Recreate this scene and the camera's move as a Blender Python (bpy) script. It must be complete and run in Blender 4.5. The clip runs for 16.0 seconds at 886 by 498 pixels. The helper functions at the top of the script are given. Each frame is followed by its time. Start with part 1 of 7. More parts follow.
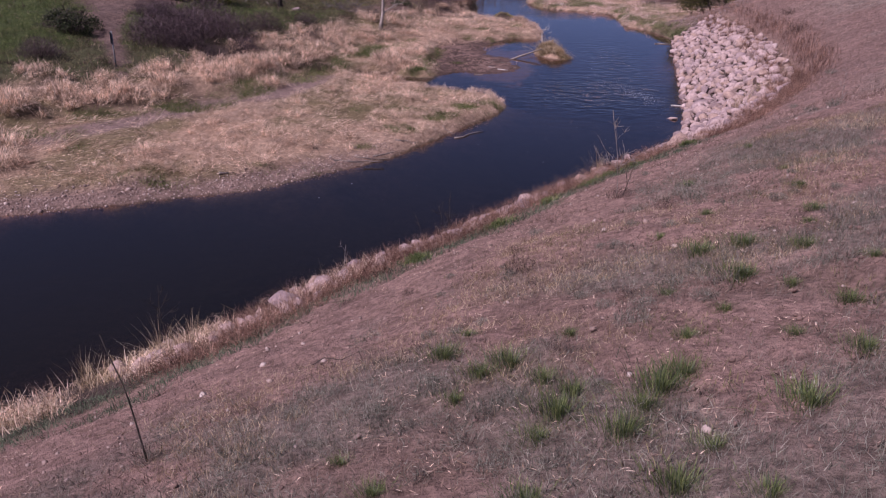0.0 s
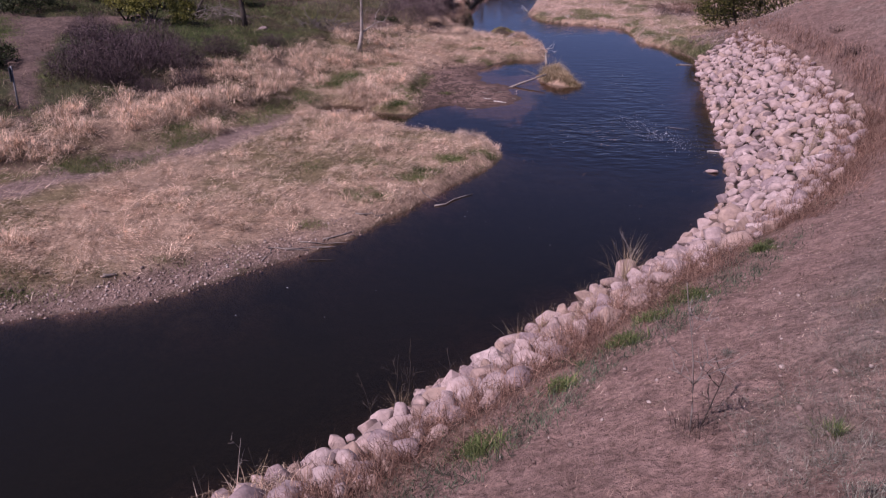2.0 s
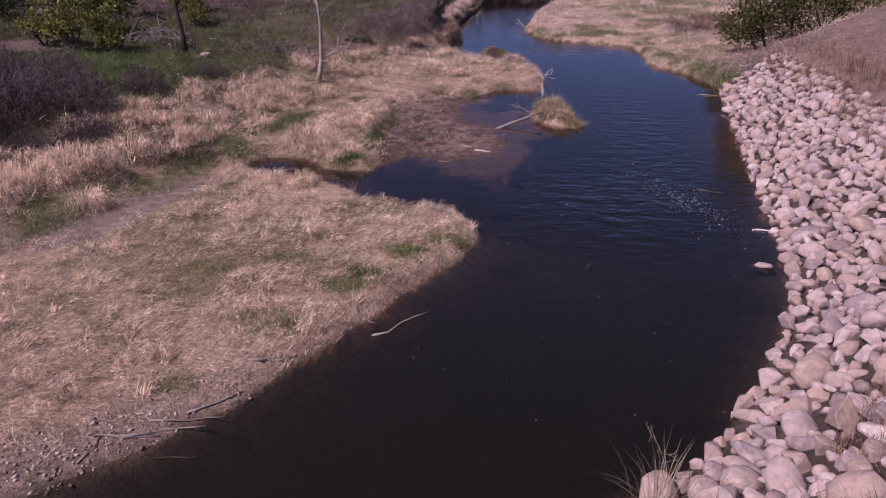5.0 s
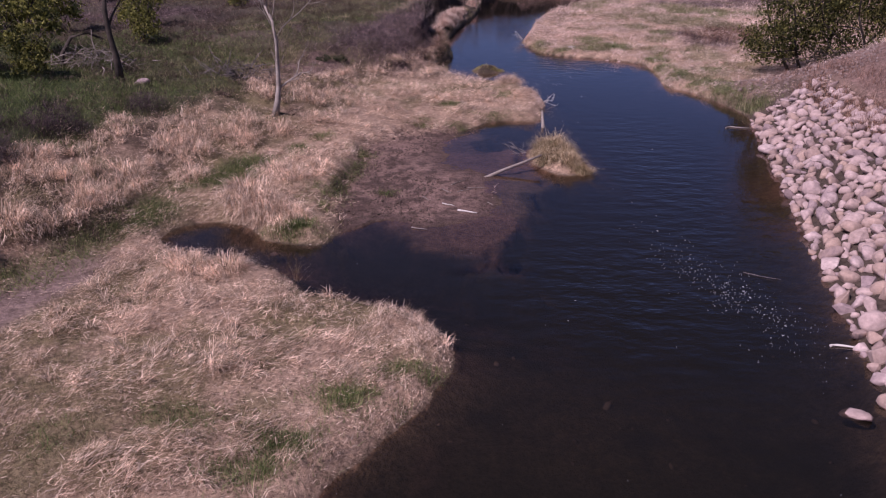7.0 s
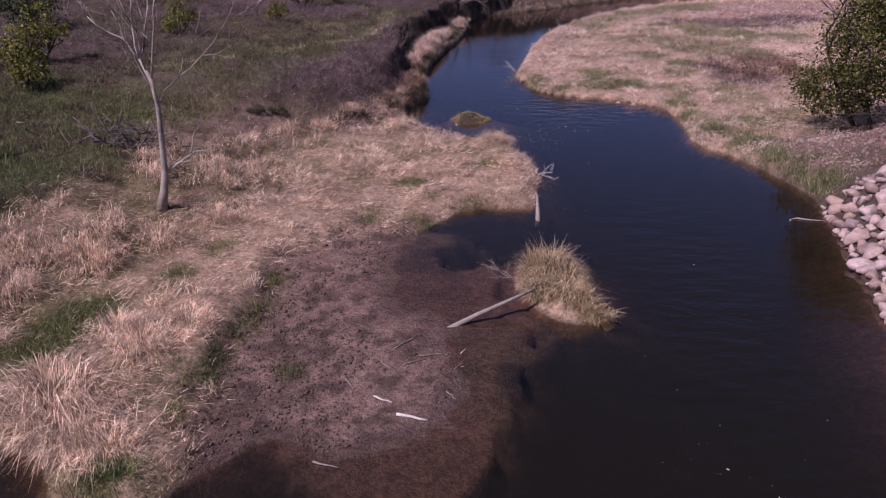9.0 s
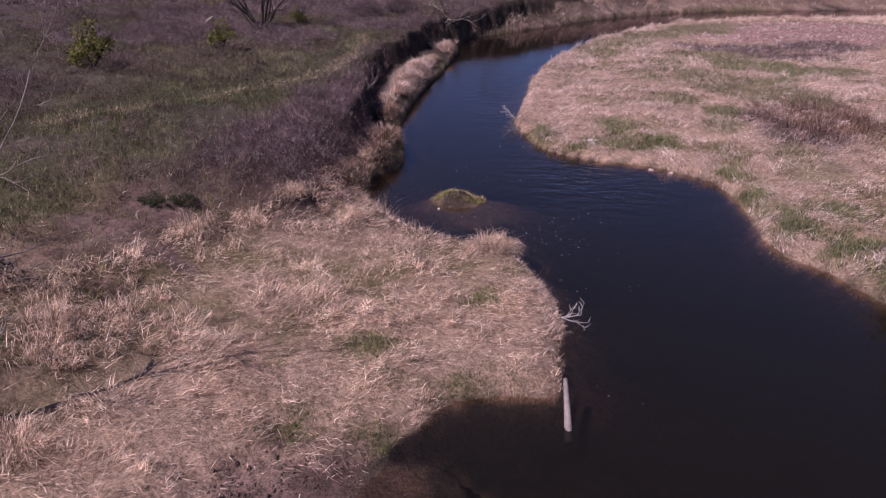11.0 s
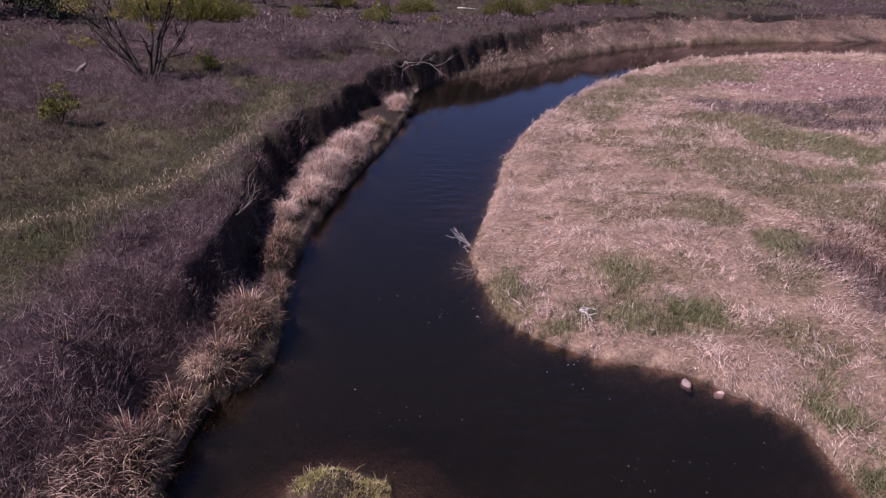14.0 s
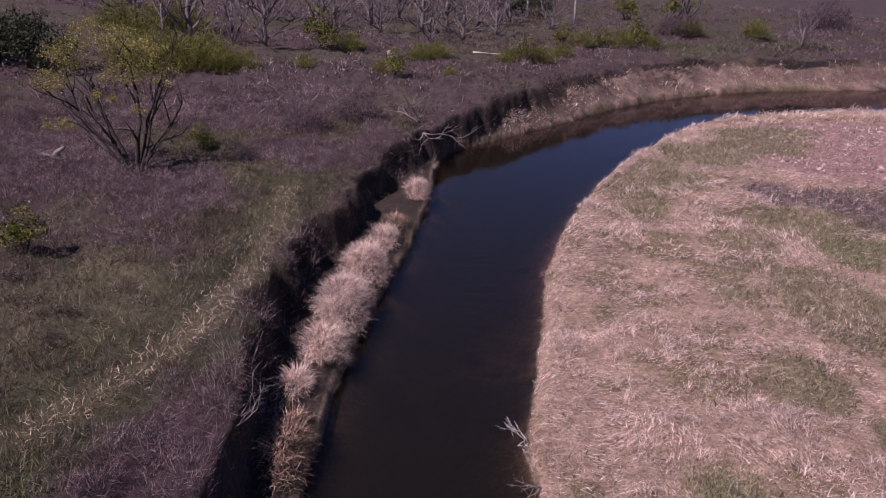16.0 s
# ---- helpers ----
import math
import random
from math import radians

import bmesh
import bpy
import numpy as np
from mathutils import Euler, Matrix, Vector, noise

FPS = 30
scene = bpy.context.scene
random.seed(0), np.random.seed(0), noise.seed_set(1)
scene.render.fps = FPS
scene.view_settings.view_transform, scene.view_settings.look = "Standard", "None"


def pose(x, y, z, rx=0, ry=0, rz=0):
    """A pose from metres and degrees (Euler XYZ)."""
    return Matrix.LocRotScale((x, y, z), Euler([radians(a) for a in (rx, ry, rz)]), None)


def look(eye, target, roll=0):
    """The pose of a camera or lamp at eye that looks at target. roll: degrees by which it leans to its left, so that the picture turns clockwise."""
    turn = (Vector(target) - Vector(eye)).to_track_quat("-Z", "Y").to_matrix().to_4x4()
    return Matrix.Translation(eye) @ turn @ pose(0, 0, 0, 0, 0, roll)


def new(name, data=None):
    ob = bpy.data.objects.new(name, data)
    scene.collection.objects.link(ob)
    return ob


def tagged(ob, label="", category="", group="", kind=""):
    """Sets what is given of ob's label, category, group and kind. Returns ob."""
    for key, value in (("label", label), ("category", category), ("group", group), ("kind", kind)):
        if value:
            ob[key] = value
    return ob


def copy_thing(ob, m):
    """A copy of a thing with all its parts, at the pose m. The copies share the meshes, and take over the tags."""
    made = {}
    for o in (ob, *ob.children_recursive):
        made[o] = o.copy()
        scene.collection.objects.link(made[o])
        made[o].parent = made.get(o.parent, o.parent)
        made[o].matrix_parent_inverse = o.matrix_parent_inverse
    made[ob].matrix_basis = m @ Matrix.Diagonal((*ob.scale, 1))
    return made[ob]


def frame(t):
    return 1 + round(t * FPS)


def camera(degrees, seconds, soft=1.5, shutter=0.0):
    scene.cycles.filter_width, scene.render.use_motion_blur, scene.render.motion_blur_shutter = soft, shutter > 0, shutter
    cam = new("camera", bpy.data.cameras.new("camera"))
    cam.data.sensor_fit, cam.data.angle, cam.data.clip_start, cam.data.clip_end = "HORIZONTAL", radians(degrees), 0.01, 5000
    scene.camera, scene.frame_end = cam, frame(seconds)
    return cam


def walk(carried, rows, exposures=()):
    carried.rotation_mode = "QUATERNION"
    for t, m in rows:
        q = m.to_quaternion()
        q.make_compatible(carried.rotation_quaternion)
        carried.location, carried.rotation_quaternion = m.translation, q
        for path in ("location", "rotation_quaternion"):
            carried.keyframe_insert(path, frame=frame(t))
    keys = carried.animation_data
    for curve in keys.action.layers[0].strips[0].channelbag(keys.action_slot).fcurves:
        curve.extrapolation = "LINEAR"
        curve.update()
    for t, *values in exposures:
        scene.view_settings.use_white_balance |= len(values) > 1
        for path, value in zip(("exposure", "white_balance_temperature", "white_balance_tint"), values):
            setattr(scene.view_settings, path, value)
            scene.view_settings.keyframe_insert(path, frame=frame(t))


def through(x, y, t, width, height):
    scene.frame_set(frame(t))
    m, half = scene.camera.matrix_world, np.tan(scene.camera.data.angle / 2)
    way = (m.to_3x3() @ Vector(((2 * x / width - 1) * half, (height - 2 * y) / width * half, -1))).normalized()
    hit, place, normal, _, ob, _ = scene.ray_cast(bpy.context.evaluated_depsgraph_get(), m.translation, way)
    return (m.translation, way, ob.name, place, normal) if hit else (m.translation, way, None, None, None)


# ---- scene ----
cam = camera(58.0, 16.0, 1.2)
EXPOSURE, KELVIN, TINT = 0.12, 6050, 41
PATH = [
    (0, (0.49, -0.333, 7.211), (0.449, 1.503, 6.418), 1.2),
    (0.5, (0.539, 1.377, 7.186), (0.494, 3.215, 6.399), 0.9),
    (1, (0.623, 3.172, 7.162), (0.576, 5.01, 6.376), 0.8),
    (1.5, (0.781, 4.841, 7.132), (0.731, 6.68, 6.347), 0.7),
    (2, (0.998, 6.267, 7.11), (0.946, 8.106, 6.326), 0.7),
    (2.5, (1.236, 7.443, 7.079), (1.18, 9.283, 6.298), 0.6),
    (3, (1.308, 8.396, 7.046), (1.249, 10.237, 6.266), 0.5),
    (3.5, (1.428, 9.309, 6.995), (1.367, 11.148, 6.212), 0.5),
    (4, (1.578, 10.541, 7.003), (1.515, 12.382, 6.224), 0.5),
    (6.5, (2.286, 17.322, 6.973), (2.224, 19.167, 6.202), 0.3),
    (7, (2.349, 18.834, 6.994), (2.285, 20.678, 6.222), 0.3),
    (7.5, (2.428, 20.636, 7.023), (2.364, 22.48, 6.253), 0.3),
    (8, (2.572, 22.693, 7.066), (2.509, 24.538, 6.298), 0.2),
    (8.5, (2.85, 25.017, 7.133), (2.786, 26.863, 6.364), 0.1),
    (9, (3.14, 27.467, 7.233), (3.076, 29.313, 6.467), 0.2),
    (11.5, (3.037, 38.443, 7.432), (3.015, 40.293, 6.672), 1.1),
    (12, (3.309, 40.618, 7.465), (3.289, 42.468, 6.706), 1.1),
    (12.5, (3.613, 42.662, 7.467), (3.596, 44.514, 6.711), 1.3),
    (13, (3.972, 44.635, 7.508), (3.958, 46.488, 6.753), 1.3),
    (13.5, (4.335, 46.431, 7.727), (4.325, 48.284, 6.973), 1.6),
    (14, (4.647, 48.067, 8.095), (4.642, 49.92, 7.343), 1.8),
    (14.5, (4.865, 49.587, 8.382), (4.864, 51.442, 7.633), 2.2),
    (15, (4.654, 50.971, 8.791), (4.658, 52.826, 8.043), 2.4),
    (15.5, (4.017, 52.243, 9.595), (4.025, 54.098, 8.848), 2.7),
    (16, (3.249, 53.408, 10.308), (3.26, 55.264, 9.563), 2.8),
]
walk(cam, [(t, look(eye, target, roll)) for t, eye, target, roll in PATH],
     [(0, EXPOSURE, KELVIN, TINT), (16, EXPOSURE, KELVIN, TINT)])

# ---------------------------------------------------------------- light
SUN_FROM = Vector((-0.78, -0.63, 0.0)).normalized()
SUN_HEIGHT = radians(50)
world = bpy.data.worlds.new("sky")
scene.world = world
world.use_nodes = True
sky = world.node_tree.nodes.new("ShaderNodeTexSky")
sky.sky_type, sky.sun_disc = "NISHITA", False
sky.sun_elevation = SUN_HEIGHT
sky.sun_rotation = math.atan2(SUN_FROM.x, SUN_FROM.y)
sky.altitude, sky.dust_density, sky.ozone_density = 2500, 0.1, 5.0
back = world.node_tree.nodes["Background"]
back.inputs["Strength"].default_value = 0.06
world.node_tree.links.new(sky.outputs[0], back.inputs[0])
sun_data = bpy.data.lights.new("sun", "SUN")
sun_data.energy, sun_data.angle, sun_data.color = 4.3, radians(0.5), (1.0, 0.94, 0.86)
sun_aim = SUN_FROM * math.cos(SUN_HEIGHT) + Vector((0, 0, math.sin(SUN_HEIGHT)))
sun = new("sun", sun_data)
sun.matrix_world = look((sun_aim * 60).to_tuple(), (0, 0, 0))
rng = np.random.default_rng(11)


# ---------------------------------------------------------------- materials
def link(tree, a, b):
    tree.links.new(a, b)


def ramp(tree, stops):
    node = tree.nodes.new("ShaderNodeValToRGB")
    els = node.color_ramp.elements
    while len(els) < len(stops):
        els.new(0.5)
    for e, (at, c) in zip(els, stops):
        e.position, e.color = at, (*c, 1)
    return node


def fresh(name, rough=0.9):
    m = bpy.data.materials.new(name)
    m.use_nodes = True
    bsdf = m.node_tree.nodes["Principled BSDF"]
    bsdf.inputs["Roughness"].default_value = rough
    bsdf.inputs["Specular IOR Level"].default_value = 0.25
    return m, m.node_tree, bsdf


def noise_node(tree, scale, detail=4.0, rough=0.6):
    co = tree.nodes.new("ShaderNodeNewGeometry")
    n = tree.nodes.new("ShaderNodeTexNoise")
    n.inputs["Scale"].default_value, n.inputs["Detail"].default_value = scale, detail
    n.inputs["Roughness"].default_value = rough
    link(tree, co.outputs["Position"], n.inputs["Vector"])
    return n


def mix(tree, mode, fac, a, b):
    n = tree.nodes.new("ShaderNodeMix")
    n.data_type, n.blend_type = "RGBA", mode
    for sock, v in ((n.inputs[0], fac), (n.inputs[6], a), (n.inputs[7], b)):
        if isinstance(v, (int, float)):
            sock.default_value = v
        elif isinstance(v, tuple):
            sock.default_value = (*v, 1)
        else:
            link(tree, v, sock)
    return n.outputs[2]


def bump(tree, bsdf, height, strength, distance):
    b = tree.nodes.new("ShaderNodeBump")
    b.inputs["Strength"].default_value, b.inputs["Distance"].default_value = strength, distance
    link(tree, height, b.inputs["Height"])
    link(tree, b.outputs[0], bsdf.inputs["Normal"])


def plant_material(name, stops, patch=0.35, rough=0.85, through=0.25, patch_scale=0.6, spread_of=0.62, mottle=0.3, mottle_scale=4.5):
    """Blades, twigs and leaves: each piece takes its own colour, and patches drift in tone."""
    m, tree, bsdf = fresh(name, rough)
    geo = tree.nodes.new("ShaderNodeNewGeometry")
    r = ramp(tree, [(at, tuple(v * (1.06 - spread_of / 1.4 + spread_of * at) for v in c)) for at, c in stops])
    link(tree, geo.outputs["Random Per Island"], r.inputs[0])
    n = noise_node(tree, patch_scale, 3)
    shade = ramp(tree, [(0.3, (1 - patch,) * 3), (0.7, (1 + patch * 0.4,) * 3)])
    link(tree, n.outputs[0], shade.inputs[0])
    colour = mix(tree, "MULTIPLY", 1.0, r.outputs[0], shade.outputs[0])
    if mottle:
        m1 = noise_node(tree, mottle_scale, 4, 0.65)
        tufts = ramp(tree, [(0.34, (1 - mottle, 1 - 0.96 * mottle, 1 - 0.92 * mottle)), (0.5, (1.0, 0.99, 0.97)), (0.64, (1 + 0.75 * mottle, 1 + 0.73 * mottle, 1 + 0.7 * mottle))])
        link(tree, m1.outputs[0], tufts.inputs[0])
        colour = mix(tree, "MULTIPLY", 1.0, colour, tufts.outputs[0])
    link(tree, colour, bsdf.inputs["Base Color"])
    if through:
        t = tree.nodes.new("ShaderNodeBsdfTranslucent")
        link(tree, colour, t.inputs[0])
        s = tree.nodes.new("ShaderNodeMixShader")
        s.inputs[0].default_value = through
        link(tree, bsdf.outputs[0], s.inputs[1])
        link(tree, t.outputs[0], s.inputs[2])
        link(tree, s.outputs[0], tree.nodes["Material Output"].inputs[0])
    return m


def solid_material(name, stops, scale=6.0, rough=0.9, relief=0.02, per_object=0.0, fine=45.0):
    """Rock, bark, soil: colour from two scales of noise, and relief."""
    m, tree, bsdf = fresh(name, rough)
    n = noise_node(tree, scale, 6)
    f = noise_node(tree, fine, 3)
    r = ramp(tree, stops)
    source = n.outputs[0]
    if per_object:
        info = tree.nodes.new("ShaderNodeObjectInfo")
        geo = tree.nodes.new("ShaderNodeNewGeometry")
        add = tree.nodes.new("ShaderNodeMath")
        add.operation = "ADD"
        link(tree, info.outputs["Random"], add.inputs[0])
        link(tree, geo.outputs["Random Per Island"], add.inputs[1])
        frac = tree.nodes.new("ShaderNodeMath")
        frac.operation = "FRACT"
        link(tree, add.outputs[0], frac.inputs[0])
        blend = tree.nodes.new("ShaderNodeMath")
        blend.operation = "MULTIPLY_ADD"
        blend.inputs[1].default_value = per_object
        link(tree, frac.outputs[0], blend.inputs[0])
        less = tree.nodes.new("ShaderNodeMath")
        less.operation = "MULTIPLY"
        less.inputs[1].default_value = 1 - per_object
        link(tree, n.outputs[0], less.inputs[0])
        link(tree, less.outputs[0], blend.inputs[2])
        source = blend.outputs[0]
    link(tree, source, r.inputs[0])
    speck = ramp(tree, [(0.3, (0.72,) * 3), (0.7, (1.12,) * 3)])
    link(tree, f.outputs[0], speck.inputs[0])
    link(tree, mix(tree, "MULTIPLY", 1.0, r.outputs[0], speck.outputs[0]), bsdf.inputs["Base Color"])
    bump(tree, bsdf, f.outputs[0], 0.5, relief)
    return m


STRAW = plant_material("dry_straw", [(0.0, (0.20, 0.135, 0.085)), (0.2, (0.42, 0.295, 0.19)), (0.56, (0.82, 0.59, 0.44)), (1.0, (1.0, 0.82, 0.66))], 0.36, patch_scale=1.3, spread_of=0.3, mottle=0.6, mottle_scale=4.2)
POINT_STRAW = plant_material("point_straw", [(0.0, (0.24, 0.162, 0.125)), (0.2, (0.50, 0.352, 0.268)), (0.56, (0.80, 0.595, 0.49)), (1.0, (0.98, 0.81, 0.71))], 0.35, patch_scale=0.45, spread_of=0.35, mottle=0.42, mottle_scale=5.0)
REED = plant_material("dry_reed", [(0.0, (0.26, 0.17, 0.09)), (0.5, (0.46, 0.34, 0.20)), (1.0, (0.64, 0.52, 0.36))], 0.3)
RUST = plant_material("rust_grass", [(0.0, (0.13, 0.066, 0.05)), (0.5, (0.29, 0.16, 0.118)), (1.0, (0.46, 0.30, 0.225))], 0.35)
GREEN = plant_material("green_grass", [(0.0, (0.075, 0.105, 0.036)), (0.5, (0.14, 0.19, 0.062)), (1.0, (0.27, 0.30, 0.12))], 0.35, 0.7, 0.35, 0.6, 0.4)
OLIVE = plant_material("olive_grass", [(0.0, (0.09, 0.085, 0.035)), (0.5, (0.185, 0.175, 0.075)), (1.0, (0.34, 0.28, 0.15))], 0.4)
HILL_GRASS = plant_material("hill_grass", [(0.0, (0.16, 0.10, 0.08)), (0.5, (0.30, 0.195, 0.155)), (1.0, (0.44, 0.32, 0.26))], 0.4)
SAGE = plant_material("sage_leaf", [(0.0, (0.12, 0.12, 0.09)), (0.5, (0.22, 0.215, 0.17)), (1.0, (0.36, 0.34, 0.28))], 0.3)
BRUSH = plant_material("brush_twig", [(0.0, (0.05, 0.032, 0.027)), (0.5, (0.12, 0.078, 0.066)), (0.85, (0.21, 0.145, 0.115)), (1.0, (0.36, 0.275, 0.205))], 0.5, 0.85, 0.1, 0.25, 0.7, 0.55, 3.2)
WILLOW = plant_material("willow_twig", [(0.0, (0.06, 0.039, 0.039)), (0.5, (0.18, 0.12, 0.119)), (1.0, (0.45, 0.34, 0.328))], 0.45, 0.8, 0.1, 0.3, 0.6, 0.6, 2.6)
SHRUB_TWIG = plant_material("shrub_twig", [(0.0, (0.04, 0.026, 0.029)), (0.5, (0.095, 0.062, 0.066)), (1.0, (0.19, 0.135, 0.14))], 0.4, 0.8, 0.1, 0.4)
WASHED = plant_material("washed_olive", [(0.0, (0.19, 0.16, 0.09)), (0.5, (0.32, 0.275, 0.165)), (1.0, (0.48, 0.41, 0.27))], 0.3)
PALE_GREEN = plant_material("pale_green_grass", [(0.0, (0.12, 0.14, 0.058)), (0.5, (0.22, 0.25, 0.11)), (1.0, (0.36, 0.37, 0.19))], 0.3, 0.75, 0.3)
LEAF_OLIVE = plant_material("bush_leaf", [(0.0, (0.03, 0.036, 0.012)), (0.5, (0.085, 0.092, 0.026)), (1.0, (0.21, 0.20, 0.055))], 0.35, 0.6, 0.35)
STRIP_GREEN = plant_material("strip_weed", [(0.0, (0.05, 0.075, 0.045)), (0.5, (0.10, 0.14, 0.085)), (1.0, (0.20, 0.23, 0.15))], 0.35, 0.7, 0.3)
TERRACE_GRASS = plant_material("terrace_grass", [(0.0, (0.09, 0.084, 0.042)), (0.5, (0.19, 0.175, 0.088)), (1.0, (0.36, 0.31, 0.175))], 0.45, mottle=0.5, mottle_scale=2.4)
LEAF_DARK = plant_material("juniper_leaf", [(0.0, (0.018, 0.026, 0.012)), (0.5, (0.04, 0.055, 0.024)), (1.0, (0.08, 0.09, 0.04))], 0.3, 0.7, 0.2)
LEAF_SPRING = plant_material("spring_leaf", [(0.0, (0.09, 0.095, 0.022)), (0.5, (0.19, 0.19, 0.045)), (1.0, (0.33, 0.31, 0.09))], 0.3, 0.6, 0.4)
LEAF_YELLOW = plant_material("yellow_leaf", [(0.0, (0.18, 0.155, 0.04)), (0.5, (0.33, 0.285, 0.08)), (1.0, (0.50, 0.43, 0.15))], 0.25, 0.6, 0.4)
ROCK = solid_material("riprap_rock", [(0.05, (0.12, 0.09, 0.09)), (0.15, (0.25, 0.18, 0.172)), (0.28, (0.42, 0.295, 0.235)), (0.42, (0.43, 0.315, 0.28)), (0.62, (0.50, 0.375, 0.342)), (0.76, (0.29, 0.213, 0.21)), (0.86, (0.55, 0.425, 0.39)), (0.97, (0.72, 0.63, 0.58))], 3.0, 0.92, 0.03, 0.7, 9.0)
PEBBLE = solid_material("river_pebble", [(0.1, (0.17, 0.12, 0.10)), (0.5, (0.36, 0.26, 0.22)), (0.95, (0.62, 0.51, 0.45))], 3.0, 0.85, 0.005, 0.8)
BARK_PALE = solid_material("weathered_bark", [(0.2, (0.20, 0.165, 0.14)), (0.55, (0.36, 0.31, 0.27)), (0.85, (0.50, 0.45, 0.40))], 5, 0.9, 0.02)
BARK_GREY = solid_material("grey_bark", [(0.2, (0.09, 0.075, 0.07)), (0.55, (0.20, 0.165, 0.155)), (0.85, (0.33, 0.285, 0.27))], 3, 0.9, 0.02)
BARK_DARK = solid_material("dark_bark", [(0.2, (0.03, 0.024, 0.02)), (0.6, (0.075, 0.06, 0.05)), (0.9, (0.15, 0.12, 0.10))], 7, 0.95, 0.03)
DRIFT = solid_material("driftwood", [(0.2, (0.18, 0.145, 0.125)), (0.6, (0.33, 0.28, 0.245)), (0.9, (0.47, 0.42, 0.37))], 8, 0.9, 0.01)
BLEACHED = solid_material("bleached_wood", [(0.2, (0.55, 0.50, 0.45)), (0.7, (0.72, 0.67, 0.61))], 8, 0.85, 0.01)
METAL = solid_material("grey_metal", [(0.2, (0.16, 0.16, 0.17)), (0.8, (0.24, 0.24, 0.25))], 9, 0.55, 0.003)
SIGN_FACE = solid_material("sign_face", [(0.2, (0.05, 0.052, 0.06)), (0.8, (0.09, 0.092, 0.105))], 5, 0.6, 0.003)
PALE_FLECK = solid_material("foam", [(0.2, (0.34, 0.35, 0.38)), (0.8, (0.55, 0.55, 0.57))], 9, 0.8, 0.003)


# ---------------------------------------------------------------- plan
def value_noise(x, y, seed=0):
    table = np.random.default_rng(100 + seed).random((256, 256))
    xi, yi = np.floor(x).astype(int), np.floor(y).astype(int)
    u, v = x - xi, y - yi
    u, v = u * u * (3 - 2 * u), v * v * (3 - 2 * v)
    a, b = table[xi & 255, yi & 255], table[(xi + 1) & 255, yi & 255]
    c, d = table[xi & 255, (yi + 1) & 255], table[(xi + 1) & 255, (yi + 1) & 255]
    return (a * (1 - u) + b * u) * (1 - v) + (c * (1 - u) + d * u) * v


def fbm(x, y, scale, seed=0, octaves=3):
    """Soft noise from -1 to 1."""
    out, total = 0.0, 0.0
    for o in range(octaves):
        out = out + value_noise(x * scale * 2**o, y * scale * 2**o, seed + o) * 0.5**o
        total += 0.5**o
    return (out / total - 0.5) * 2


def smooth(a, b, x):
    t = np.clip((x - a) / (b - a), 0, 1)
    return t * t * (3 - 2 * t)


def spline(points, steps=5):
    p = np.array(points, float)
    p = np.vstack([2 * p[0] - p[1], p, 2 * p[-1] - p[-2]])
    out = []
    for i in range(1, len(p) - 2):
        for t in np.arange(steps) / steps:
            a, b, c, d = p[i - 1 : i + 3]
            out.append(0.5 * (2 * b + (c - a) * t + (2 * a - 5 * b + 4 * c - d) * t**2 + (3 * b - a - 3 * c + d) * t**3))
    return np.array(out + [p[-2]])


# the water's edge on both sides, upstream to downstream
LEFT_MEADOW = [(-60, 2), (-22, 13.6), (-10.8, 17.5), (-7.1, 19.1), (-5.1, 20.0), (-3.3, 21.6), (-1.8, 23.2), (-0.9, 24.7), (0.7, 27.4), (2.0, 29.9),
               (2.1, 31.1), (1.3, 32.2), (0.0, 32.75), (-0.8, 32.95), (-1.35, 33.8), (-2.1, 34.4), (-3.6, 34.7), (-4.7, 35.8), (-4.2, 36.8), (-3.0, 36.65),
               (-2.4, 35.85), (-1.1, 35.55), (-0.9, 36.3)]
MUD_EDGE = [(-0.4, 36.9), (0.4, 37.5), (1.1, 36.8), (2.7, 37.5), (3.1, 38.5), (2.9, 40.9), (1.7, 42.5), (1.7, 44.2), (2.1, 46.0), (3.3, 47.7)]
LEFT_POINT = [(4.8, 47.8), (5.0, 49.1), (5.25, 50.4), (5.1, 52.0), (4.3, 54.3), (3.4, 54.6), (2.5, 54.9), (1.1, 56.4), (0.5, 58.0)]
LEFT_BENCH = [(0.55, 60.0), (1.2, 61.4), (1.25, 63.0), (0.8, 66.2), (0.95, 69.3), (1.3, 72.8), (2.15, 78.3), (2.8, 84.5), (3.1, 90.6), (5.0, 93.8),
              (9.0, 98.3), (15.0, 105.6), (21.5, 110.9), (32, 115.5), (60, 121), (140, 130)]
LEFT = spline(LEFT_MEADOW + MUD_EDGE + LEFT_POINT + LEFT_BENCH)
RIGHT_NEAR = [(-60, -24), (-20, -2), (-9.5, 6.6), (-5.0, 11.0), (-2.4, 14.0), (-1.15, 15.1), (0.5, 17.05), (2.0, 18.8), (3.0, 19.95), (3.8, 21.0), (5.0, 22.2),
              (6.1, 23.6), (7.1, 25.3), (8.5, 28.2), (9.4, 32.3), (10.3, 36.5), (11.3, 41.5), (12.45, 47.0), (12.7, 49.6)]
RIGHT_FAR = [(11.8, 53.1), (10.95, 54.6), (11.15, 57.4), (11.0, 60.1), (10.1, 61.2), (9.4, 61.8), (7.5, 62.45), (6.2, 63.6), (5.5, 65.7), (5.3, 68.1), (6.0, 72.0),
             (6.9, 78.0), (9.2, 85.2), (13.0, 93.0), (19.5, 102.0), (28, 106.3), (36, 108.5), (60, 113), (140, 121)]
RIGHT = spline(RIGHT_NEAR + RIGHT_FAR)
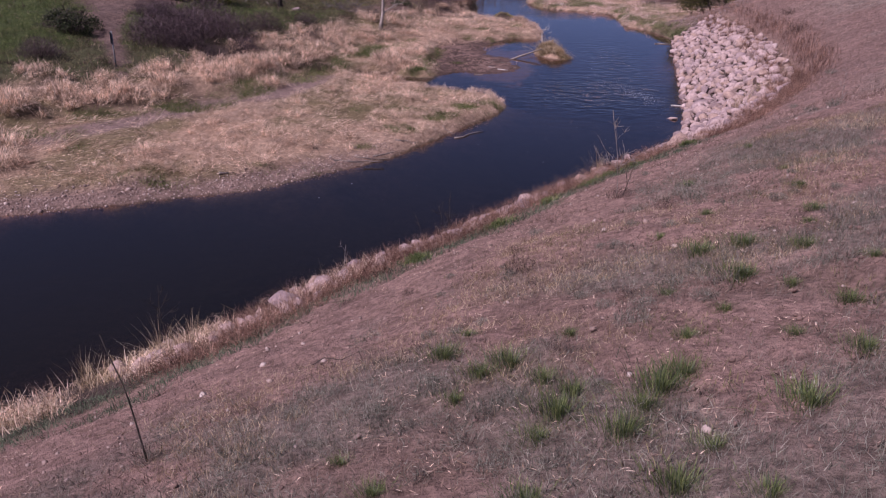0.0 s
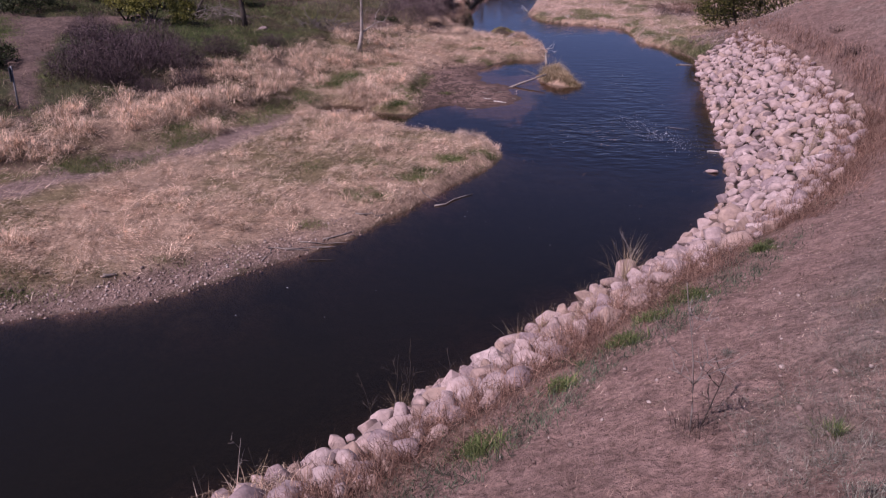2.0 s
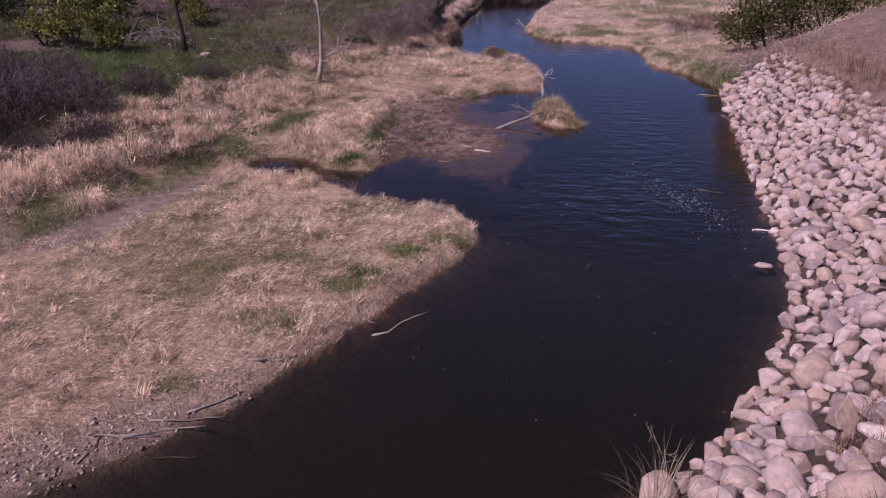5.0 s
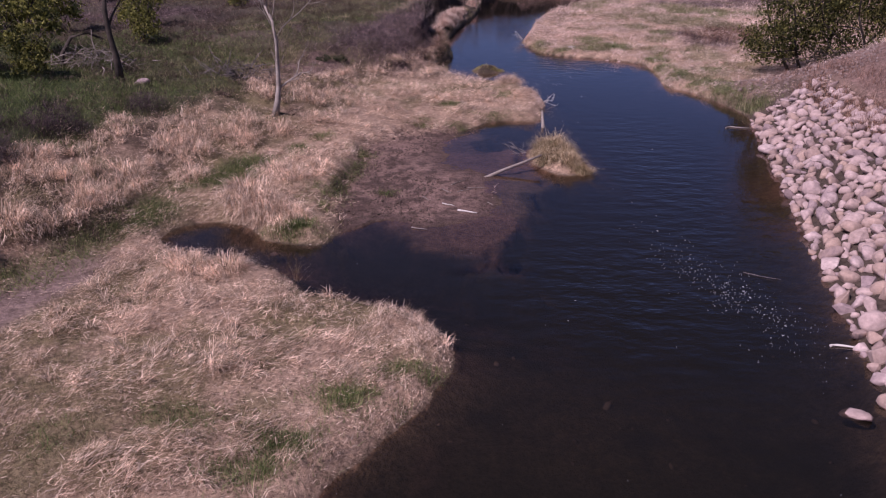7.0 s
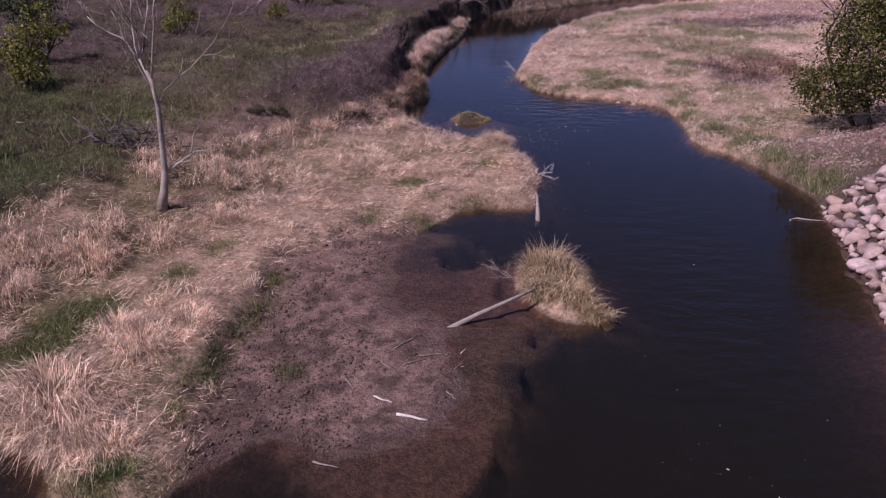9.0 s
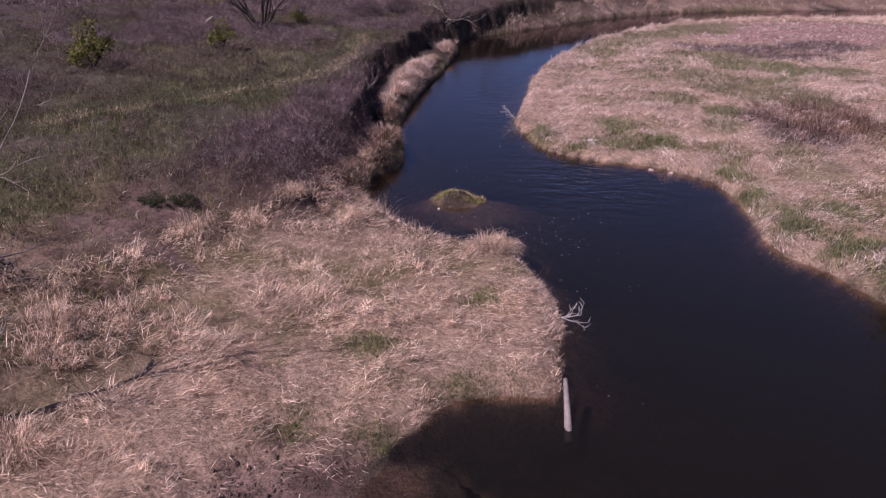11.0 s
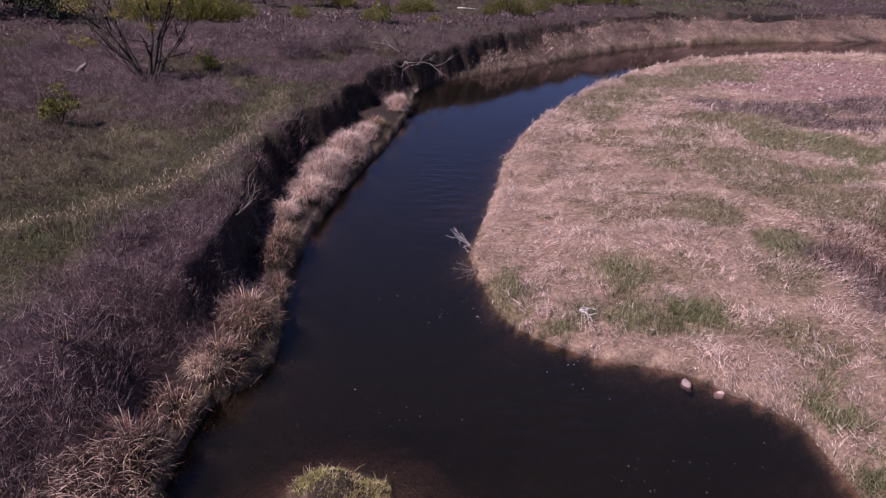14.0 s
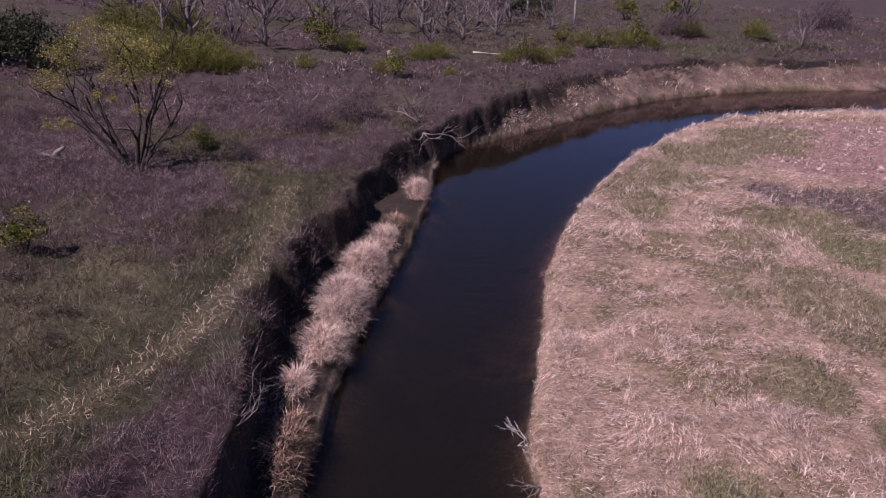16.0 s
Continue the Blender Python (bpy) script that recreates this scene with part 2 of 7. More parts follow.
CUT = spline([(-3.2, 53.0), (-1.3, 55.5), (-0.5, 57.6), (-0.4, 61.2), (-0.2, 65.0), (-0.7, 69.3), (-0.9, 73.5), (0.2, 79.5), (1.9, 87.5), (4.3, 93.2), (8.6, 99.6),
              (14.3, 107.0), (21.0, 112.6), (32, 117.4), (60, 123.2), (140, 132.5)])
TRAIL = spline([(-60, 6), (-22, 19.5), (-11.2, 25.7), (-7.9, 29.0), (-6.3, 33.5), (-5.6, 38.0), (-4.6, 42.0), (-3.0, 46.5), (-2.4, 51.0), (-2.1, 56), (-2.0, 64), (-2.0, 80)])
BARE = spline([(-60, 0), (-22, 15.5), (-13.5, 21.6), (-11.2, 24.1), (-10.1, 25.5), (-8.8, 27.5), (-7.1, 29.3), (-6.3, 30.5), (-5.8, 32.6), (-5.5, 34.8)])
VERGE = spline([(-16, 20.5), (-12.6, 23.7), (-11.1, 25.9), (-9.5, 27.1), (-8.6, 27.8), (-7.6, 30.6), (-6.7, 32.4), (-5.95, 34.2), (-5.1, 37.6), (-4.5, 38.9), (-3.9, 40.6)])
RIVER = np.vstack([LEFT, RIGHT[::-1]])


def line_distance(x, y, line):
    """Distance to a line and the side of it, positive on its left."""
    best, side = np.full(x.shape, 1e9), np.zeros(x.shape)
    for (ax, ay), (bx, by) in zip(line[:-1], line[1:]):
        dx, dy = bx - ax, by - ay
        t = np.clip(((x - ax) * dx + (y - ay) * dy) / (dx * dx + dy * dy + 1e-12), 0, 1)
        d = np.hypot(x - ax - t * dx, y - ay - t * dy)
        near = d < best
        best = np.where(near, d, best)
        side = np.where(near, dx * (y - ay) - dy * (x - ax), side)
    return best, np.where(side >= 0, 1.0, -1.0)


def in_river(x, y):
    odd = np.zeros(x.shape, bool)
    for (ax, ay), (bx, by) in zip(RIVER, np.roll(RIVER, -1, 0)):
        if ay == by:
            continue
        odd ^= ((ay > y) != (by > y)) & (x < (bx - ax) * (y - ay) / (by - ay) + ax)
    return odd


WAY = spline([(-9, 59.0), (-5.2, 63.7), (-3.6, 65.9), (-2.1, 69.8), (-1.6, 74.0), (-2.2, 80.0)])
DIRT = spline([(-12.4, 29.4), (-13.2, 31.3), (-14.3, 33.5), (-15.6, 36.0), (-16.9, 38.6), (-18.0, 41.0), (-18.8, 43.2), (-22, 46), (-30, 50)])
DIRT_SIDE = spline([(-17.8, 41.0), (-18.2, 43.4), (-17.9, 45.6), (-16.2, 47.4)])


def way_distance(x, y):
    return line_distance(x, y, WAY)[0]


def dirt_weight(x, y):
    away = np.minimum(line_distance(x, y, DIRT)[0], line_distance(x, y, DIRT_SIDE)[0])
    return smooth(1.0, 0.75, away / np.interp(y, (29, 33, 38, 43), (0.3, 0.5, 0.9, 1.5)) + 0.25 * fbm(x, y, 0.9, 57))


def bare_weight(x, y):
    """The trodden line along the low bank."""
    return smooth(0.85, 0.45, line_distance(x, y, BARE)[0] + 0.22 * fbm(x, y, 1.0, 87)) * smooth(35.5, 32.5, y)


def verge_weight(x, y):
    """The green strip beside the trodden line."""
    return smooth(0.95, 0.4, line_distance(x, y, VERGE)[0] + 0.3 * fbm(x, y, 0.7, 92)) * smooth(-0.45, 0.1, fbm(x, y, 0.45, 94))


def ellipses(x, y, spots, ragged=0.25, seed=111):
    """One inside any of the rounded spots (x, y, half-width, half-depth), fading out at a ragged edge."""
    wob = ragged * fbm(x, y, 0.55, seed) + 0.6 * ragged * fbm(x, y, 1.8, seed + 3)
    out = np.zeros(np.shape(x))
    for cx, cy, rx, ry in spots:
        out = np.maximum(out, smooth(1.12, 0.72, np.hypot((x - cx) / rx, (y - cy) / ry) + wob))
    return out


# mounds of the narrow bench under the cut bank: x, y, half-width, half-depth, height
BENCH_STRAW = [(0.5, 71.0, 0.55, 1.3, 0.42), (0.62, 73.4, 0.8, 1.9, 0.55), (0.95, 76.2, 0.75, 1.7, 0.5), (1.35, 78.6, 0.5, 1.2, 0.32), (2.25, 84.0, 0.5, 1.1, 0.45), (3.3, 88.6, 0.55, 2.0, 0.3), (4.3, 91.6, 0.6, 1.6, 0.3), (0.1, 69.2, 0.35, 0.7, 0.3)]
BENCH_CLUMPS = [(0.62, 62.6, 0.6, 1.1, 0.5), (0.5, 60.9, 0.5, 0.7, 0.45), (0.22, 59.4, 0.45, 0.6, 0.4), (0.05, 57.9, 0.5, 0.7, 0.45), (0.35, 66.8, 0.5, 1.6, 0.42), (0.95, 64.6, 0.35, 0.6, 0.3), (1.6, 80.3, 0.4, 0.9, 0.25)]
# cover of the meadows, as rounded spots
MEADOW_OLIVE = [(11.4, 85.0, 1.2, 3.0), (13.6, 88.6, 1.8, 3.0), (16.6, 92.4, 2.6, 2.8), (19.8, 94.2, 2.8, 2.6), (14.9, 74.6, 2.0, 3.0), (12.2, 70.2, 1.0, 1.6), (16.6, 70.4, 2.2, 2.2), (20.8, 97.6, 3.2, 1.8), (13.8, 79.0, 1.2, 2.2), (12.3, 75.6, 0.8, 1.4), (17.0, 81.5, 2.6, 2.0), (14.2, 61.0, 1.2, 2.4), (12.9, 65.6, 0.9, 1.2)]
MEADOW_GREEN = [(18.4, 78.4, 2.2, 1.8), (20.5, 76.3, 2.6, 1.6), (17.7, 73.6, 1.3, 1.1), (13.6, 67.8, 0.8, 0.9)]
MEADOW_GREY = [(19.9, 84.4, 2.4, 2.0), (21.6, 81.8, 3.2, 1.7), (24.5, 85.6, 3.0, 2.4), (17.2, 85.4, 1.2, 1.6), (15.5, 64.4, 1.6, 2.2), (14.6, 66.4, 0.9, 1.2)]
NECK_BARE = [(-5.3, 53.0, 0.8, 0.5), (-4.4, 52.8, 0.8, 0.45), (-3.5, 52.3, 0.7, 0.45), (-2.8, 51.7, 0.5, 0.4), (-4.5, 54.5, 0.45, 0.9), (-3.8, 53.8, 0.4, 0.6)]
TERRACE_PURPLE = [(-10.9, 80.1, 4.0, 4.0), (-5.6, 78.8, 2.6, 3.4), (0.3, 86.2, 1.2, 4.0), (-2.6, 84.0, 2.4, 3.2), (-1.2, 66.1, 0.9, 2.2), (-1.5, 62.4, 1.1, 2.6), (-1.9, 58.6, 1.3, 1.8), (-12.7, 86.0, 4.0, 3.6), (-2.6, 58.4, 1.1, 1.2), (-7.5, 90.0, 5.0, 3.0), (-14.5, 76.0, 3.0, 3.0)]
TERRACE_OLIVE = [(-4.9, 70.8, 2.2, 3.2), (-5.6, 68.0, 2.6, 2.4), (-1.9, 78.6, 1.3, 3.2), (-6.6, 64.6, 2.4, 1.8), (-4.4, 66.6, 1.8, 1.4), (-8.2, 62.4, 2.4, 1.6), (-1.5, 74.0, 0.7, 3.0), (-5.4, 57.2, 1.6, 1.8), (-7.6, 59.0, 1.8, 1.6), (-5.2, 63.4, 1.6, 1.6), (-3.2, 62.0, 1.1, 2.4), (-3.4, 81.6, 1.2, 1.6)]


def lawn_shape(x, y):
    return smooth(1.1, 0.8, np.hypot((x + 21.2 + 0.35 * (y - 38)) / 4.2, (y - 38.5) / 8.5) + 0.15 * fbm(x, y, 0.5, 58))


ISLES = [(4.98, 42.75, 0.84, 1.55, 0.2), (3.08, 57.95, 0.75, 0.62, 0.0)]


def riprap_width(y):
    return np.interp(y, (0, 10, 20, 25, 30, 37, 44, 49, 52), (2.6, 2.4, 2.6, 3.0, 3.9, 4.0, 3.2, 2.4, 1.5))


def plan(x, y):
    """All that the ground needs to know at each place."""
    x, y = np.asarray(x, float), np.asarray(y, float)
    dl, _ = line_distance(x, y, LEFT)
    dr, _ = line_distance(x, y, RIGHT)
    wet = in_river(x, y)
    sd = np.minimum(dl, dr) * np.where(wet, -1, 1)
    isle = np.full(x.shape, -9.0)
    for cx, cy, rx, ry, tilt in ISLES:
        u, v = x - cx + tilt * (y - cy), y - cy
        isle = np.maximum(isle, (1 - np.hypot(u / rx, v / ry)) * min(rx, ry))
    left = dl < dr
    wob = 0.10 * fbm(x, y, 1.1, 5) + 0.06 * fbm(x, y, 3.1, 9)
    sd = np.maximum(sd, isle) + wob * smooth(6, 0.5, np.abs(sd))
    trail, tside = line_distance(x, y, TRAIL)
    cut, cside = line_distance(x, y, CUT)
    uphill = trail * tside
    terrace = cut * cside + 0.42 * fbm(x, y, 0.55, 21, 2) + 0.34 * fbm(x, y, 1.4, 24, 2) + 0.55 * fbm(x, y, 0.5, 27) * smooth(8, 14, x)
    sd = sd + 0.28 * fbm(x, y, 0.55, 36) * smooth(1.25, 0.95, np.hypot((x - 1.4) / 3.0, (y - 40.5) / 6.0)) * (isle < -0.3)
    mud = smooth(1.18, 0.82, np.cbrt((np.abs(x - 1.2) / 2.35) ** 3 + (np.abs(y - 40.6) / 5.4) ** 3) + 0.07 * fbm(x, y, 0.9, 31) + 0.13 * fbm(x, y, 2.0, 34)) * (isle < 0)
    gravel = smooth(1.35, 0.75, sd + 0.35 * fbm(x, y, 0.8, 33)) * smooth(25.0, 21.5, y) * left
    # left bank
    low = 0.26 * smooth(0.0, 0.45, sd) + 0.15 * smooth(0.4, 5, sd)
    low = low * (1 - 0.75 * gravel) + 0.06 * gravel * np.clip(sd, 0, 2)
    rise = 0.45 * smooth(-0.5, 2.5, uphill) + 0.5 * smooth(1.5, 8, uphill) + 0.7 * smooth(6, 18, uphill)
    meadow = low * (1 - mud) + mud * (0.035 + 0.02 * fbm(x, y, 1.2, 44)) + rise * smooth(0.3, 1.5, sd) * (1 - mud)
    gentle = smooth(64.0, 60.0, y)
    open_bench = smooth(94, 98, y)
    bench = (0.12 + 0.1 * open_bench) * smooth(0.0, 0.25, sd) + (0.1 + 0.4 * open_bench) * smooth(0.1, 1.4, sd) + 0.1 * fbm(x, y, 0.9, 53) * smooth(0.2, 0.7, sd)
    bench = bench + 0.3 * smooth(-1.2, -0.25, terrace) * open_bench + 0.2 * (1 - open_bench)
    for cx, cy, rx, ry, tall in BENCH_STRAW + BENCH_CLUMPS:
        bench = np.maximum(bench, 0.16 + tall * smooth(1.25, 0.35, np.hypot((x - cx) / rx, (y - cy) / ry) + 0.2 * fbm(x, y, 1.3, 55)) * smooth(0.0, 0.3, sd))
    cliff = bench + (1.2 - 0.2 * open_bench + 0.2 * fbm(x, y, 0.25, 50)) * ((smooth(-0.15, 0.3, terrace) * (1 - gentle) + smooth(-1.1, 1.3, terrace) * gentle) * (1 - smooth(9, 14, x)) + (0.62 * smooth(-2.2, 0.0, terrace) + 0.38 * smooth(0.05, 0.4, terrace)) * smooth(9, 14, x)) + 0.15 * smooth(0.3, 6, terrace)
    far = smooth(52.5, 57.5, y)
    hl = meadow * (1 - far) + cliff * far
    # right bank
    w = riprap_width(y)
    crest = np.interp(y, (2, 8, 14), (0.75, 1.05, 1.65))
    slope = crest * np.clip(sd / w, 0, 1) + 9 * (1 - np.exp(-(0.52 + 0.08 * (1.65 - crest)) * np.clip(sd - w, 0, None) / 9))
    flat = 0.22 * smooth(0.0, 0.4, sd) + 0.38 * smooth(0.5, 7, sd) + 0.02 * np.clip(sd - 6, 0, 40)
    low_right = smooth(47.5, 54.5, y - 0.12 * np.clip(x - 12, 0, 40))
    hr = slope * (1 - low_right) + flat * low_right
    h = np.where(left, hl, hr)
    h = np.where(isle > -0.05, 0.30 * smooth(0.0, 0.5, isle), h)
    h = h + (0.06 * fbm(x, y, 0.55, 60) + (0.17 + 0.16 * left * smooth(-0.5, 1.0, uphill)) * np.clip(fbm(x, y, 0.95, 62, 2), -0.2, 1) * np.where(left, 1 - far, low_right) * (1 - mud)) * smooth(0.2, 1.2, sd) + 0.02 * fbm(x, y, 2.2, 64) * smooth(0.2, 1, sd) * (1 - mud)
    brushy = left * far * smooth(0.1, 1.0, terrace) * smooth(0.2, 1.0, way_distance(x, y))
    h = h + brushy * (0.34 * np.clip(fbm(x, y, 0.75, 66, 3), -0.25, 1) + 0.10 * fbm(x, y, 2.6, 68, 2))
    h = h + left * far * smooth(9, 14, x) * smooth(0.3, 1.0, sd) * (0.35 * fbm(x, y, 0.6, 69) + 0.1 * fbm(x, y, 1.8, 61))
    # river bed
    d = np.clip(-sd, 0, None)
    shoal = np.exp(-((x - 3.3) ** 2 + (y - 38.6) ** 2) / 1.6) + np.exp(-((x - 3.6) ** 2 + (y - 56.8) ** 2) / 4) + 0.35 * np.exp(-((x - 6.8) ** 2 + (y - 58.5) ** 2) / 7)
    shoal = shoal + 0.7 * np.exp(-((x - 4.5) ** 2 + (y - 29) ** 2) / 9) + 0.6 * np.exp(-((x + 3.5) ** 2 + (y - 19.6) ** 2) / 3) + 0.5 * np.exp(-((x - 4.6) ** 2 + (y - 71) ** 2) / 5) + 0.6 * np.exp(-((x - 10.3 - 0.2 * (y - 40)) ** 2 / 1.6 + (y - 40) ** 2 / 30))
    margin = np.hypot((x - 1.3 + 0.08 * (y - 41)) / 3.3, (y - 40.6) / 6.0) + 0.36 * fbm(x, y, 0.7, 74) + 0.18 * fbm(x, y, 2.1, 75)
    pool = np.exp(-((x - 0.5 - 0.22 * (y - 38.2)) ** 2 / 0.05 + (y - 38.0) ** 2 / 1.3)) + np.exp(-((x + 0.2) ** 2 / 0.5 + (y - 36.7) ** 2 / 0.4))
    margin = margin + 0.5 * pool
    shoal = shoal + 1.15 * smooth(1.0, 0.72, margin)
    depth = (0.04 + 1.0 * (1 - np.exp(-d / 1.3))) * (1 - 0.86 * np.clip(shoal, 0, 1)) + 0.05 * fbm(x, y, 1.5, 70) * smooth(0, 1, d)
    bed = -np.clip(depth, 0.03, None) * smooth(0, 0.15, d) - 0.01
    flat_mud = np.clip(0.045 * sd, -0.16, 0.05) + 0.018 * fbm(x, y, 1.0, 46) + 0.01 * fbm(x, y, 3.0, 48)
    h = h + (~left) * (1 - low_right) * smooth(0, 0.6, sd - w) * (0.05 * fbm(x, y, 1.6, 72) + 0.035 * fbm(x, y, 4.0, 76, 2))
    h = np.where(sd < 0, bed, h + 0.005)
    soft = smooth(1.0, 0.85, margin) * np.where(sd < 0, 1.0, mud) * (isle < -0.2)
    h = h * (1 - soft) + np.maximum(flat_mud, bed - 0.2) * soft
    return dict(h=h, sd=sd, left=left, wet=wet & (isle < 0), mud=mud, gravel=gravel, trail=trail, uphill=uphill, terrace=terrace, far=far,
                low_right=low_right, isle=isle, w=w)


def axis(core_a, core_b, step, a, b):
    """Even steps in the core, then wider and wider ones."""
    mid = list(np.arange(core_a, core_b + step / 2, step))
    out, s = [core_b], step
    while out[-1] < b:
        s *= 1.14
        out.append(out[-1] + s)
    low, s = [core_a], step
    while low[-1] > a:
        s *= 1.14
        low.append(low[-1] - s)
    return np.array(low[:0:-1] + mid + out[1:])


def mesh_from(name, verts, faces, smooth_faces=False):
    """A mesh from arrays of places and of faces with equal corners."""
    me = bpy.data.meshes.new(name)
    verts, faces = np.asarray(verts, np.float32), np.asarray(faces, np.int32)
    n, k = faces.shape
    me.vertices.add(len(verts))
    me.vertices.foreach_set("co", verts.ravel())
    me.loops.add(n * k)
    me.loops.foreach_set("vertex_index", faces.ravel())
    me.polygons.add(n)
    me.polygons.foreach_set("loop_start", np.arange(0, n * k, k, dtype=np.int32))
    me.polygons.foreach_set("loop_total", np.full(n, k, np.int32))
    me.polygons.foreach_set("use_smooth", np.full(n, smooth_faces))
    me.update(calc_edges=True)
    return me


def grid_faces(nx, ny):
    i = np.arange(nx * ny).reshape(ny, nx)
    return np.stack([i[:-1, :-1], i[:-1, 1:], i[1:, 1:], i[1:, :-1]], -1).reshape(-1, 4)


# a raster of the plan, from which plants and stones take their footing
GX, GY = np.arange(-50, 62.01, 0.3), np.arange(-12, 200.01, 0.3)
raster = plan(*np.meshgrid(GX, GY))


def sample(key, x, y):
    v = raster[key].astype(float)
    u = np.clip((x - GX[0]) / 0.3, 0, len(GX) - 1.001)
    t = np.clip((y - GY[0]) / 0.3, 0, len(GY) - 1.001)
    i, j = u.astype(int), t.astype(int)
    u, t = u - i, t - j
    return (v[j, i] * (1 - u) + v[j, i + 1] * u) * (1 - t) + (v[j + 1, i] * (1 - u) + v[j + 1, i + 1] * u) * t


RX, RY = np.meshgrid(GX, GY)
for key, cover in (("bare", bare_weight), ("verge", verge_weight), ("dirt", dirt_weight), ("lawn", lawn_shape), ("way", way_distance)):
    raster[key] = cover(RX, RY)
for key, spots in (("olive_spots", MEADOW_OLIVE), ("green_spots", MEADOW_GREEN), ("grey_spots", MEADOW_GREY), ("bench_straw", [m[:4] for m in BENCH_STRAW]), ("bench_clumps", [m[:4] for m in BENCH_CLUMPS]),
                   ("terrace_purple", TERRACE_PURPLE), ("terrace_olive", TERRACE_OLIVE)):
    raster[key] = ellipses(RX, RY, spots)
raster["bare"] = np.maximum(raster["bare"], ellipses(RX, RY, NECK_BARE))


def ground_at(x, y):
    return float(plan(np.array([x]), np.array([y]))["h"][0])


# ---------------------------------------------------------------- ground and water
gx, gy = axis(-16, 25, 0.3, -900, 900), axis(1.5, 120, 0.3, -600, 1500)
gx = np.unique(np.concatenate([gx, np.arange(-2.45, 3.2, 0.1), np.arange(3.15, 8, 0.15)]).round(3))
gy = np.unique(np.concatenate([gy, np.arange(35.4, 47, 0.1), np.arange(1.65, 12, 0.15)]).round(3))
X, Y = np.meshgrid(gx, gy)
P = plan(X, Y)
ground_mesh = mesh_from("ground", np.stack([X, Y, P["h"]], -1).reshape(-1, 3), grid_faces(len(gx), len(gy)), True)


def tint(base, weight, colour):
    return base * (1 - weight[..., None]) + np.array(colour) * weight[..., None]


left, sd = P["left"], P["sd"]
col = np.zeros((*X.shape, 3)) + np.array((0.43, 0.305, 0.22))
green = smooth(-0.05, 0.4, fbm(X, Y, 0.4, 80) + 0.5 * fbm(X, Y, 1.6, 83))
coarse = left * smooth(-0.5, 1.0, P["uphill"]) * (1 - P["far"])
# Shade in the gaps between the coarse tussocks, painted as patchy dark ground
col = tint(col, coarse * (0.35 + 0.65 * smooth(-0.3, 0.3, fbm(X, Y, 1.1, 78))), (0.12, 0.083, 0.06))
col = tint(col, 0.7 * green, (0.17, 0.145, 0.07))
col = tint(col, left * smooth(2.5, 5.5, P["uphill"] + 1.5 * fbm(X, Y, 0.3, 85)) * (1 - P["far"]), (0.08, 0.092, 0.042))
upland = left * np.maximum(smooth(2.5, 5.5, P["uphill"] + 1.5 * fbm(X, Y, 0.3, 85)) * (1 - P["far"]), P["far"] * smooth(0.1, 0.6, P["terrace"]))
purple = smooth(-0.2, 0.2, fbm(X, Y, 0.13, 192) + 0.35 * fbm(X, Y, 0.7, 193)) * smooth(56, 66, Y)
olive = smooth(-0.1, 0.3, fbm(X, Y, 0.16, 200) + 0.3 * fbm(X, Y, 0.9, 202))
rubbly = (~left) * smooth(1.15, 0.7, np.hypot((X - 15.6) / 2.8, (Y - 52.3) / 3.2) + 0.2 * fbm(X, Y, 0.8, 103))
col = tint(col, rubbly * 0.85, (0.20, 0.135, 0.11))
lawn = left * smooth(3.0, 6.0, P["uphill"]) * (1 - P["far"]) * smooth(-0.25, 0.2, fbm(X, Y, 0.14, 99)) * smooth(38, 43, Y)
col = tint(col, lawn, (0.05, 0.068, 0.024))
col = tint(col, left * P["far"] * smooth(0.0, 0.5, P["terrace"]), (0.092, 0.077, 0.057))
col = tint(col, left * P["far"] * smooth(0.1, -0.1, P["terrace"]) * smooth(0.1, 0.3, sd), (0.14, 0.10, 0.072))
# The cut face's own shadow, painted as a near-black band along the edge
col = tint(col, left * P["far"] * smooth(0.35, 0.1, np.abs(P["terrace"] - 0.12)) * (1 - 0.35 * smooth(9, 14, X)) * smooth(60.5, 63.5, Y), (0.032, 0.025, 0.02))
col = tint(col, left * smooth(0.9, 0.5, P["trail"]) * smooth(36, 39, Y) * (1 - P["far"]) * 0.6, (0.19, 0.155, 0.085))
col = tint(col, left * verge_weight(X, Y) * (1 - P["far"]), (0.085, 0.095, 0.04))
col = tint(col, left * bare_weight(X, Y) * (1 - P["far"]), (0.29, 0.208, 0.18))
neck = ellipses(X, Y, NECK_BARE)
hill = (~left) * (1 - P["low_right"])
col = tint(col, hill * smooth(-0.4, 0.3, sd - P["w"]), (0.338, 0.221, 0.184))
col = tint(col, hill * smooth(0.1, 0.5, fbm(X, Y, 0.5, 90)) * smooth(1.5, 4, sd - P["w"]) * 0.5, (0.21, 0.15, 0.118))
col = tint(col, hill * smooth(18, 30, Y) * smooth(-0.2, 0.4, sd - P["w"]) * 0.75, (0.225, 0.15, 0.128))
col = tint(col, hill * smooth(0.2, -0.3, sd - P["w"]), (0.10, 0.075, 0.06))
col = tint(col, hill * smooth(-0.1, 0.4, fbm(X, Y, 0.4, 166) + 0.5 * fbm(X, Y, 1.7, 168)) * smooth(1.6, 3.8, sd - P["w"] + 0.8 * fbm(X, Y, 0.5, 164)) * 0.75, (0.25, 0.205, 0.172))
red = (~left) * smooth(1.15, 0.85, np.hypot((X - 27) / 9.5, (Y - 93.5) / 8) + 0.12 * fbm(X, Y, 0.4, 95))
col = tint(col, red, (0.36, 0.225, 0.19))
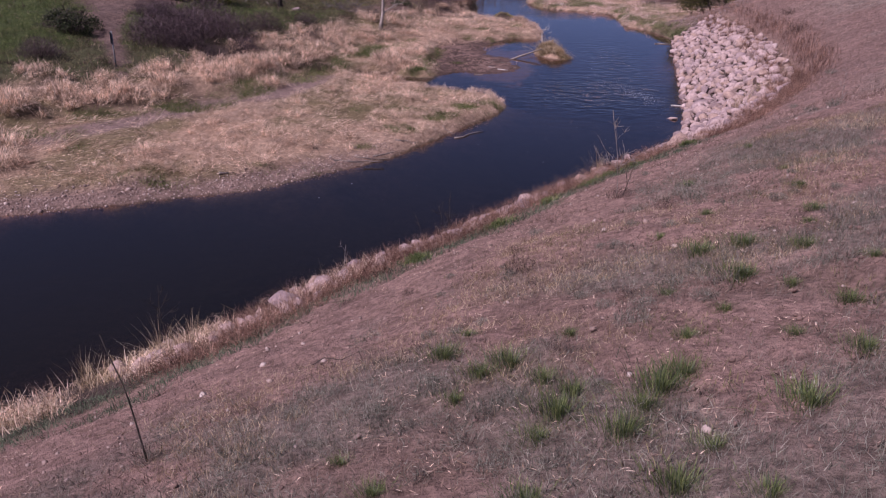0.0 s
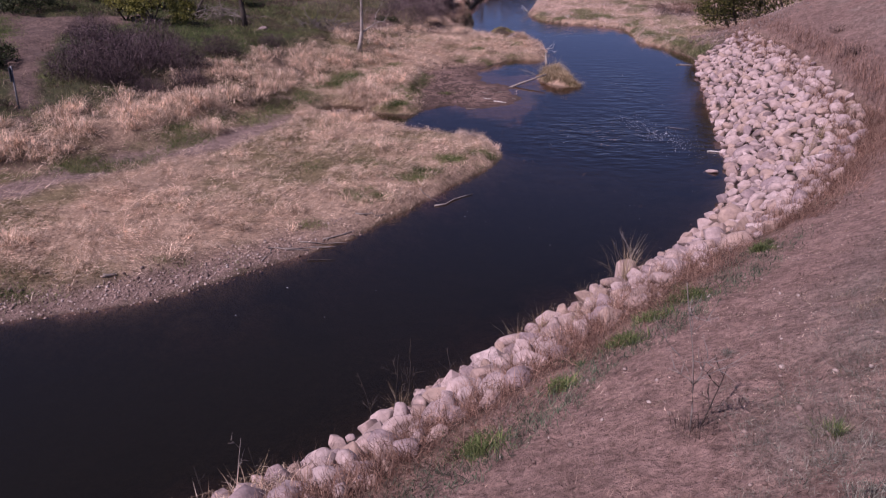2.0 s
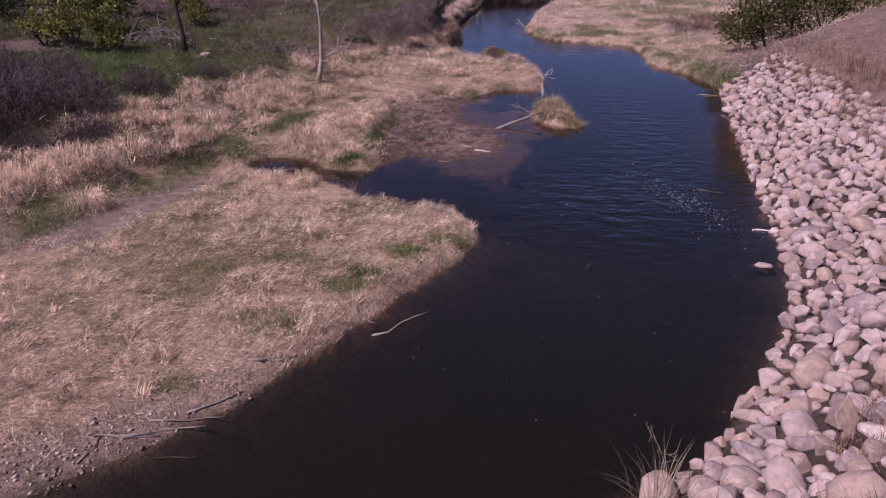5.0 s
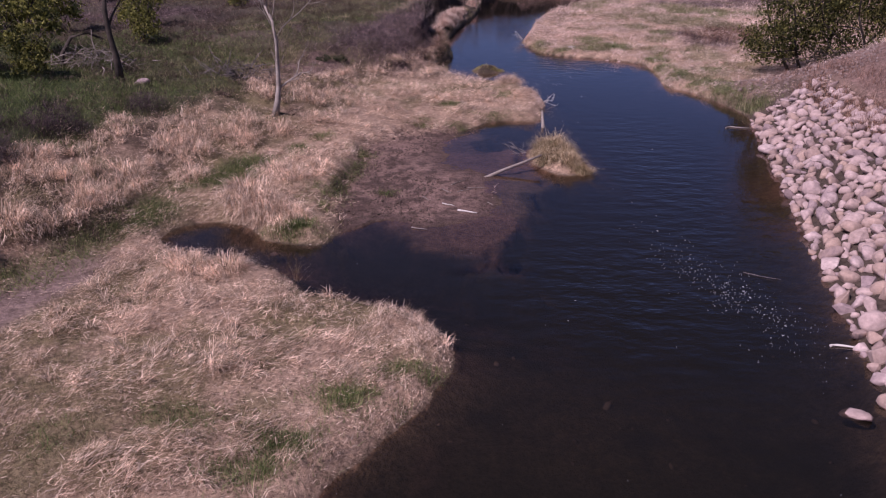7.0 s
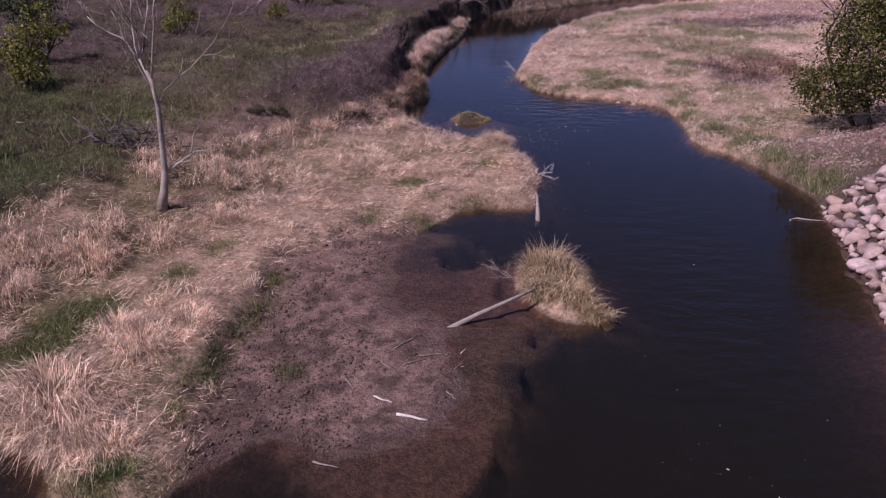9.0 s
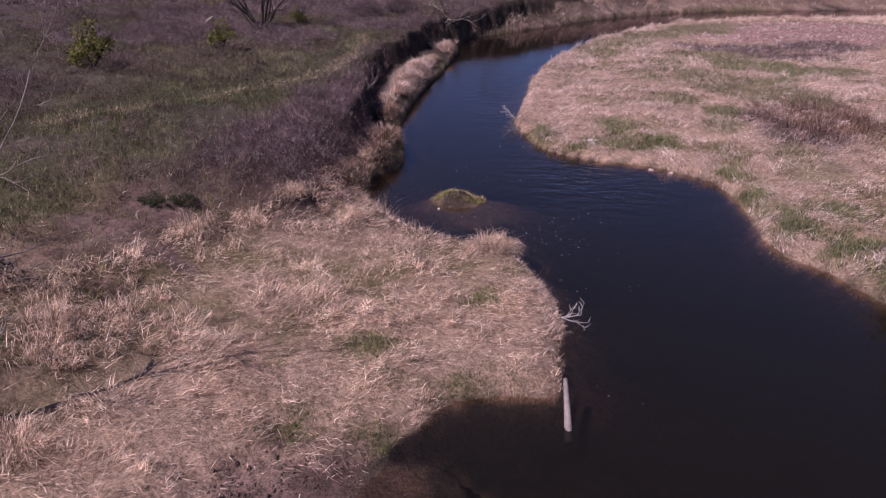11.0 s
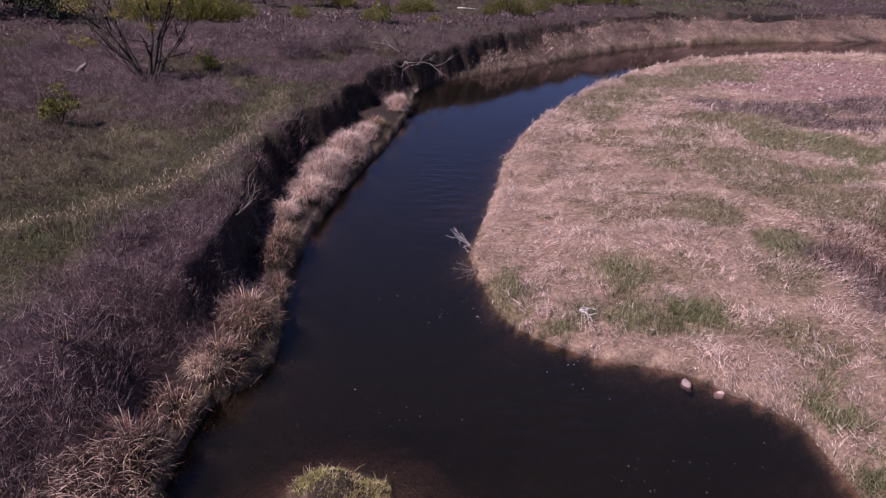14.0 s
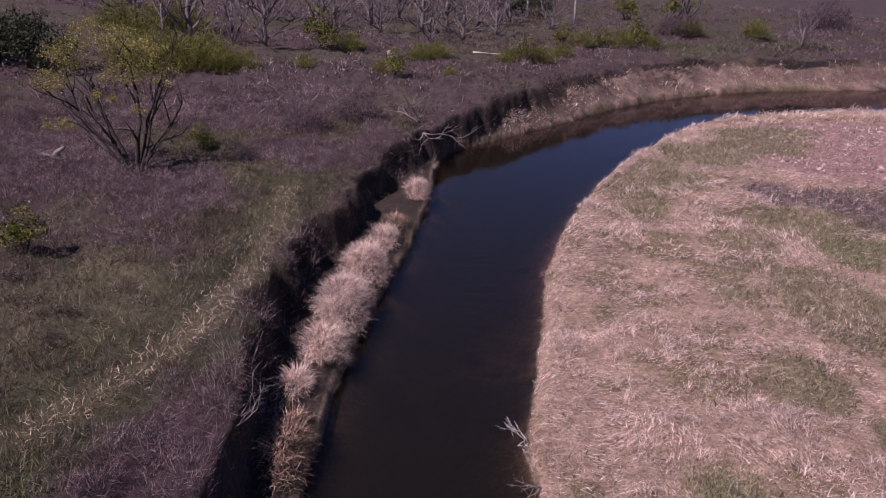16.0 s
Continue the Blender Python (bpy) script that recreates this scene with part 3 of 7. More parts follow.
col = tint(col, (~left) * P["low_right"] * ellipses(X, Y, MEADOW_OLIVE) * 0.8, (0.26, 0.215, 0.135))
col = tint(col, (~left) * P["low_right"] * ellipses(X, Y, MEADOW_GREEN) * 0.85, (0.20, 0.195, 0.105))
col = tint(col, (~left) * P["low_right"] * ellipses(X, Y, MEADOW_GREY) * 0.85, (0.175, 0.13, 0.115))
# Bench ground below the cut darkened in colour, for the shadow the bank throws
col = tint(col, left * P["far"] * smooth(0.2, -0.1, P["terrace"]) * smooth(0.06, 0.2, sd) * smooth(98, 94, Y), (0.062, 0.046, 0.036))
col = tint(col, P["mud"], (0.25, 0.165, 0.138))
col = tint(col, P["mud"] * smooth(0.0, 0.35, fbm(X, Y, 0.5, 96) + 0.5 * fbm(X, Y, 2.0, 97)), (0.165, 0.108, 0.09))
col = tint(col, P["mud"] * smooth(0.1, 0.45, fbm(X, Y, 3.2, 93, 2)) * 0.75, (0.075, 0.05, 0.042))
col = tint(col, P["mud"] * smooth(0.15, 0.5, fbm(X, Y, 0.9, 104) + 0.35 * fbm(X, Y, 4.2, 115, 2)) * 0.6, (0.095, 0.062, 0.052))
col = tint(col, P["mud"] * smooth(0.9, 0.0, sd + 0.4 * fbm(X, Y, 1.2, 98)), (0.12, 0.078, 0.068))
col = tint(col, P["gravel"], (0.27, 0.19, 0.16))
bed = smooth(0.12, -0.02, sd) * (1 - P["mud"] * 0.6)
col = tint(col, bed, (0.092, 0.07, 0.046))
col = tint(col, bed * smooth(0.0, 0.45, fbm(X, Y, 0.28, 112) + 0.4 * fbm(X, Y, 1.1, 114)), (0.145, 0.09, 0.07))
col = tint(col, bed * smooth(0.05, 0.4, fbm(X, Y, 0.4, 116) + 0.5 * fbm(X, Y, 1.4, 118)), (0.04, 0.034, 0.026))
col = tint(col, upland * olive * 0.55, (0.078, 0.074, 0.04))
purple = np.maximum(0.8 * purple, ellipses(X, Y, TERRACE_PURPLE)) * (1 - ellipses(X, Y, TERRACE_OLIVE))
col = tint(col, upland * ellipses(X, Y, TERRACE_OLIVE) * 0.8, (0.135, 0.122, 0.072))
col = tint(col, upland * purple * 0.85, (0.085, 0.054, 0.06))
way = way_distance(X, Y)
col = tint(col, upland * P["far"] * smooth(2.6, 1.2, way + 0.8 * fbm(X, Y, 0.5, 105)) * 0.8, (0.066, 0.066, 0.034))
col = tint(col, upland * P["far"] * smooth(0.5, 0.2, way + 0.25 * fbm(X, Y, 0.9, 106)) * 0.45, (0.19, 0.155, 0.095))
col = tint(col, left * P["far"] * smooth(3.0, 1.8, P["terrace"]) * smooth(-0.9, -0.2, P["terrace"]) * smooth(68, 64, Y) * smooth(0.6, 1.2, way), (0.075, 0.047, 0.05))
brown = left * smooth(9, 14, X) * P["far"] * smooth(0.2, -0.1, P["terrace"]) * smooth(0.15, 0.6, sd) * smooth(-0.15, 0.25, fbm(X, Y, 0.45, 107) + 0.3 * fbm(X, Y, 1.6, 108))
col = tint(col, left * smooth(9, 13, X) * P["far"] * smooth(0.2, -0.1, P["terrace"]) * smooth(0.1, 0.3, sd), (0.30, 0.215, 0.165))
col = tint(col, brown * 0.9, (0.17, 0.115, 0.092))
# Broken dark ledge on the far rim: overhang shade painted into the colour
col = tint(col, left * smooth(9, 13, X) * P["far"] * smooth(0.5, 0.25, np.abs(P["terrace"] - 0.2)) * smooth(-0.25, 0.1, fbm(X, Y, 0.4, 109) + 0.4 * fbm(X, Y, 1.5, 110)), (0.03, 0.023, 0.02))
col = tint(col, lawn_shape(X, Y) * left, (0.06, 0.082, 0.026))
col = tint(col, dirt_weight(X, Y) * left, (0.165, 0.115, 0.098))
col = tint(col, neck * 0.9, (0.205, 0.138, 0.118))
# Colour layer: ground tones together with the shade painted at the cut banks
layer = ground_mesh.color_attributes.new("soil_and_shade", "FLOAT_COLOR", "POINT")
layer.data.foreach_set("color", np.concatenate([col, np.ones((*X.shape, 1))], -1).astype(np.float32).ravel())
GROUND, tree, bsdf = fresh("soil_and_shade", 0.95)
soil_and_shade = tree.nodes.new("ShaderNodeAttribute")
soil_and_shade.attribute_name = "soil_and_shade"
coarse, fine = noise_node(tree, 1.4, 5), noise_node(tree, 14, 6, 0.7)
tone = ramp(tree, [(0.3, (0.78, 0.76, 0.74)), (0.7, (1.16, 1.14, 1.12))])
grain = ramp(tree, [(0.33, (0.48, 0.46, 0.45)), (0.5, (1.0, 1.0, 1.0)), (0.66, (1.42, 1.4, 1.38))])
link(tree, coarse.outputs[0], tone.inputs[0])
link(tree, fine.outputs[0], grain.inputs[0])
c1 = mix(tree, "MULTIPLY", 1.0, soil_and_shade.outputs[0], tone.outputs[0])
middle = noise_node(tree, 4.5, 5, 0.7)
blotch = ramp(tree, [(0.36, (0.68, 0.66, 0.65)), (0.52, (1.0, 1.0, 1.0)), (0.66, (1.22, 1.21, 1.2))])
link(tree, middle.outputs[0], blotch.inputs[0])
c1 = mix(tree, "MULTIPLY", 1.0, c1, blotch.outputs[0])
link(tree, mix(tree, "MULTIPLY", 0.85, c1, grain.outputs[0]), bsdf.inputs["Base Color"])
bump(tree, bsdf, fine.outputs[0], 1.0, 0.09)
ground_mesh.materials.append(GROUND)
ground = tagged(new("ground", ground_mesh), "river valley floor of dry soil, mud and straw litter, some shade painted in", "ground", kind="structure")

wx, wy = axis(-13, 15, 0.3, -160, 200), axis(4, 92, 0.3, -60, 160)
WX, WY = np.meshgrid(wx, wy)
W = plan(WX, WY)
keep = (W["sd"] < 0.7).ravel()
faces = grid_faces(len(wx), len(wy))
faces = faces[keep[faces].any(1)]
used = np.unique(faces)
back_to = np.full(keep.size, -1)
back_to[used] = np.arange(len(used))
water_mesh = mesh_from("water", np.stack([WX, WY, np.zeros_like(WX)], -1).reshape(-1, 3)[used], back_to[faces], True)
murk = (1 - np.exp(-2.4 * np.clip(-W["h"], 0, None))).ravel()[used]
riffle = (np.exp(-((WX - 5.6) ** 2 / 9 + (WY - 33.0) ** 2 / 12)) + 0.8 * np.exp(-((WX - 7) ** 2 / 5 + (WY - 60) ** 2 / 9)) + 0.6 * np.exp(-((WX - 8) ** 2 / 4 + (WY - 40) ** 2 / 50)) + 0.5 * np.exp(-((WX - 4.7) ** 2 / 2 + (WY - 73) ** 2 / 40))).ravel()[used]
for key, v in (("murk", murk), ("riffle", riffle)):
    water_mesh.attributes.new(key, "FLOAT", "POINT").data.foreach_set("value", v.astype(np.float32))
WATER, tree, bsdf = fresh("river_water", 0.04)
bsdf.inputs["IOR"].default_value, bsdf.inputs["Specular IOR Level"].default_value = 1.39, 0.0
bsdf.inputs["Base Color"].default_value = (0.0105, 0.0088, 0.0052, 1)
murk_node, riffle_node = tree.nodes.new("ShaderNodeAttribute"), tree.nodes.new("ShaderNodeAttribute")
murk_node.attribute_name, riffle_node.attribute_name = "murk", "riffle"
clear = tree.nodes.new("ShaderNodeBsdfTransparent")
clear.inputs[0].default_value = (0.90, 0.83, 0.78, 1)
gloss = tree.nodes.new("ShaderNodeBsdfGlossy")
gloss.inputs["Roughness"].default_value = 0.04
gloss.inputs["Color"].default_value = (1.0, 0.9, 0.96, 1)
fres = tree.nodes.new("ShaderNodeFresnel")
fres.inputs[0].default_value = 1.333
thin = tree.nodes.new("ShaderNodeMixShader")
link(tree, fres.outputs[0], thin.inputs[0])
link(tree, clear.outputs[0], thin.inputs[1])
link(tree, gloss.outputs[0], thin.inputs[2])
deep = tree.nodes.new("ShaderNodeMixShader")
link(tree, murk_node.outputs["Fac"], deep.inputs[0])
link(tree, thin.outputs[0], deep.inputs[1])
murky = tree.nodes.new("ShaderNodeMixShader")
link(tree, fres.outputs[0], murky.inputs[0])
link(tree, bsdf.outputs[0], murky.inputs[1])
link(tree, gloss.outputs[0], murky.inputs[2])
link(tree, murky.outputs[0], deep.inputs[2])
link(tree, deep.outputs[0], tree.nodes["Material Output"].inputs[0])
wave = noise_node(tree, 1.5, 3, 0.55)
across = tree.nodes.new("ShaderNodeMapping")
across.inputs["Scale"].default_value = (0.95, 1.5, 1.0)
link(tree, wave.inputs["Vector"].links[0].from_socket, across.inputs["Vector"])
link(tree, across.outputs[0], wave.inputs["Vector"])
stretch = tree.nodes.new("ShaderNodeMath")
stretch.operation = "MULTIPLY_ADD"
stretch.inputs[1].default_value, stretch.inputs[2].default_value = 0.24, 0.018
link(tree, riffle_node.outputs["Fac"], stretch.inputs[0])
wb = tree.nodes.new("ShaderNodeBump")
wb.inputs["Distance"].default_value = 0.25
link(tree, stretch.outputs[0], wb.inputs["Strength"])
link(tree, wave.outputs[0], wb.inputs["Height"])
for node in (bsdf, gloss, fres):
    link(tree, wb.outputs[0], node.inputs["Normal"])
water_mesh.materials.append(WATER)
water = tagged(new("water", water_mesh), "dark slow river water reflecting blue sky", "water", kind="structure")


# ---------------------------------------------------------------- helpers for things
def empty(name, m, label, category, group="", kind=""):
    ob = new(name)
    ob.matrix_world = m
    ob.empty_display_size = 0.2
    return tagged(ob, label, category, group, kind)


def part(name, data, material, parent, label=""):
    """One mesh object under a thing or a part. data: a bmesh in the thing's own space, or a mesh."""
    if isinstance(data, bmesh.types.BMesh):
        me = bpy.data.meshes.new(name)
        data.to_mesh(me)
        data.free()
        data = me
    if material and not data.materials:
        data.materials.append(material)
    ob = new(name, data)
    ob.parent = parent
    if label:
        ob["label"] = label
    return ob


def blade_arrays(pos, length, width, heading, lift, droop):
    """Bent, tapered blades: five corners and three triangles each."""
    n = len(pos)
    ones = np.ones(n)
    length, width, heading, lift, droop = (np.asarray(v, float) * ones for v in (length, width, heading, lift, droop))
    out = np.stack([np.cos(heading), np.sin(heading), 0 * ones], -1)
    side = np.stack([-np.sin(heading), np.cos(heading), 0 * ones], -1) * (width / 2)[:, None]
    up = np.array([0, 0, 1.0])
    d1 = out * np.cos(lift)[:, None] + up * np.sin(lift)[:, None]
    l2 = lift - droop
    d2 = out * np.cos(l2)[:, None] + up * np.sin(l2)[:, None]
    mid = pos + d1 * (length * 0.5)[:, None]
    tip = mid + d2 * (length * 0.5)[:, None]
    v = np.stack([pos - side, pos + side, mid + side * 0.8, mid - side * 0.8, tip], 1).reshape(-1, 3)
    f = np.array([[0, 1, 2], [0, 2, 3], [3, 2, 4]])[None] + (np.arange(n) * 5)[:, None, None]
    return v, f.reshape(-1, 3)


def twig_arrays(pos, length, width, heading, lift):
    """Straight, pointed twigs: one slim triangle each, turned any way about its line."""
    n = len(pos)
    length, width = np.asarray(length) * np.ones(n), np.asarray(width) * np.ones(n)
    d = np.stack([np.cos(heading) * np.cos(lift), np.sin(heading) * np.cos(lift), np.sin(lift)], -1)
    side = np.cross(d, rng.normal(size=(n, 3)))
    side *= (width / 2 / (np.linalg.norm(side, axis=1) + 1e-6))[:, None]
    v = np.stack([pos - side, pos + side, pos + d * length[:, None]], 1).reshape(-1, 3)
    return v, np.arange(n * 3).reshape(-1, 3)


def leaf_arrays(pos, size, r):
    """Small pointed leaves of two triangles, turned at random."""
    n = len(pos)
    a = r.normal(size=(n, 3))
    a /= np.linalg.norm(a, axis=1)[:, None]
    b = np.cross(a, r.normal(size=(n, 3)))
    b /= np.linalg.norm(b, axis=1)[:, None]
    s = (np.asarray(size) * np.ones(n))[:, None]
    v = np.stack([pos - a * s, pos + b * s * 0.45, pos + a * s, pos - b * s * 0.45], 1).reshape(-1, 3)
    f = np.array([[0, 1, 2], [0, 2, 3]])[None] + (np.arange(n) * 4)[:, None, None]
    return v, f.reshape(-1, 3)


def joined(*arrays):
    vs, fs, n = [], [], 0
    for v, f in arrays:
        vs.append(v)
        fs.append(f + n)
        n += len(v)
    return np.vstack(vs), np.vstack(fs)


def spread(density, x0, x1, y0, y1):
    n = int(density * (x1 - x0) * (y1 - y0))
    return rng.uniform(x0, x1, n), rng.uniform(y0, y1, n)


def stuff(name, arrays, material, label, category):
    me = mesh_from(name, *arrays)
    me.materials.append(material)
    return tagged(new(name, me), label, category, kind="stuff")


def footing(x, y, sink=0.02):
    return np.stack([x, y, sample("h", x, y) - sink], -1)


def chosen(x, y, weight):
    k = rng.random(len(x)) < weight
    return x[k], y[k]


def lay(x, y, seed, spread_by=0.5):
    """The way that the flattened grass was combed."""
    wide = rng.random(len(x)) < 0.25
    return 3.0 * fbm(x, y, 0.5, seed, 2) + 0.4 + rng.normal(0, spread_by, len(x)) * np.where(wide, 2.5, 1.0)


GREEN_PATCHES = [(1.55, 29.8, 0.75, 0.35), (0.75, 28.95, 0.7, 0.4), (-0.1, 27.9, 0.5, 0.4), (-0.45, 27.2, 0.6, 0.35), (-1.55, 25.75, 0.6, 0.45), (-1.75, 36.1, 0.5, 0.35), (-1.55, 37.9, 0.55, 0.7), (-1.4, 39.0, 0.5, 0.8),
                 (-1.2, 40.2, 0.35, 0.7), (-1.0, 41.4, 0.35, 0.7), (-1.0, 42.7, 0.4, 0.6), (-7.9, 19.9, 1.0, 0.45), (-11.8, 25.9, 1.1, 0.4), (3.0, 47.9, 1.2, 0.5), (3.6, 51.0, 0.5, 0.6), (1.6, 48.8, 0.6, 0.5),
                 (-12.7, 30.5, 0.45, 0.7), (-11.5, 23.4, 0.5, 0.45), (-10.8, 22.2, 0.4, 0.4), (-5.0, 21.2, 0.6, 0.3), (-3.6, 21.6, 0.45, 0.3), (-2.6, 23.6, 0.4, 0.3), (0.1, 39.2, 0.32, 0.28),
                 (-2.9, 42.2, 0.4, 0.9), (-2.4, 43.9, 0.4, 0.6), (0.7, 46.6, 0.6, 0.4), (1.9, 46.3, 0.5, 0.35), (-0.6, 31.1, 0.4, 0.35), (-2.9, 33.9, 0.5, 0.4), (-3.3, 27.7, 0.4, 0.4), (-1.7, 28.2, 0.7, 0.5), (-4.4, 38.9, 0.5, 0.6)]
POINT_PATCHES = [(9.5, 63.6, 1.5, 0.8), (8.2, 63.8, 0.9, 0.7), (7.1, 63.2, 0.6, 0.35), (11.6, 60.2, 0.55, 0.9), (10.4, 64.1, 0.7, 0.6), (11.7, 58.4, 0.5, 1.0), (11.85, 56.8, 0.6, 0.9), (11.8, 55.2, 0.7, 0.9), (12.3, 53.8, 0.6, 0.9), (12.7, 52.3, 0.6, 0.9),
                 (13.0, 50.8, 0.6, 0.9), (13.2, 49.6, 0.6, 0.8), (13.4, 57.0, 0.9, 1.2), (13.0, 54.6, 0.8, 1.0), (9.0, 65.9, 0.8, 1.0), (12.2, 62.0, 0.5, 1.2), (6.3, 65.0, 0.5, 1.0)]


def brush_shift(y):
    """How much nearer to the trail the dark brush begins."""
    return np.interp(y, (27, 32, 37, 42, 50), (0.0, 0.8, 1.2, 1.2, 1.2))


def straw_weight(x, y):
    """How thick the dry grass lies."""
    sdv, lf = sample("sd", x, y), sample("left", x, y) > 0.5
    up, far, ter = sample("uphill", x, y), sample("far", x, y), sample("terrace", x, y)
    mudv, grav, tr = sample("mud", x, y), sample("gravel", x, y), sample("trail", x, y)
    on_left = (1 - far) * (1 - 0.72 * smooth(-0.3, 0.8, up) * smooth(-0.3, 0.25, fbm(x, y, 0.9, 126))) * (1 - sample("dirt", x, y)) * (1 - sample("lawn", x, y)) * smooth(6.5, 3.0, up + brush_shift(y) + 2 * fbm(x, y, 0.3, 85)) * (1 - mudv) * (1 - 0.95 * grav) * (1 - 0.93 * sample("bare", x, y)) * (1 - 0.85 * sample("verge", x, y)) * (1 - 0.45 * smooth(0.9, 0.5, tr) * smooth(36, 39, y))
    under = far * smooth(0.1, -0.15, ter)
    mounds = sample("bench_straw", x, y) + 0.5 * sample("bench_clumps", x, y)
    open_far = smooth(94, 98, y) * (1 - smooth(9, 14, x) * (0.1 + 0.55 * smooth(-0.2, 0.2, fbm(x, y, 0.45, 107) + 0.3 * fbm(x, y, 1.6, 108))))
    on_left = on_left + under * np.clip(mounds * smooth(98, 94, y) + open_far + smooth(59, 57, y), 0, 1)
    on_right = sample("low_right", x, y) * (1 - 0.9 * smooth(1.1, 0.9, np.hypot((x - 27) / 9.5, (y - 93.5) / 8)))
    on_left = on_left * (1 - 0.88 * (1 - far * smooth(0.3, 0.0, ter)) * smooth(-0.6, 0.9, y - 50.8 - 1.67 * (x + 4.5) + 0.9 * fbm(x, y, 0.7, 91)))
    on_right = on_right * (1 - 0.75 * smooth(1.1, 0.7, np.hypot((x - 15.6) / 2.6, (y - 52.3) / 3.0)))
    on_right = on_right * (1 - 0.7 * sample("olive_spots", x, y)) * (1 - 0.85 * sample("green_spots", x, y)) * (1 - 0.85 * sample("grey_spots", x, y))
    wgt = np.where(lf, on_left, on_right)
    wgt = np.where(sample("isle", x, y) > -0.1, 0.0, wgt)
    lush = np.zeros(x.shape)
    for cx, cy, rx, ry in GREEN_PATCHES + POINT_PATCHES[:14]:
        lush = np.maximum(lush, smooth(1.1, 0.5, np.hypot((x - cx) / rx, (y - cy) / ry)))
    return wgt * (sdv > 0.03) * (1 - 0.88 * lush)


# ---------------------------------------------------------------- dry grass
def straw_field(name, x0, x1, y0, y1, density, length, width, label, seed, slim=False, material=STRAW):
    x, y = spread(density, x0, x1, y0, y1)
    clump = smooth(-0.55, 0.45, fbm(x, y, 0.9, 120, 3))
    x, y = chosen(x, y, straw_weight(x, y) * (0.12 + 0.88 * clump) * (0.3 + 0.7 * smooth(-0.45, 0.1, fbm(x, y, 2.6, 122, 2))))
    n = len(x)
    clump = smooth(-0.3, 0.6, fbm(x, y, 0.9, 120, 3))
    edge = smooth(0.7, 0.05, sample("sd", x, y))
    lift = np.clip(rng.normal(0.06 + 0.22 * clump + 0.45 * edge, 0.2), -0.05, 1.3)
    tuftiness = smooth(-0.1, 0.45, fbm(x, y, 2.6, 122, 2))
    lift = np.clip(lift + 0.55 * tuftiness * rng.random(n), -0.05, 1.3)
    long = length * rng.uniform(0.5, 1.3, n) * (0.7 + 0.45 * clump + 0.45 * tuftiness) * (0.55 + 0.45 * smooth(0.0, 0.5, sample("sd", x, y)))
    pos = footing(x, y, 0.0)
    pos[:, 2] += 0.015 + (0.04 + 0.13 * clump + 0.10 * tuftiness) * rng.random(n) * smooth(0.0, 0.4, sample("sd", x, y))
    droop = np.clip(rng.uniform(0.1, 0.9, n) * (0.3 + lift), 0, 1.4)
    if slim:
        return stuff(name, twig_arrays(pos, long, width * rng.uniform(0.6, 1.3, n), lay(x, y, seed, 0.6), lift), material, label, "dry grass")
    return stuff(name, blade_arrays(pos, long, width * rng.uniform(0.6, 1.3, n), lay(x, y, seed, 0.6), lift, droop), material, label, "dry grass")


straw_field("dry_grass", -9, 3, 19, 37, 1150, 0.15, 0.0062, "fine matted straw on the low bank", 140, True)
straw_field("dry_grass", -9, 3, 19, 37, 260, 0.2, 0.006, "thin pale dry grass flattened on the low bank", 139)
straw_field("dry_grass", -16, -9, 17, 37, 420, 0.24, 0.010, "fine pale straw matted beside the path", 140, True)
straw_field("dry_grass", -16, 6.5, 37, 57.5, 560, 0.2, 0.0085, "fine pale straw matted on the upper bank", 140, True)
straw_field("dry_grass", -16, 6.5, 37, 57.5, 170, 0.24, 0.008, "thick pale dry grass flattened on the upper bank", 139)
straw_field("dry_grass", 4.5, 24, 49, 78, 640, 0.18, 0.0095, "fine pale straw combed over the low point", 141, True, POINT_STRAW)
straw_field("dry_grass", 4.5, 24, 49, 78, 60, 0.3, 0.0095, "combed pale dry grass covering the low point", 141, False, POINT_STRAW)
straw_field("dry_grass", 4.5, 44, 78, 112, 80, 0.3, 0.015, "pale dry grass on the far side of the bend", 142, False, POINT_STRAW)
straw_field("dry_grass", 4.5, 26, 78, 100, 260, 0.26, 0.014, "fine pale straw in the far meadow", 142, True, POINT_STRAW)
straw_field("dry_grass", 8, 60, 97, 125, 70, 0.42, 0.03, "dry grass under the far cut bank", 144)


def straw_tussocks(box, density, blades, length, width, label, material=STRAW):
    """Slumped tussocks: stems that arch out of many crowns."""
    x, y = spread(density, *box)
    x, y = chosen(x, y, straw_weight(x, y) * (sample("bare", x, y) + sample("verge", x, y) < 0.1) * smooth(-0.25, 0.35, fbm(x, y, 0.5, 124)))
    n = len(x)
    size, lean = np.repeat(rng.uniform(0.6, 1.35, n), blades), np.repeat(rng.uniform(0, 6.28, n), blades)
    cx, cy = np.repeat(x, blades), np.repeat(y, blades)
    m = len(cx)
    a, q = rng.uniform(0, 6.28, m), np.abs(rng.normal(0, 0.09, m)) * size
    px, py = cx + q * np.cos(a), cy + q * np.sin(a)
    heading = np.where(rng.random(m) < 0.55, lean + rng.normal(0, 0.6, m), a)
    pos = footing(px, py, 0.02)
    pos[:, 2] += 0.10 * size * rng.random(m)
    return stuff("straw_tussocks", blade_arrays(pos, length * size * rng.uniform(0.5, 1.25, m), width, heading, rng.uniform(0.35, 1.25, m), rng.uniform(0.5, 1.7, m)), material, label, "dry grass")


straw_tussocks((-15, 6, 18, 57), 2.6, 46, 0.34, 0.0075, "slumped tussocks of pale dry grass on the low bank")
straw_tussocks((5, 24, 50, 86), 1.9, 40, 0.28, 0.009, "slumped tussocks of pale dry grass on the low point", POINT_STRAW)


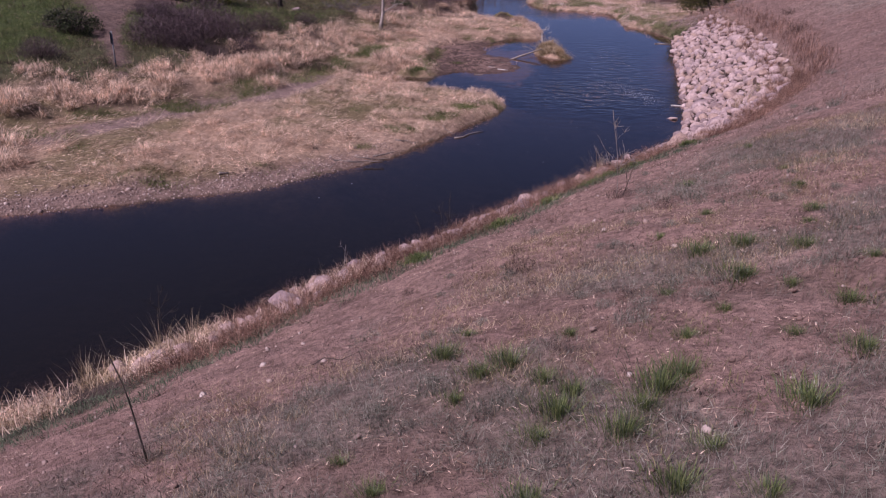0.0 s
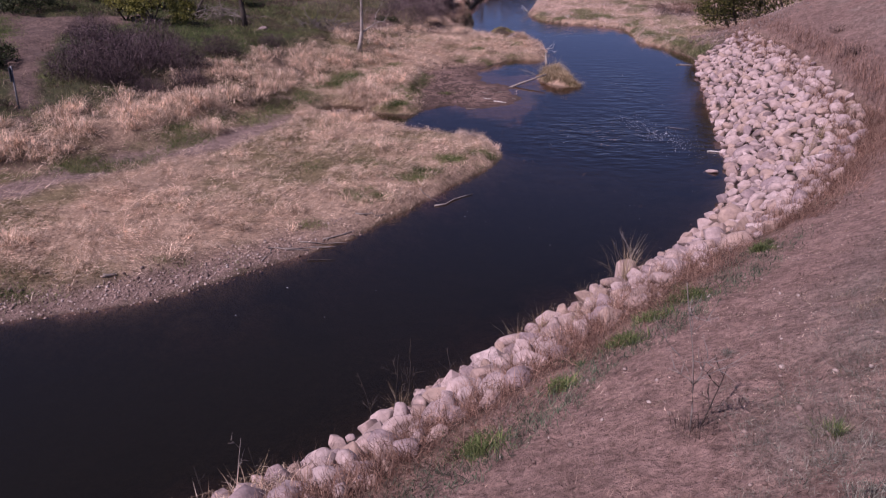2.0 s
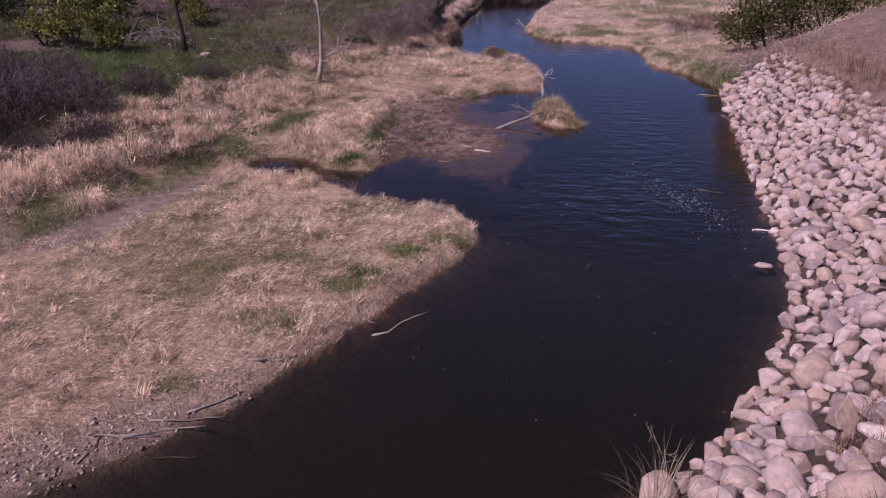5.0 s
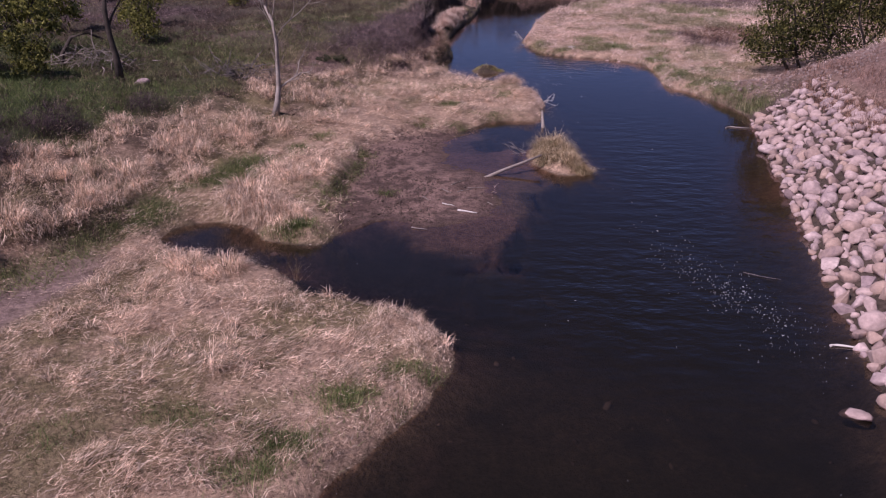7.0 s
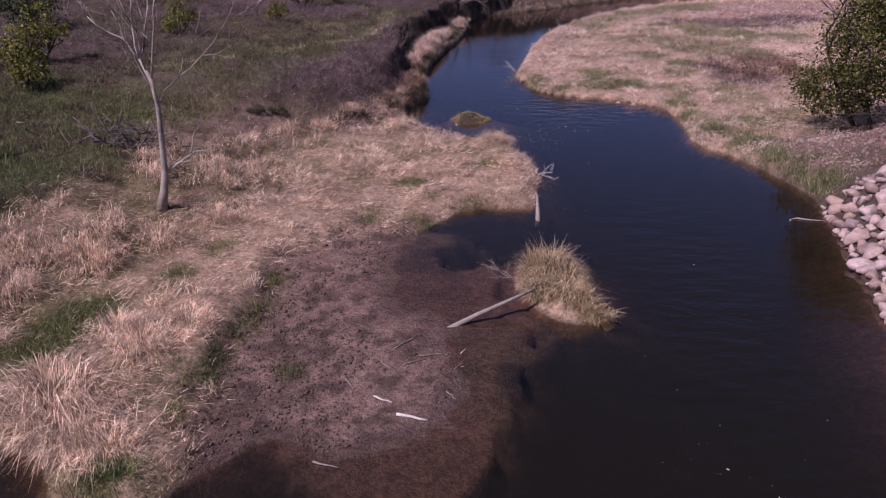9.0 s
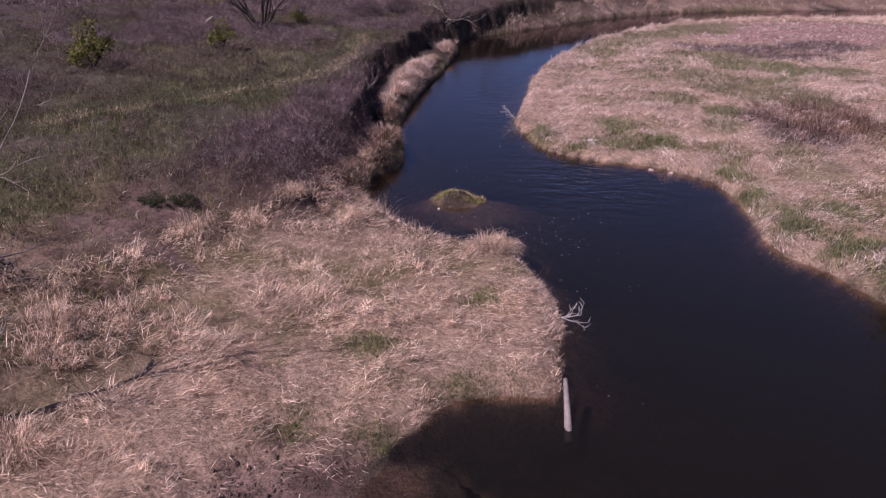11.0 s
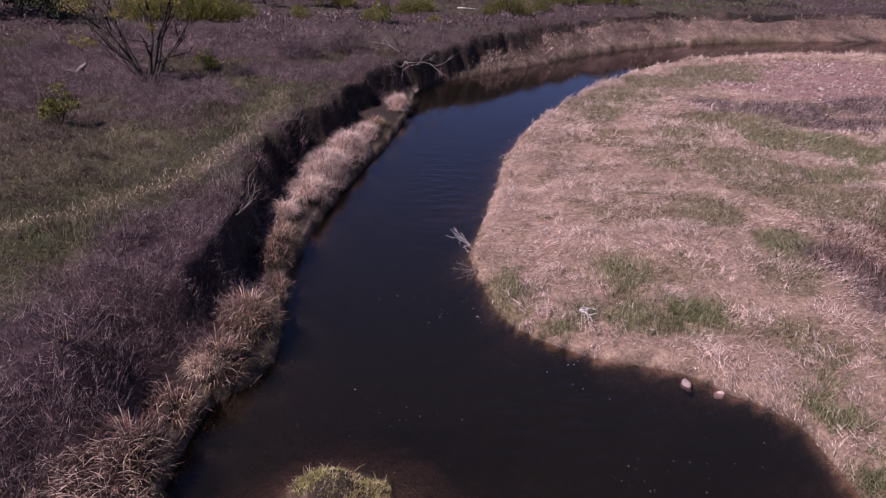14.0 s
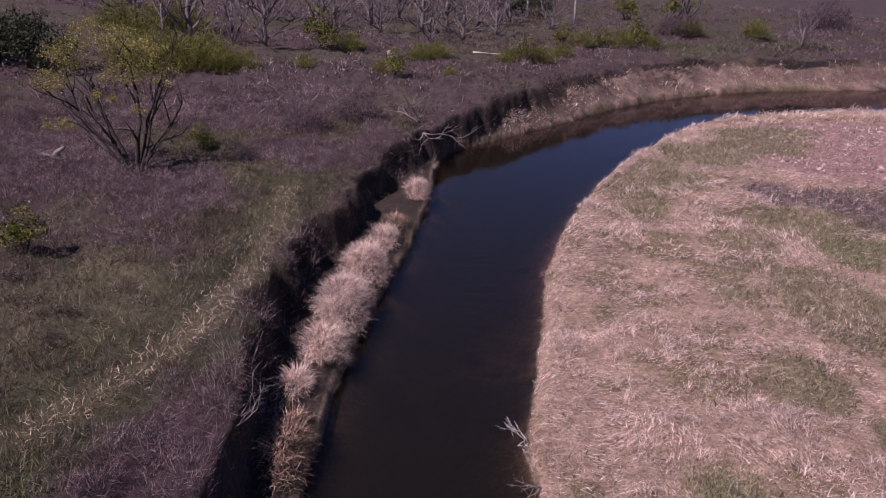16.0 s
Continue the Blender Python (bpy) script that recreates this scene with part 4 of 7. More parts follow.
def bench_sheaves(mounds, per, length, material, label):
    """Dry stems standing thick on the mounds of the bench and leaning out over the water."""
    arrays = []
    for cx, cy, rx, ry, tall in mounds:
        n = int(per * rx * ry * 3.1)
        a, q = rng.uniform(0, 6.28, n), rng.random(n) ** 0.5
        q = q * (0.85 + 0.3 * fbm(cx + np.cos(a) * 3, cy + np.sin(a) * 3, 0.6, 130))
        x, y = cx + rx * q * np.cos(a), cy + ry * q * np.sin(a)
        k = sample("sd", x, y) > 0.0
        x, y, a, q = x[k], y[k], a[k], q[k]
        n = len(x)
        pos = footing(x, y, 0.02)
        pos[:, 2] += 0.22 * rng.random(n) * (1 - q * q)
        heading = np.where(rng.random(n) < 0.5, rng.normal(-0.2, 0.7, n), a)
        arrays.append(blade_arrays(pos, length * rng.uniform(0.45, 1.25, n), 0.012, heading, rng.uniform(0.35, 1.35, n), rng.uniform(0.3, 1.4, n)))
    return stuff("bench_grass", joined(*arrays), material, label, "dry grass")


bench_sheaves(BENCH_STRAW, 1000, 0.42, POINT_STRAW, "dense sheaves of pale dry grass on the bench under the cut bank")
bench_sheaves(BENCH_CLUMPS, 120, 0.38, STRAW, "shaggy clumps of dry grass on the bench under the cut bank")
bench_sheaves(BENCH_CLUMPS, 330, 0.36, RUST, "brown dead weeds among the clumps of the bench")
bench_sheaves([(x + 0.25, y, 0.75 * rx, ry, h) for x, y, rx, ry, h in BENCH_CLUMPS + BENCH_STRAW[:1]], 210, 0.3, OLIVE, "olive grass growing through the dry clumps of the bench")


def coarse_tussocks(box, density, blades, length, width, label):
    """Big shaggy tussocks above the trail, with gaps between."""
    x, y = spread(density, *box)
    up = sample("uphill", x, y)
    x, y = chosen(x, y, (straw_weight(x, y) > 0.12) * (sample("bare", x, y) + sample("verge", x, y) < 0.1) * smooth(-0.6, 0.8, up) * smooth(-0.1, 0.3, fbm(x, y, 0.8, 128) + 0.4 * fbm(x, y, 2.2, 129)))
    n = len(x)
    size, lean = np.repeat(rng.uniform(0.6, 1.3, n), blades), np.repeat(rng.normal(-0.6, 0.9, n), blades)
    cx, cy = np.repeat(x, blades), np.repeat(y, blades)
    m = len(cx)
    a, q = rng.uniform(0, 6.28, m), np.abs(rng.normal(0, 0.12, m)) * size
    px, py = cx + q * np.cos(a), cy + q * np.sin(a)
    pos = footing(px, py, 0.02)
    pos[:, 2] += 0.22 * size * rng.random(m)
    heading = np.where(rng.random(m) < 0.6, lean + rng.normal(0, 0.7, m), a)
    return stuff("coarse_tussocks", blade_arrays(pos, length * size * rng.uniform(0.5, 1.2, m), width, heading, rng.uniform(0.3, 1.3, m), rng.uniform(0.7, 2.0, m)), STRAW, label, "dry grass")


coarse_tussocks((-16, 1, 19, 54), 16, 46, 0.44, 0.0095, "coarse shaggy tussocks of dry grass above the trail")


# ---------------------------------------------------------------- green grass on the banks
def green_field(patches, density, length, width, label, material=GREEN):
    arrays = []
    for cx, cy, rx, ry in patches:
        n = int(density * rx * ry * 3.1)
        x, y = cx + rx * rng.normal(0, 0.55, n), cy + ry * rng.normal(0, 0.55, n)
        k = (sample("sd", x, y) > 0.02) & (rng.random(n) < smooth(-0.6, 0.3, fbm(x, y, 1.8, 150)))
        x, y = x[k], y[k]
        n = len(x)
        arrays.append(blade_arrays(footing(x, y), length * rng.uniform(0.5, 1.3, n), width, rng.uniform(0, 6.28, n), rng.uniform(0.5, 1.4, n), rng.uniform(0.1, 0.8, n)))
    return stuff("green_grass", joined(*arrays), material, label, "grass")


green_field(GREEN_PATCHES, 1000, 0.15, 0.0075, "fresh green grass along the river bank")
green_field(GREEN_PATCHES, 600, 0.15, 0.0075, "yellowing grass around the green patches of the bank", OLIVE)
green_field([(x, y, 1.2 * rx, 1.1 * ry) for x, y, rx, ry in GREEN_PATCHES[:5]], 1100, 0.17, 0.008, "bright green grass fringe on the low point")
green_field([GREEN_PATCHES[5]], 1500, 0.28, 0.011, "bright green grass on the tip of the spit")
green_field(POINT_PATCHES, 330, 0.26, 0.013, "yellowing grass mixed into the straw of the low point", WASHED)
green_field(POINT_PATCHES, 700, 0.24, 0.010, "fresh green grass along the water's edge", PALE_GREEN)
green_field(POINT_PATCHES[3:12], 480, 0.22, 0.011, "bright green grass in a fringe along the low point")


def sprinkled(name, box, density, weight, length, width, lift, material, label, category, sink=0.01, droop=(0.0, 0.7), slim=False):
    """Single blades over an area, as thick as weight(x, y) says."""
    x, y = spread(density, *box)
    x, y = chosen(x, y, weight(x, y))
    n = len(x)
    if slim:
        arrays = twig_arrays(footing(x, y, sink), length * rng.uniform(0.5, 1.4, n), width, rng.uniform(0, 6.28, n), rng.uniform(*lift, n))
    else:
        arrays = blade_arrays(footing(x, y, sink), length * rng.uniform(0.5, 1.4, n), width, rng.uniform(0, 6.28, n), rng.uniform(*lift, n), rng.uniform(*droop, n))
    return stuff(name, arrays, material, label, category)


def brush_field(name, box, density, weight, twigs, height, width, material, label):
    """Low bushes of fine twigs, wider than high, that grow into one another."""
    x, y = spread(density, *box)
    x, y = chosen(x, y, weight(x, y))
    n = len(x)
    size = rng.uniform(0.55, 1.3, n)
    cx, cy, size = np.repeat(x, twigs), np.repeat(y, twigs), np.repeat(size, twigs)
    m = len(cx)
    a, q = rng.uniform(0, 6.28, m), np.sqrt(rng.random(m))
    r = q * 0.75 * size * height
    px, py = cx + r * np.cos(a), cy + r * np.sin(a)
    pos = footing(px, py)
    fine = rng.random(m) < 0.72
    pos[:, 2] += np.where(fine, height * size * rng.uniform(0.05, 0.75, m) * np.sqrt(np.clip(1 - 0.8 * q * q, 0, 1)), 0)
    long = np.where(fine, 0.4, 0.9) * height * size * rng.uniform(0.5, 1.2, m)
    lift = np.where(fine, rng.uniform(-0.3, 1.4, m), np.clip(1.35 - q * 0.7 + rng.normal(0, 0.25, m), 0.2, 1.5))
    return stuff(name, twig_arrays(pos, long, width * np.where(fine, 1.0, 1.3), a + rng.normal(0, 1.0, m), lift), material, label, "brush")


def olive_weight(x, y):
    grow = smooth(-0.15, 0.35, fbm(x, y, 0.4, 80) + 0.5 * fbm(x, y, 1.6, 83))
    return grow * (straw_weight(x, y) > 0.3)


sprinkled("olive_grass", (-10, 6, 20, 57), 330, olive_weight, 0.13, 0.0075, (0.3, 1.2), OLIVE, "thin olive grass growing through the straw", "grass", slim=True)
sprinkled("olive_grass", (9, 26, 62, 102), 150, lambda x, y: sample("olive_spots", x, y) + 0.5 * sample("green_spots", x, y), 0.32, 0.018, (0.3, 1.3), WASHED, "washed-out olive grass spreading over the meadow", "grass", slim=True)
sprinkled("meadow_green", (9, 26, 62, 102), 150, lambda x, y: sample("green_spots", x, y) + 0.22 * sample("olive_spots", x, y), 0.26, 0.014, (0.4, 1.3), PALE_GREEN, "dull green grass in wide patches of the meadow", "grass", slim=True)
sprinkled("grey_weeds", (12, 30, 60, 92), 130, lambda x, y: sample("grey_spots", x, y), 0.32, 0.018, (0.4, 1.4), WILLOW, "grey-purple dead weeds in patches of the meadow", "dry weeds", slim=True)
sprinkled("verge_grass", (-17, -3, 19, 42), 620, lambda x, y: sample("verge", x, y) * (sample("sd", x, y) > 0.3), 0.2, 0.011, (0.4, 1.3), GREEN, "strip of green grass beside the trodden path", "grass", slim=True)
sprinkled("verge_grass", (-17, -3, 19, 42), 260, lambda x, y: sample("verge", x, y) * (sample("sd", x, y) > 0.3), 0.24, 0.011, (0.2, 1.2), OLIVE, "olive grass mixed into the strip beside the path", "grass", slim=True)
sprinkled("olive_grass", (5, 30, 50, 105), 32, olive_weight, 0.26, 0.02, (0.3, 1.2), OLIVE, "thin olive grass growing through the straw", "grass")


def hill_dist(x, y):
    return sample("sd", x, y) - riprap_width(y)


def on_hill(x, y):
    return (sample("left", x, y) < 0.5) * (1 - sample("low_right", x, y)) * smooth(-0.1, 0.6, hill_dist(x, y))


sprinkled("hill_grass", (-8, 11, 1, 21), 260, lambda x, y: on_hill(x, y) * (0.25 + 0.75 * smooth(-0.3, 0.4, fbm(x, y, 0.6, 160))), 0.10, 0.005, (0.6, 1.5), HILL_GRASS,
          "short pinkish dead grass on the bare slope", "dry grass", slim=True)
sprinkled("hill_grass", (8, 30, 18, 52), 42, lambda x, y: on_hill(x, y), 0.13, 0.014, (0.2, 1.3), HILL_GRASS, "short pinkish dead grass on the bare slope", "dry grass")
sprinkled("sage_grass", (-4, 9, 1.5, 15), 1300, lambda x, y: on_hill(x, y) * smooth(-0.15, 0.35, fbm(x, y, 0.4, 166) + 0.5 * fbm(x, y, 1.7, 168)) * smooth(2.4, 4.2, hill_dist(x, y) + 0.8 * fbm(x, y, 0.5, 164)),
          0.085, 0.0048, (0.4, 1.5), SAGE, "grey-green sage scrub sprouting on the slope", "scrub", slim=True)


def toe_weight(lo, hi, seed, cover):
    def weight(x, y):
        d = hill_dist(x, y) + 0.35 * fbm(x, y, 0.7, seed)
        return (sample("left", x, y) < 0.5) * (y < 49) * smooth(lo - 0.25, lo, d) * smooth(hi + 0.25, hi, d) * smooth(cover, cover + 0.4, fbm(x, y, 0.5, seed + 3))
    return weight


sprinkled("rust_grass", (-9, 18, 3, 49), 520, lambda x, y: toe_weight(-0.9, -0.25, 170, -0.35)(x, y) * smooth(-2.5, -0.5, x), 0.34, 0.009, (0.7, 1.4), RUST, "rust-brown dead weeds along the top of the riprap", "dry weeds")
brush_field("rust_brush", (-4, 13, 9, 34), 24, lambda x, y: np.maximum(toe_weight(-0.5, 0.25, 170, -0.45)(x, y), toe_weight(-1.0, 0.3, 171, -0.5)(x, y) * smooth(21, 18, y)), 55, 0.40, 0.006, RUST, "fuzzy rust-brown dead weeds along the top of the riprap")
brush_field("toe_brush", (-6, 5, 8, 22), 13, lambda x, y: (sample("left", x, y) < 0.5) * smooth(0.0, 0.3, sample("sd", x, y)) * smooth(2.6, 1.6, sample("sd", x, y)) * smooth(-0.05, 0.35, fbm(x, y, 0.7, 270)), 60, 0.42, 0.006, RUST, "rusty dead brush between the stones at the water")
brush_field("toe_twigs", (-6, 5, 8, 22), 7, lambda x, y: (sample("left", x, y) < 0.5) * smooth(-0.05, 0.15, sample("sd", x, y)) * smooth(1.6, 0.8, sample("sd", x, y)) * smooth(0.0, 0.35, fbm(x, y, 0.9, 273)), 36, 0.5, 0.006, BRUSH, "thin dark twigs leaning over the water")
brush_field("sage_scrub", (-3, 9, 1.5, 15), 26, lambda x, y: on_hill(x, y) * smooth(0.0, 0.35, fbm(x, y, 0.45, 166) + 0.5 * fbm(x, y, 1.7, 168)) * smooth(1.8, 3.6, hill_dist(x, y) + 0.8 * fbm(x, y, 0.5, 164)), 42, 0.17, 0.0042, SAGE, "soft grey-green scrub on the slope")
sprinkled("pale_weeds", (-9, 18, 3, 49), 420, lambda x, y: np.maximum(0.5 * toe_weight(-1.2, -0.3, 176, 0.1)(x, y), toe_weight(-1.6, -0.3, 178, 0.05)(x, y) * smooth(20.5, 18, y)), 0.34, 0.007, (0.3, 1.3), STRAW, "pale dry weeds between the upper stones", "dry weeds")
sprinkled("green_strip", (-9, 12, 3, 34), 700, lambda x, y: toe_weight(0.0, 0.5, 173, 0.15)(x, y) + 1.6 * np.maximum(toe_weight(0.35, 0.95, 174, -0.6)(x, y) * smooth(20, 16, y) * smooth(-4.5, -3.0, x), toe_weight(-0.35, 0.25, 175, -0.6)(x, y) * smooth(-2.6, -4.0, x)), 0.11, 0.008, (0.4, 1.3), STRIP_GREEN, "low green weeds along the foot of the slope", "weeds")


def weed_patch(spots):
    arrays = []
    for cx, cy, rad in spots:
        n = int(2600 * rad)
        a, q = rng.uniform(0, 6.28, n), np.abs(rng.normal(0, 0.5, n)) * rad
        x, y = cx + q * np.cos(a), cy + q * np.sin(a)
        arrays.append(blade_arrays(footing(x, y, 0.01), 0.16 * rng.uniform(0.5, 1.3, n), 0.012, rng.uniform(0, 6.28, n), rng.uniform(0.2, 1.3, n), rng.uniform(0.2, 0.9, n)))
    return stuff("green_weeds", joined(*arrays), GREEN, "lush green weeds at the foot of the slope", "weeds")


weed_patch([(4.26, 16.88, 0.4), (3.64, 16.24, 0.28), (3.11, 15.48, 0.28), (1.2, 13.2, 0.3), (-0.2, 11.6, 0.25), (5.9, 18.6, 0.2), (2.2, 14.4, 0.18)])


def reed_weight(x, y):
    return (sample("left", x, y) < 0.5) * smooth(0.0, 0.1, sample("sd", x, y)) * smooth(2.3, 1.5, sample("sd", x, y)) * smooth(-0.4, -2.2, x)


sprinkled("bank_reeds", (-12, 1, 2, 17), 330, lambda x, y: reed_weight(x, y) * smooth(-0.05, 0.4, fbm(x, y, 1.1, 182)), 0.46, 0.008, (0.3, 1.4), REED, "tangled pale reeds along the near bank", "reeds", droop=(0.4, 2.4))
sprinkled("bank_straw", (-12, 1, 2, 17), 520, lambda x, y: reed_weight(x, y) * smooth(-0.15, 0.3, fbm(x, y, 1.0, 185)), 0.44, 0.008, (0.1, 1.3), STRAW, "bleached straw tangled among the reeds", "dry grass", droop=(0.4, 2.2))
sprinkled("mud_stubble", (-1.5, 3.5, 36, 46.5), 60, lambda x, y: sample("mud", x, y) * smooth(-0.1, 0.5, fbm(x, y, 0.8, 180)) * (sample("sd", x, y) > 0.05), 0.07, 0.012, (0.2, 1.2), BRUSH,
          "short dark stubble on the trampled mud", "stubble")


# ---------------------------------------------------------------- brush on the left terrace
def terrace_in(x, y):
    """Metres back from the cut edge or up from the trail on the left side; negative elsewhere."""
    far = sample("far", x, y)
    return np.where(sample("left", x, y) > 0.5, far * sample("terrace", x, y) + (1 - far) * (sample("uphill", x, y) - 3.6 + brush_shift(y)), -5.0)


def off_path(x, y):
    return smooth(0.3, 1.0, sample("way", x, y) + 0.3 * fbm(x, y, 0.8, 188)) * (1 - sample("dirt", x, y)) * (1 - 0.9 * sample("bare", x, y)) * (1 - 0.9 * sample("lawn", x, y))


def willow_weight(x, y):
    t = terrace_in(x, y) + 0.6 * fbm(x, y, 0.5, 190)
    near_edge = smooth(-0.5, -0.1, t) * smooth(3.2, 1.6, t) * smooth(54, 56, y) * smooth(74, 66, y)
    inland = smooth(0.0, 0.3, fbm(x, y, 0.13, 192) + 0.35 * fbm(x, y, 0.7, 193)) * smooth(1.5, 3.5, t) * smooth(56, 66, y) * smooth(0.8, 2.6, sample("way", x, y))
    inland = np.maximum(inland, sample("terrace_purple", x, y) * smooth(-0.3, 0.3, t)) * (1 - 0.9 * sample("terrace_olive", x, y))
    return np.clip(near_edge + inland, 0, 1) * off_path(x, y)


def low_terrace(x, y):
    return smooth(1.2, 0.7, np.hypot((x + 5.4) / 5.0, (y - 53.0) / 6.0))


def dark_weight(x, y):
    t = terrace_in(x, y) + 1.2 * fbm(x, y, 0.35, 194)
    return (1 - 0.65 * low_terrace(x, y)) * smooth(-0.2, 0.6, t) * (0.5 + 0.5 * smooth(-0.3, 0.3, fbm(x, y, 0.5, 196))) * (1 - 0.6 * willow_weight(x, y)) * off_path(x, y)


def meadow_green(x, y):
    t = terrace_in(x, y) + 1.2 * fbm(x, y, 0.3, 198)
    beside = smooth(2.8, 1.2, sample("way", x, y) + 0.8 * fbm(x, y, 0.5, 105))
    return smooth(0.6, 1.6, t) * np.maximum(np.maximum(beside, sample("terrace_olive", x, y)), 0.8 * smooth(-0.3, 0.2, fbm(x, y, 0.16, 200) + 0.3 * fbm(x, y, 0.9, 202))) * (1 - 0.9 * willow_weight(x, y)) * (1 - sample("dirt", x, y))


brush_field("willow_brush", (-20, 5, 54, 92), 5.5, willow_weight, 110, 0.44, 0.0062, WILLOW, "purple-brown leafless willow brush on the terrace")
brush_field("dark_brush", (-20, 3, 54, 92), 6.5, dark_weight, 30, 0.30, 0.014, BRUSH, "low dark brown brush on the terrace")
brush_field("dark_brush", (-24, -2, 24, 56), 5.5, dark_weight, 34, 0.34, 0.013, BRUSH, "low dark brown brush behind the straw bank")
brush_field("far_brush", (-46, 56, 90, 165), 1.5, dark_weight, 15, 0.5, 0.036, BRUSH, "low brown brush spreading over the far flat")
brush_field("far_willow", (-46, 56, 90, 165), 1.4, willow_weight, 18, 0.6, 0.034, WILLOW, "purple-brown brush spreading over the far flat")
brush_field("far_brush", (-46, -20, 36, 92), 1.2, dark_weight, 15, 0.5, 0.036, BRUSH, "low brown brush spreading over the far flat")
brush_field("brush_clump", (-20, 2, 56, 96), 0.9, willow_weight, 150, 0.62, 0.0065, WILLOW, "taller purple-brown willow tufts scattered over the terrace")
brush_field("brush_clump", (-20, 2, 46, 96), 0.8, dark_weight, 120, 0.5, 0.0075, BRUSH, "taller brown brush tufts scattered over the terrace")
sprinkled("low_terrace_grass", (-12, 0, 46, 60), 130, lambda x, y: (sample("left", x, y) > 0.5) * low_terrace(x, y) * (1 - 0.9 * sample("bare", x, y)) * smooth(1.0, 2.0, terrace_in(x, y) + 3.0) * smooth(-0.4, 0.2, fbm(x, y, 0.5, 214)), 0.24, 0.013, (0.3, 1.3), OLIVE, "olive and straw-coloured grass on the low terrace", "grass")
sprinkled("path_straw", (-10, 0, 58, 80), 120, lambda x, y: (terrace_in(x, y) > 0.3) * smooth(0.75, 0.15, sample("way", x, y) + 0.3 * fbm(x, y, 0.9, 106)), 0.22, 0.009, (0.1, 0.9), STRAW, "pale straw along the faint path on the terrace", "dry grass")
sprinkled("terrace_grass", (-22, 2, 24, 92), 140, meadow_green, 0.24, 0.0135, (0.3, 1.4), TERRACE_GRASS, "olive grass between the brush on the terrace", "grass", slim=True)
sprinkled("terrace_grass", (-22, 2, 26, 92), 45, lambda x, y: meadow_green(x, y) * smooth(-0.1, 0.3, fbm(x, y, 0.25, 205)), 0.2, 0.013, (0.4, 1.3), GREEN, "fresh green grass in patches on the terrace", "grass", slim=True)
sprinkled("terrace_straw", (-26, 2, 24, 95), 20, lambda x, y: (terrace_in(x, y) > 0.1) * smooth(0.0, 0.4, fbm(x, y, 0.3, 208)), 0.25, 0.009, (0.2, 1.2), REED, "scattered dry stems among the brush", "dry grass", slim=True)
brush_field("meadow_weeds", (12.5, 22, 61, 73), 9, lambda x, y: smooth(1.1, 0.5, np.hypot((x - 17.0) / 3.2, (y - 66.5) / 4.0) + 0.35 * fbm(x, y, 0.7, 212)), 40, 0.36, 0.011, BRUSH, "dull brown weeds in a patch of the meadow")
sprinkled("red_weeds", (13, 21, 62, 72), 160, lambda x, y: smooth(1.0, 0.5, np.hypot((x - 16.6) / 2.6, (y - 66) / 3.2) + 0.3 * fbm(x, y, 0.8, 210)), 0.45, 0.016, (0.6, 1.4), RUST,
          "patch of reddish-brown weeds on the meadow", "dry weeds")
sprinkled("red_weeds", (9, 20, 28, 52), 170, lambda x, y: on_hill(x, y) * smooth(1.6, 0.5, hill_dist(x, y) + 0.5 * fbm(x, y, 0.7, 216)), 0.42, 0.011, (0.6, 1.4), RUST, "reddish-brown weeds above the riprap", "dry weeds")
sprinkled("bench_weeds", (-1.5, 4, 57, 92), 120, lambda x, y: (sample("left", x, y) > 0.5) * sample("far", x, y) * smooth(0.35, 0.05, sample("sd", x, y)) * (sample("sd", x, y) > 0.02), 0.24, 0.014,
          (0.2, 1.1), OLIVE, "olive weeds at the water's edge", "weeds")


def cliff_foot(x, y):
    t = sample("terrace", x, y)
    cover = np.maximum(smooth(-0.15, 0.2, fbm(x, y, 0.6, 240)), smooth(66, 61, y))
    return (sample("left", x, y) > 0.5) * sample("far", x, y) * smooth(-1.3, -0.7, t) * smooth(0.2, 0.0, t) * cover * smooth(0.15, 0.4, sample("sd", x, y))


def cliff_rim(x, y):
    t = sample("terrace", x, y)
    return (sample("left", x, y) > 0.5) * sample("far", x, y) * smooth(-0.35, -0.1, t) * smooth(0.8, 0.4, t) * smooth(-0.3, 0.2, fbm(x, y, 0.8, 243))


brush_field("mixed_brush", (-7, 0.8, 53, 60), 6.0, lambda x, y: (sample("left", x, y) > 0.5) * smooth(0.3, 0.9, sample("sd", x, y)) * smooth(53.2, 55.5, y + 0.5 * x + 0.8 * fbm(x, y, 0.7, 235)) * smooth(59.5, 57.5, y), 90, 0.42, 0.006, WILLOW,
            "purple twigs mixed into the straw bank")
brush_field("bank_brush", (-2.5, 12, 56, 103), 5.0, lambda x, y: cliff_foot(x, y) * np.maximum(smooth(90, 96, y), 0.25 + sample("bench_clumps", x, y)), 70, 0.42, 0.006, BRUSH, "dark twiggy brush at the foot of the cut bank")
brush_field("bank_willow", (-2.5, 5, 56, 72), 8.0, lambda x, y: cliff_foot(x, y) * (0.15 + sample("bench_clumps", x, y)), 80, 0.5, 0.006, WILLOW, "purple-brown twigs at the foot of the cut bank")
brush_field("rim_brush", (-2.5, 12, 58, 103), 11.0, cliff_rim, 60, 0.45, 0.007, BRUSH, "ragged dark brush hanging over the rim of the cut bank")
brush_field("rim_willow", (-2.5, 5, 56, 92), 9.0, lambda x, y: cliff_rim(x, y) * smooth(-0.1, 0.3, fbm(x, y, 0.9, 248)), 100, 0.66, 0.0062, WILLOW, "purple-brown twigs along the rim of the cut bank")
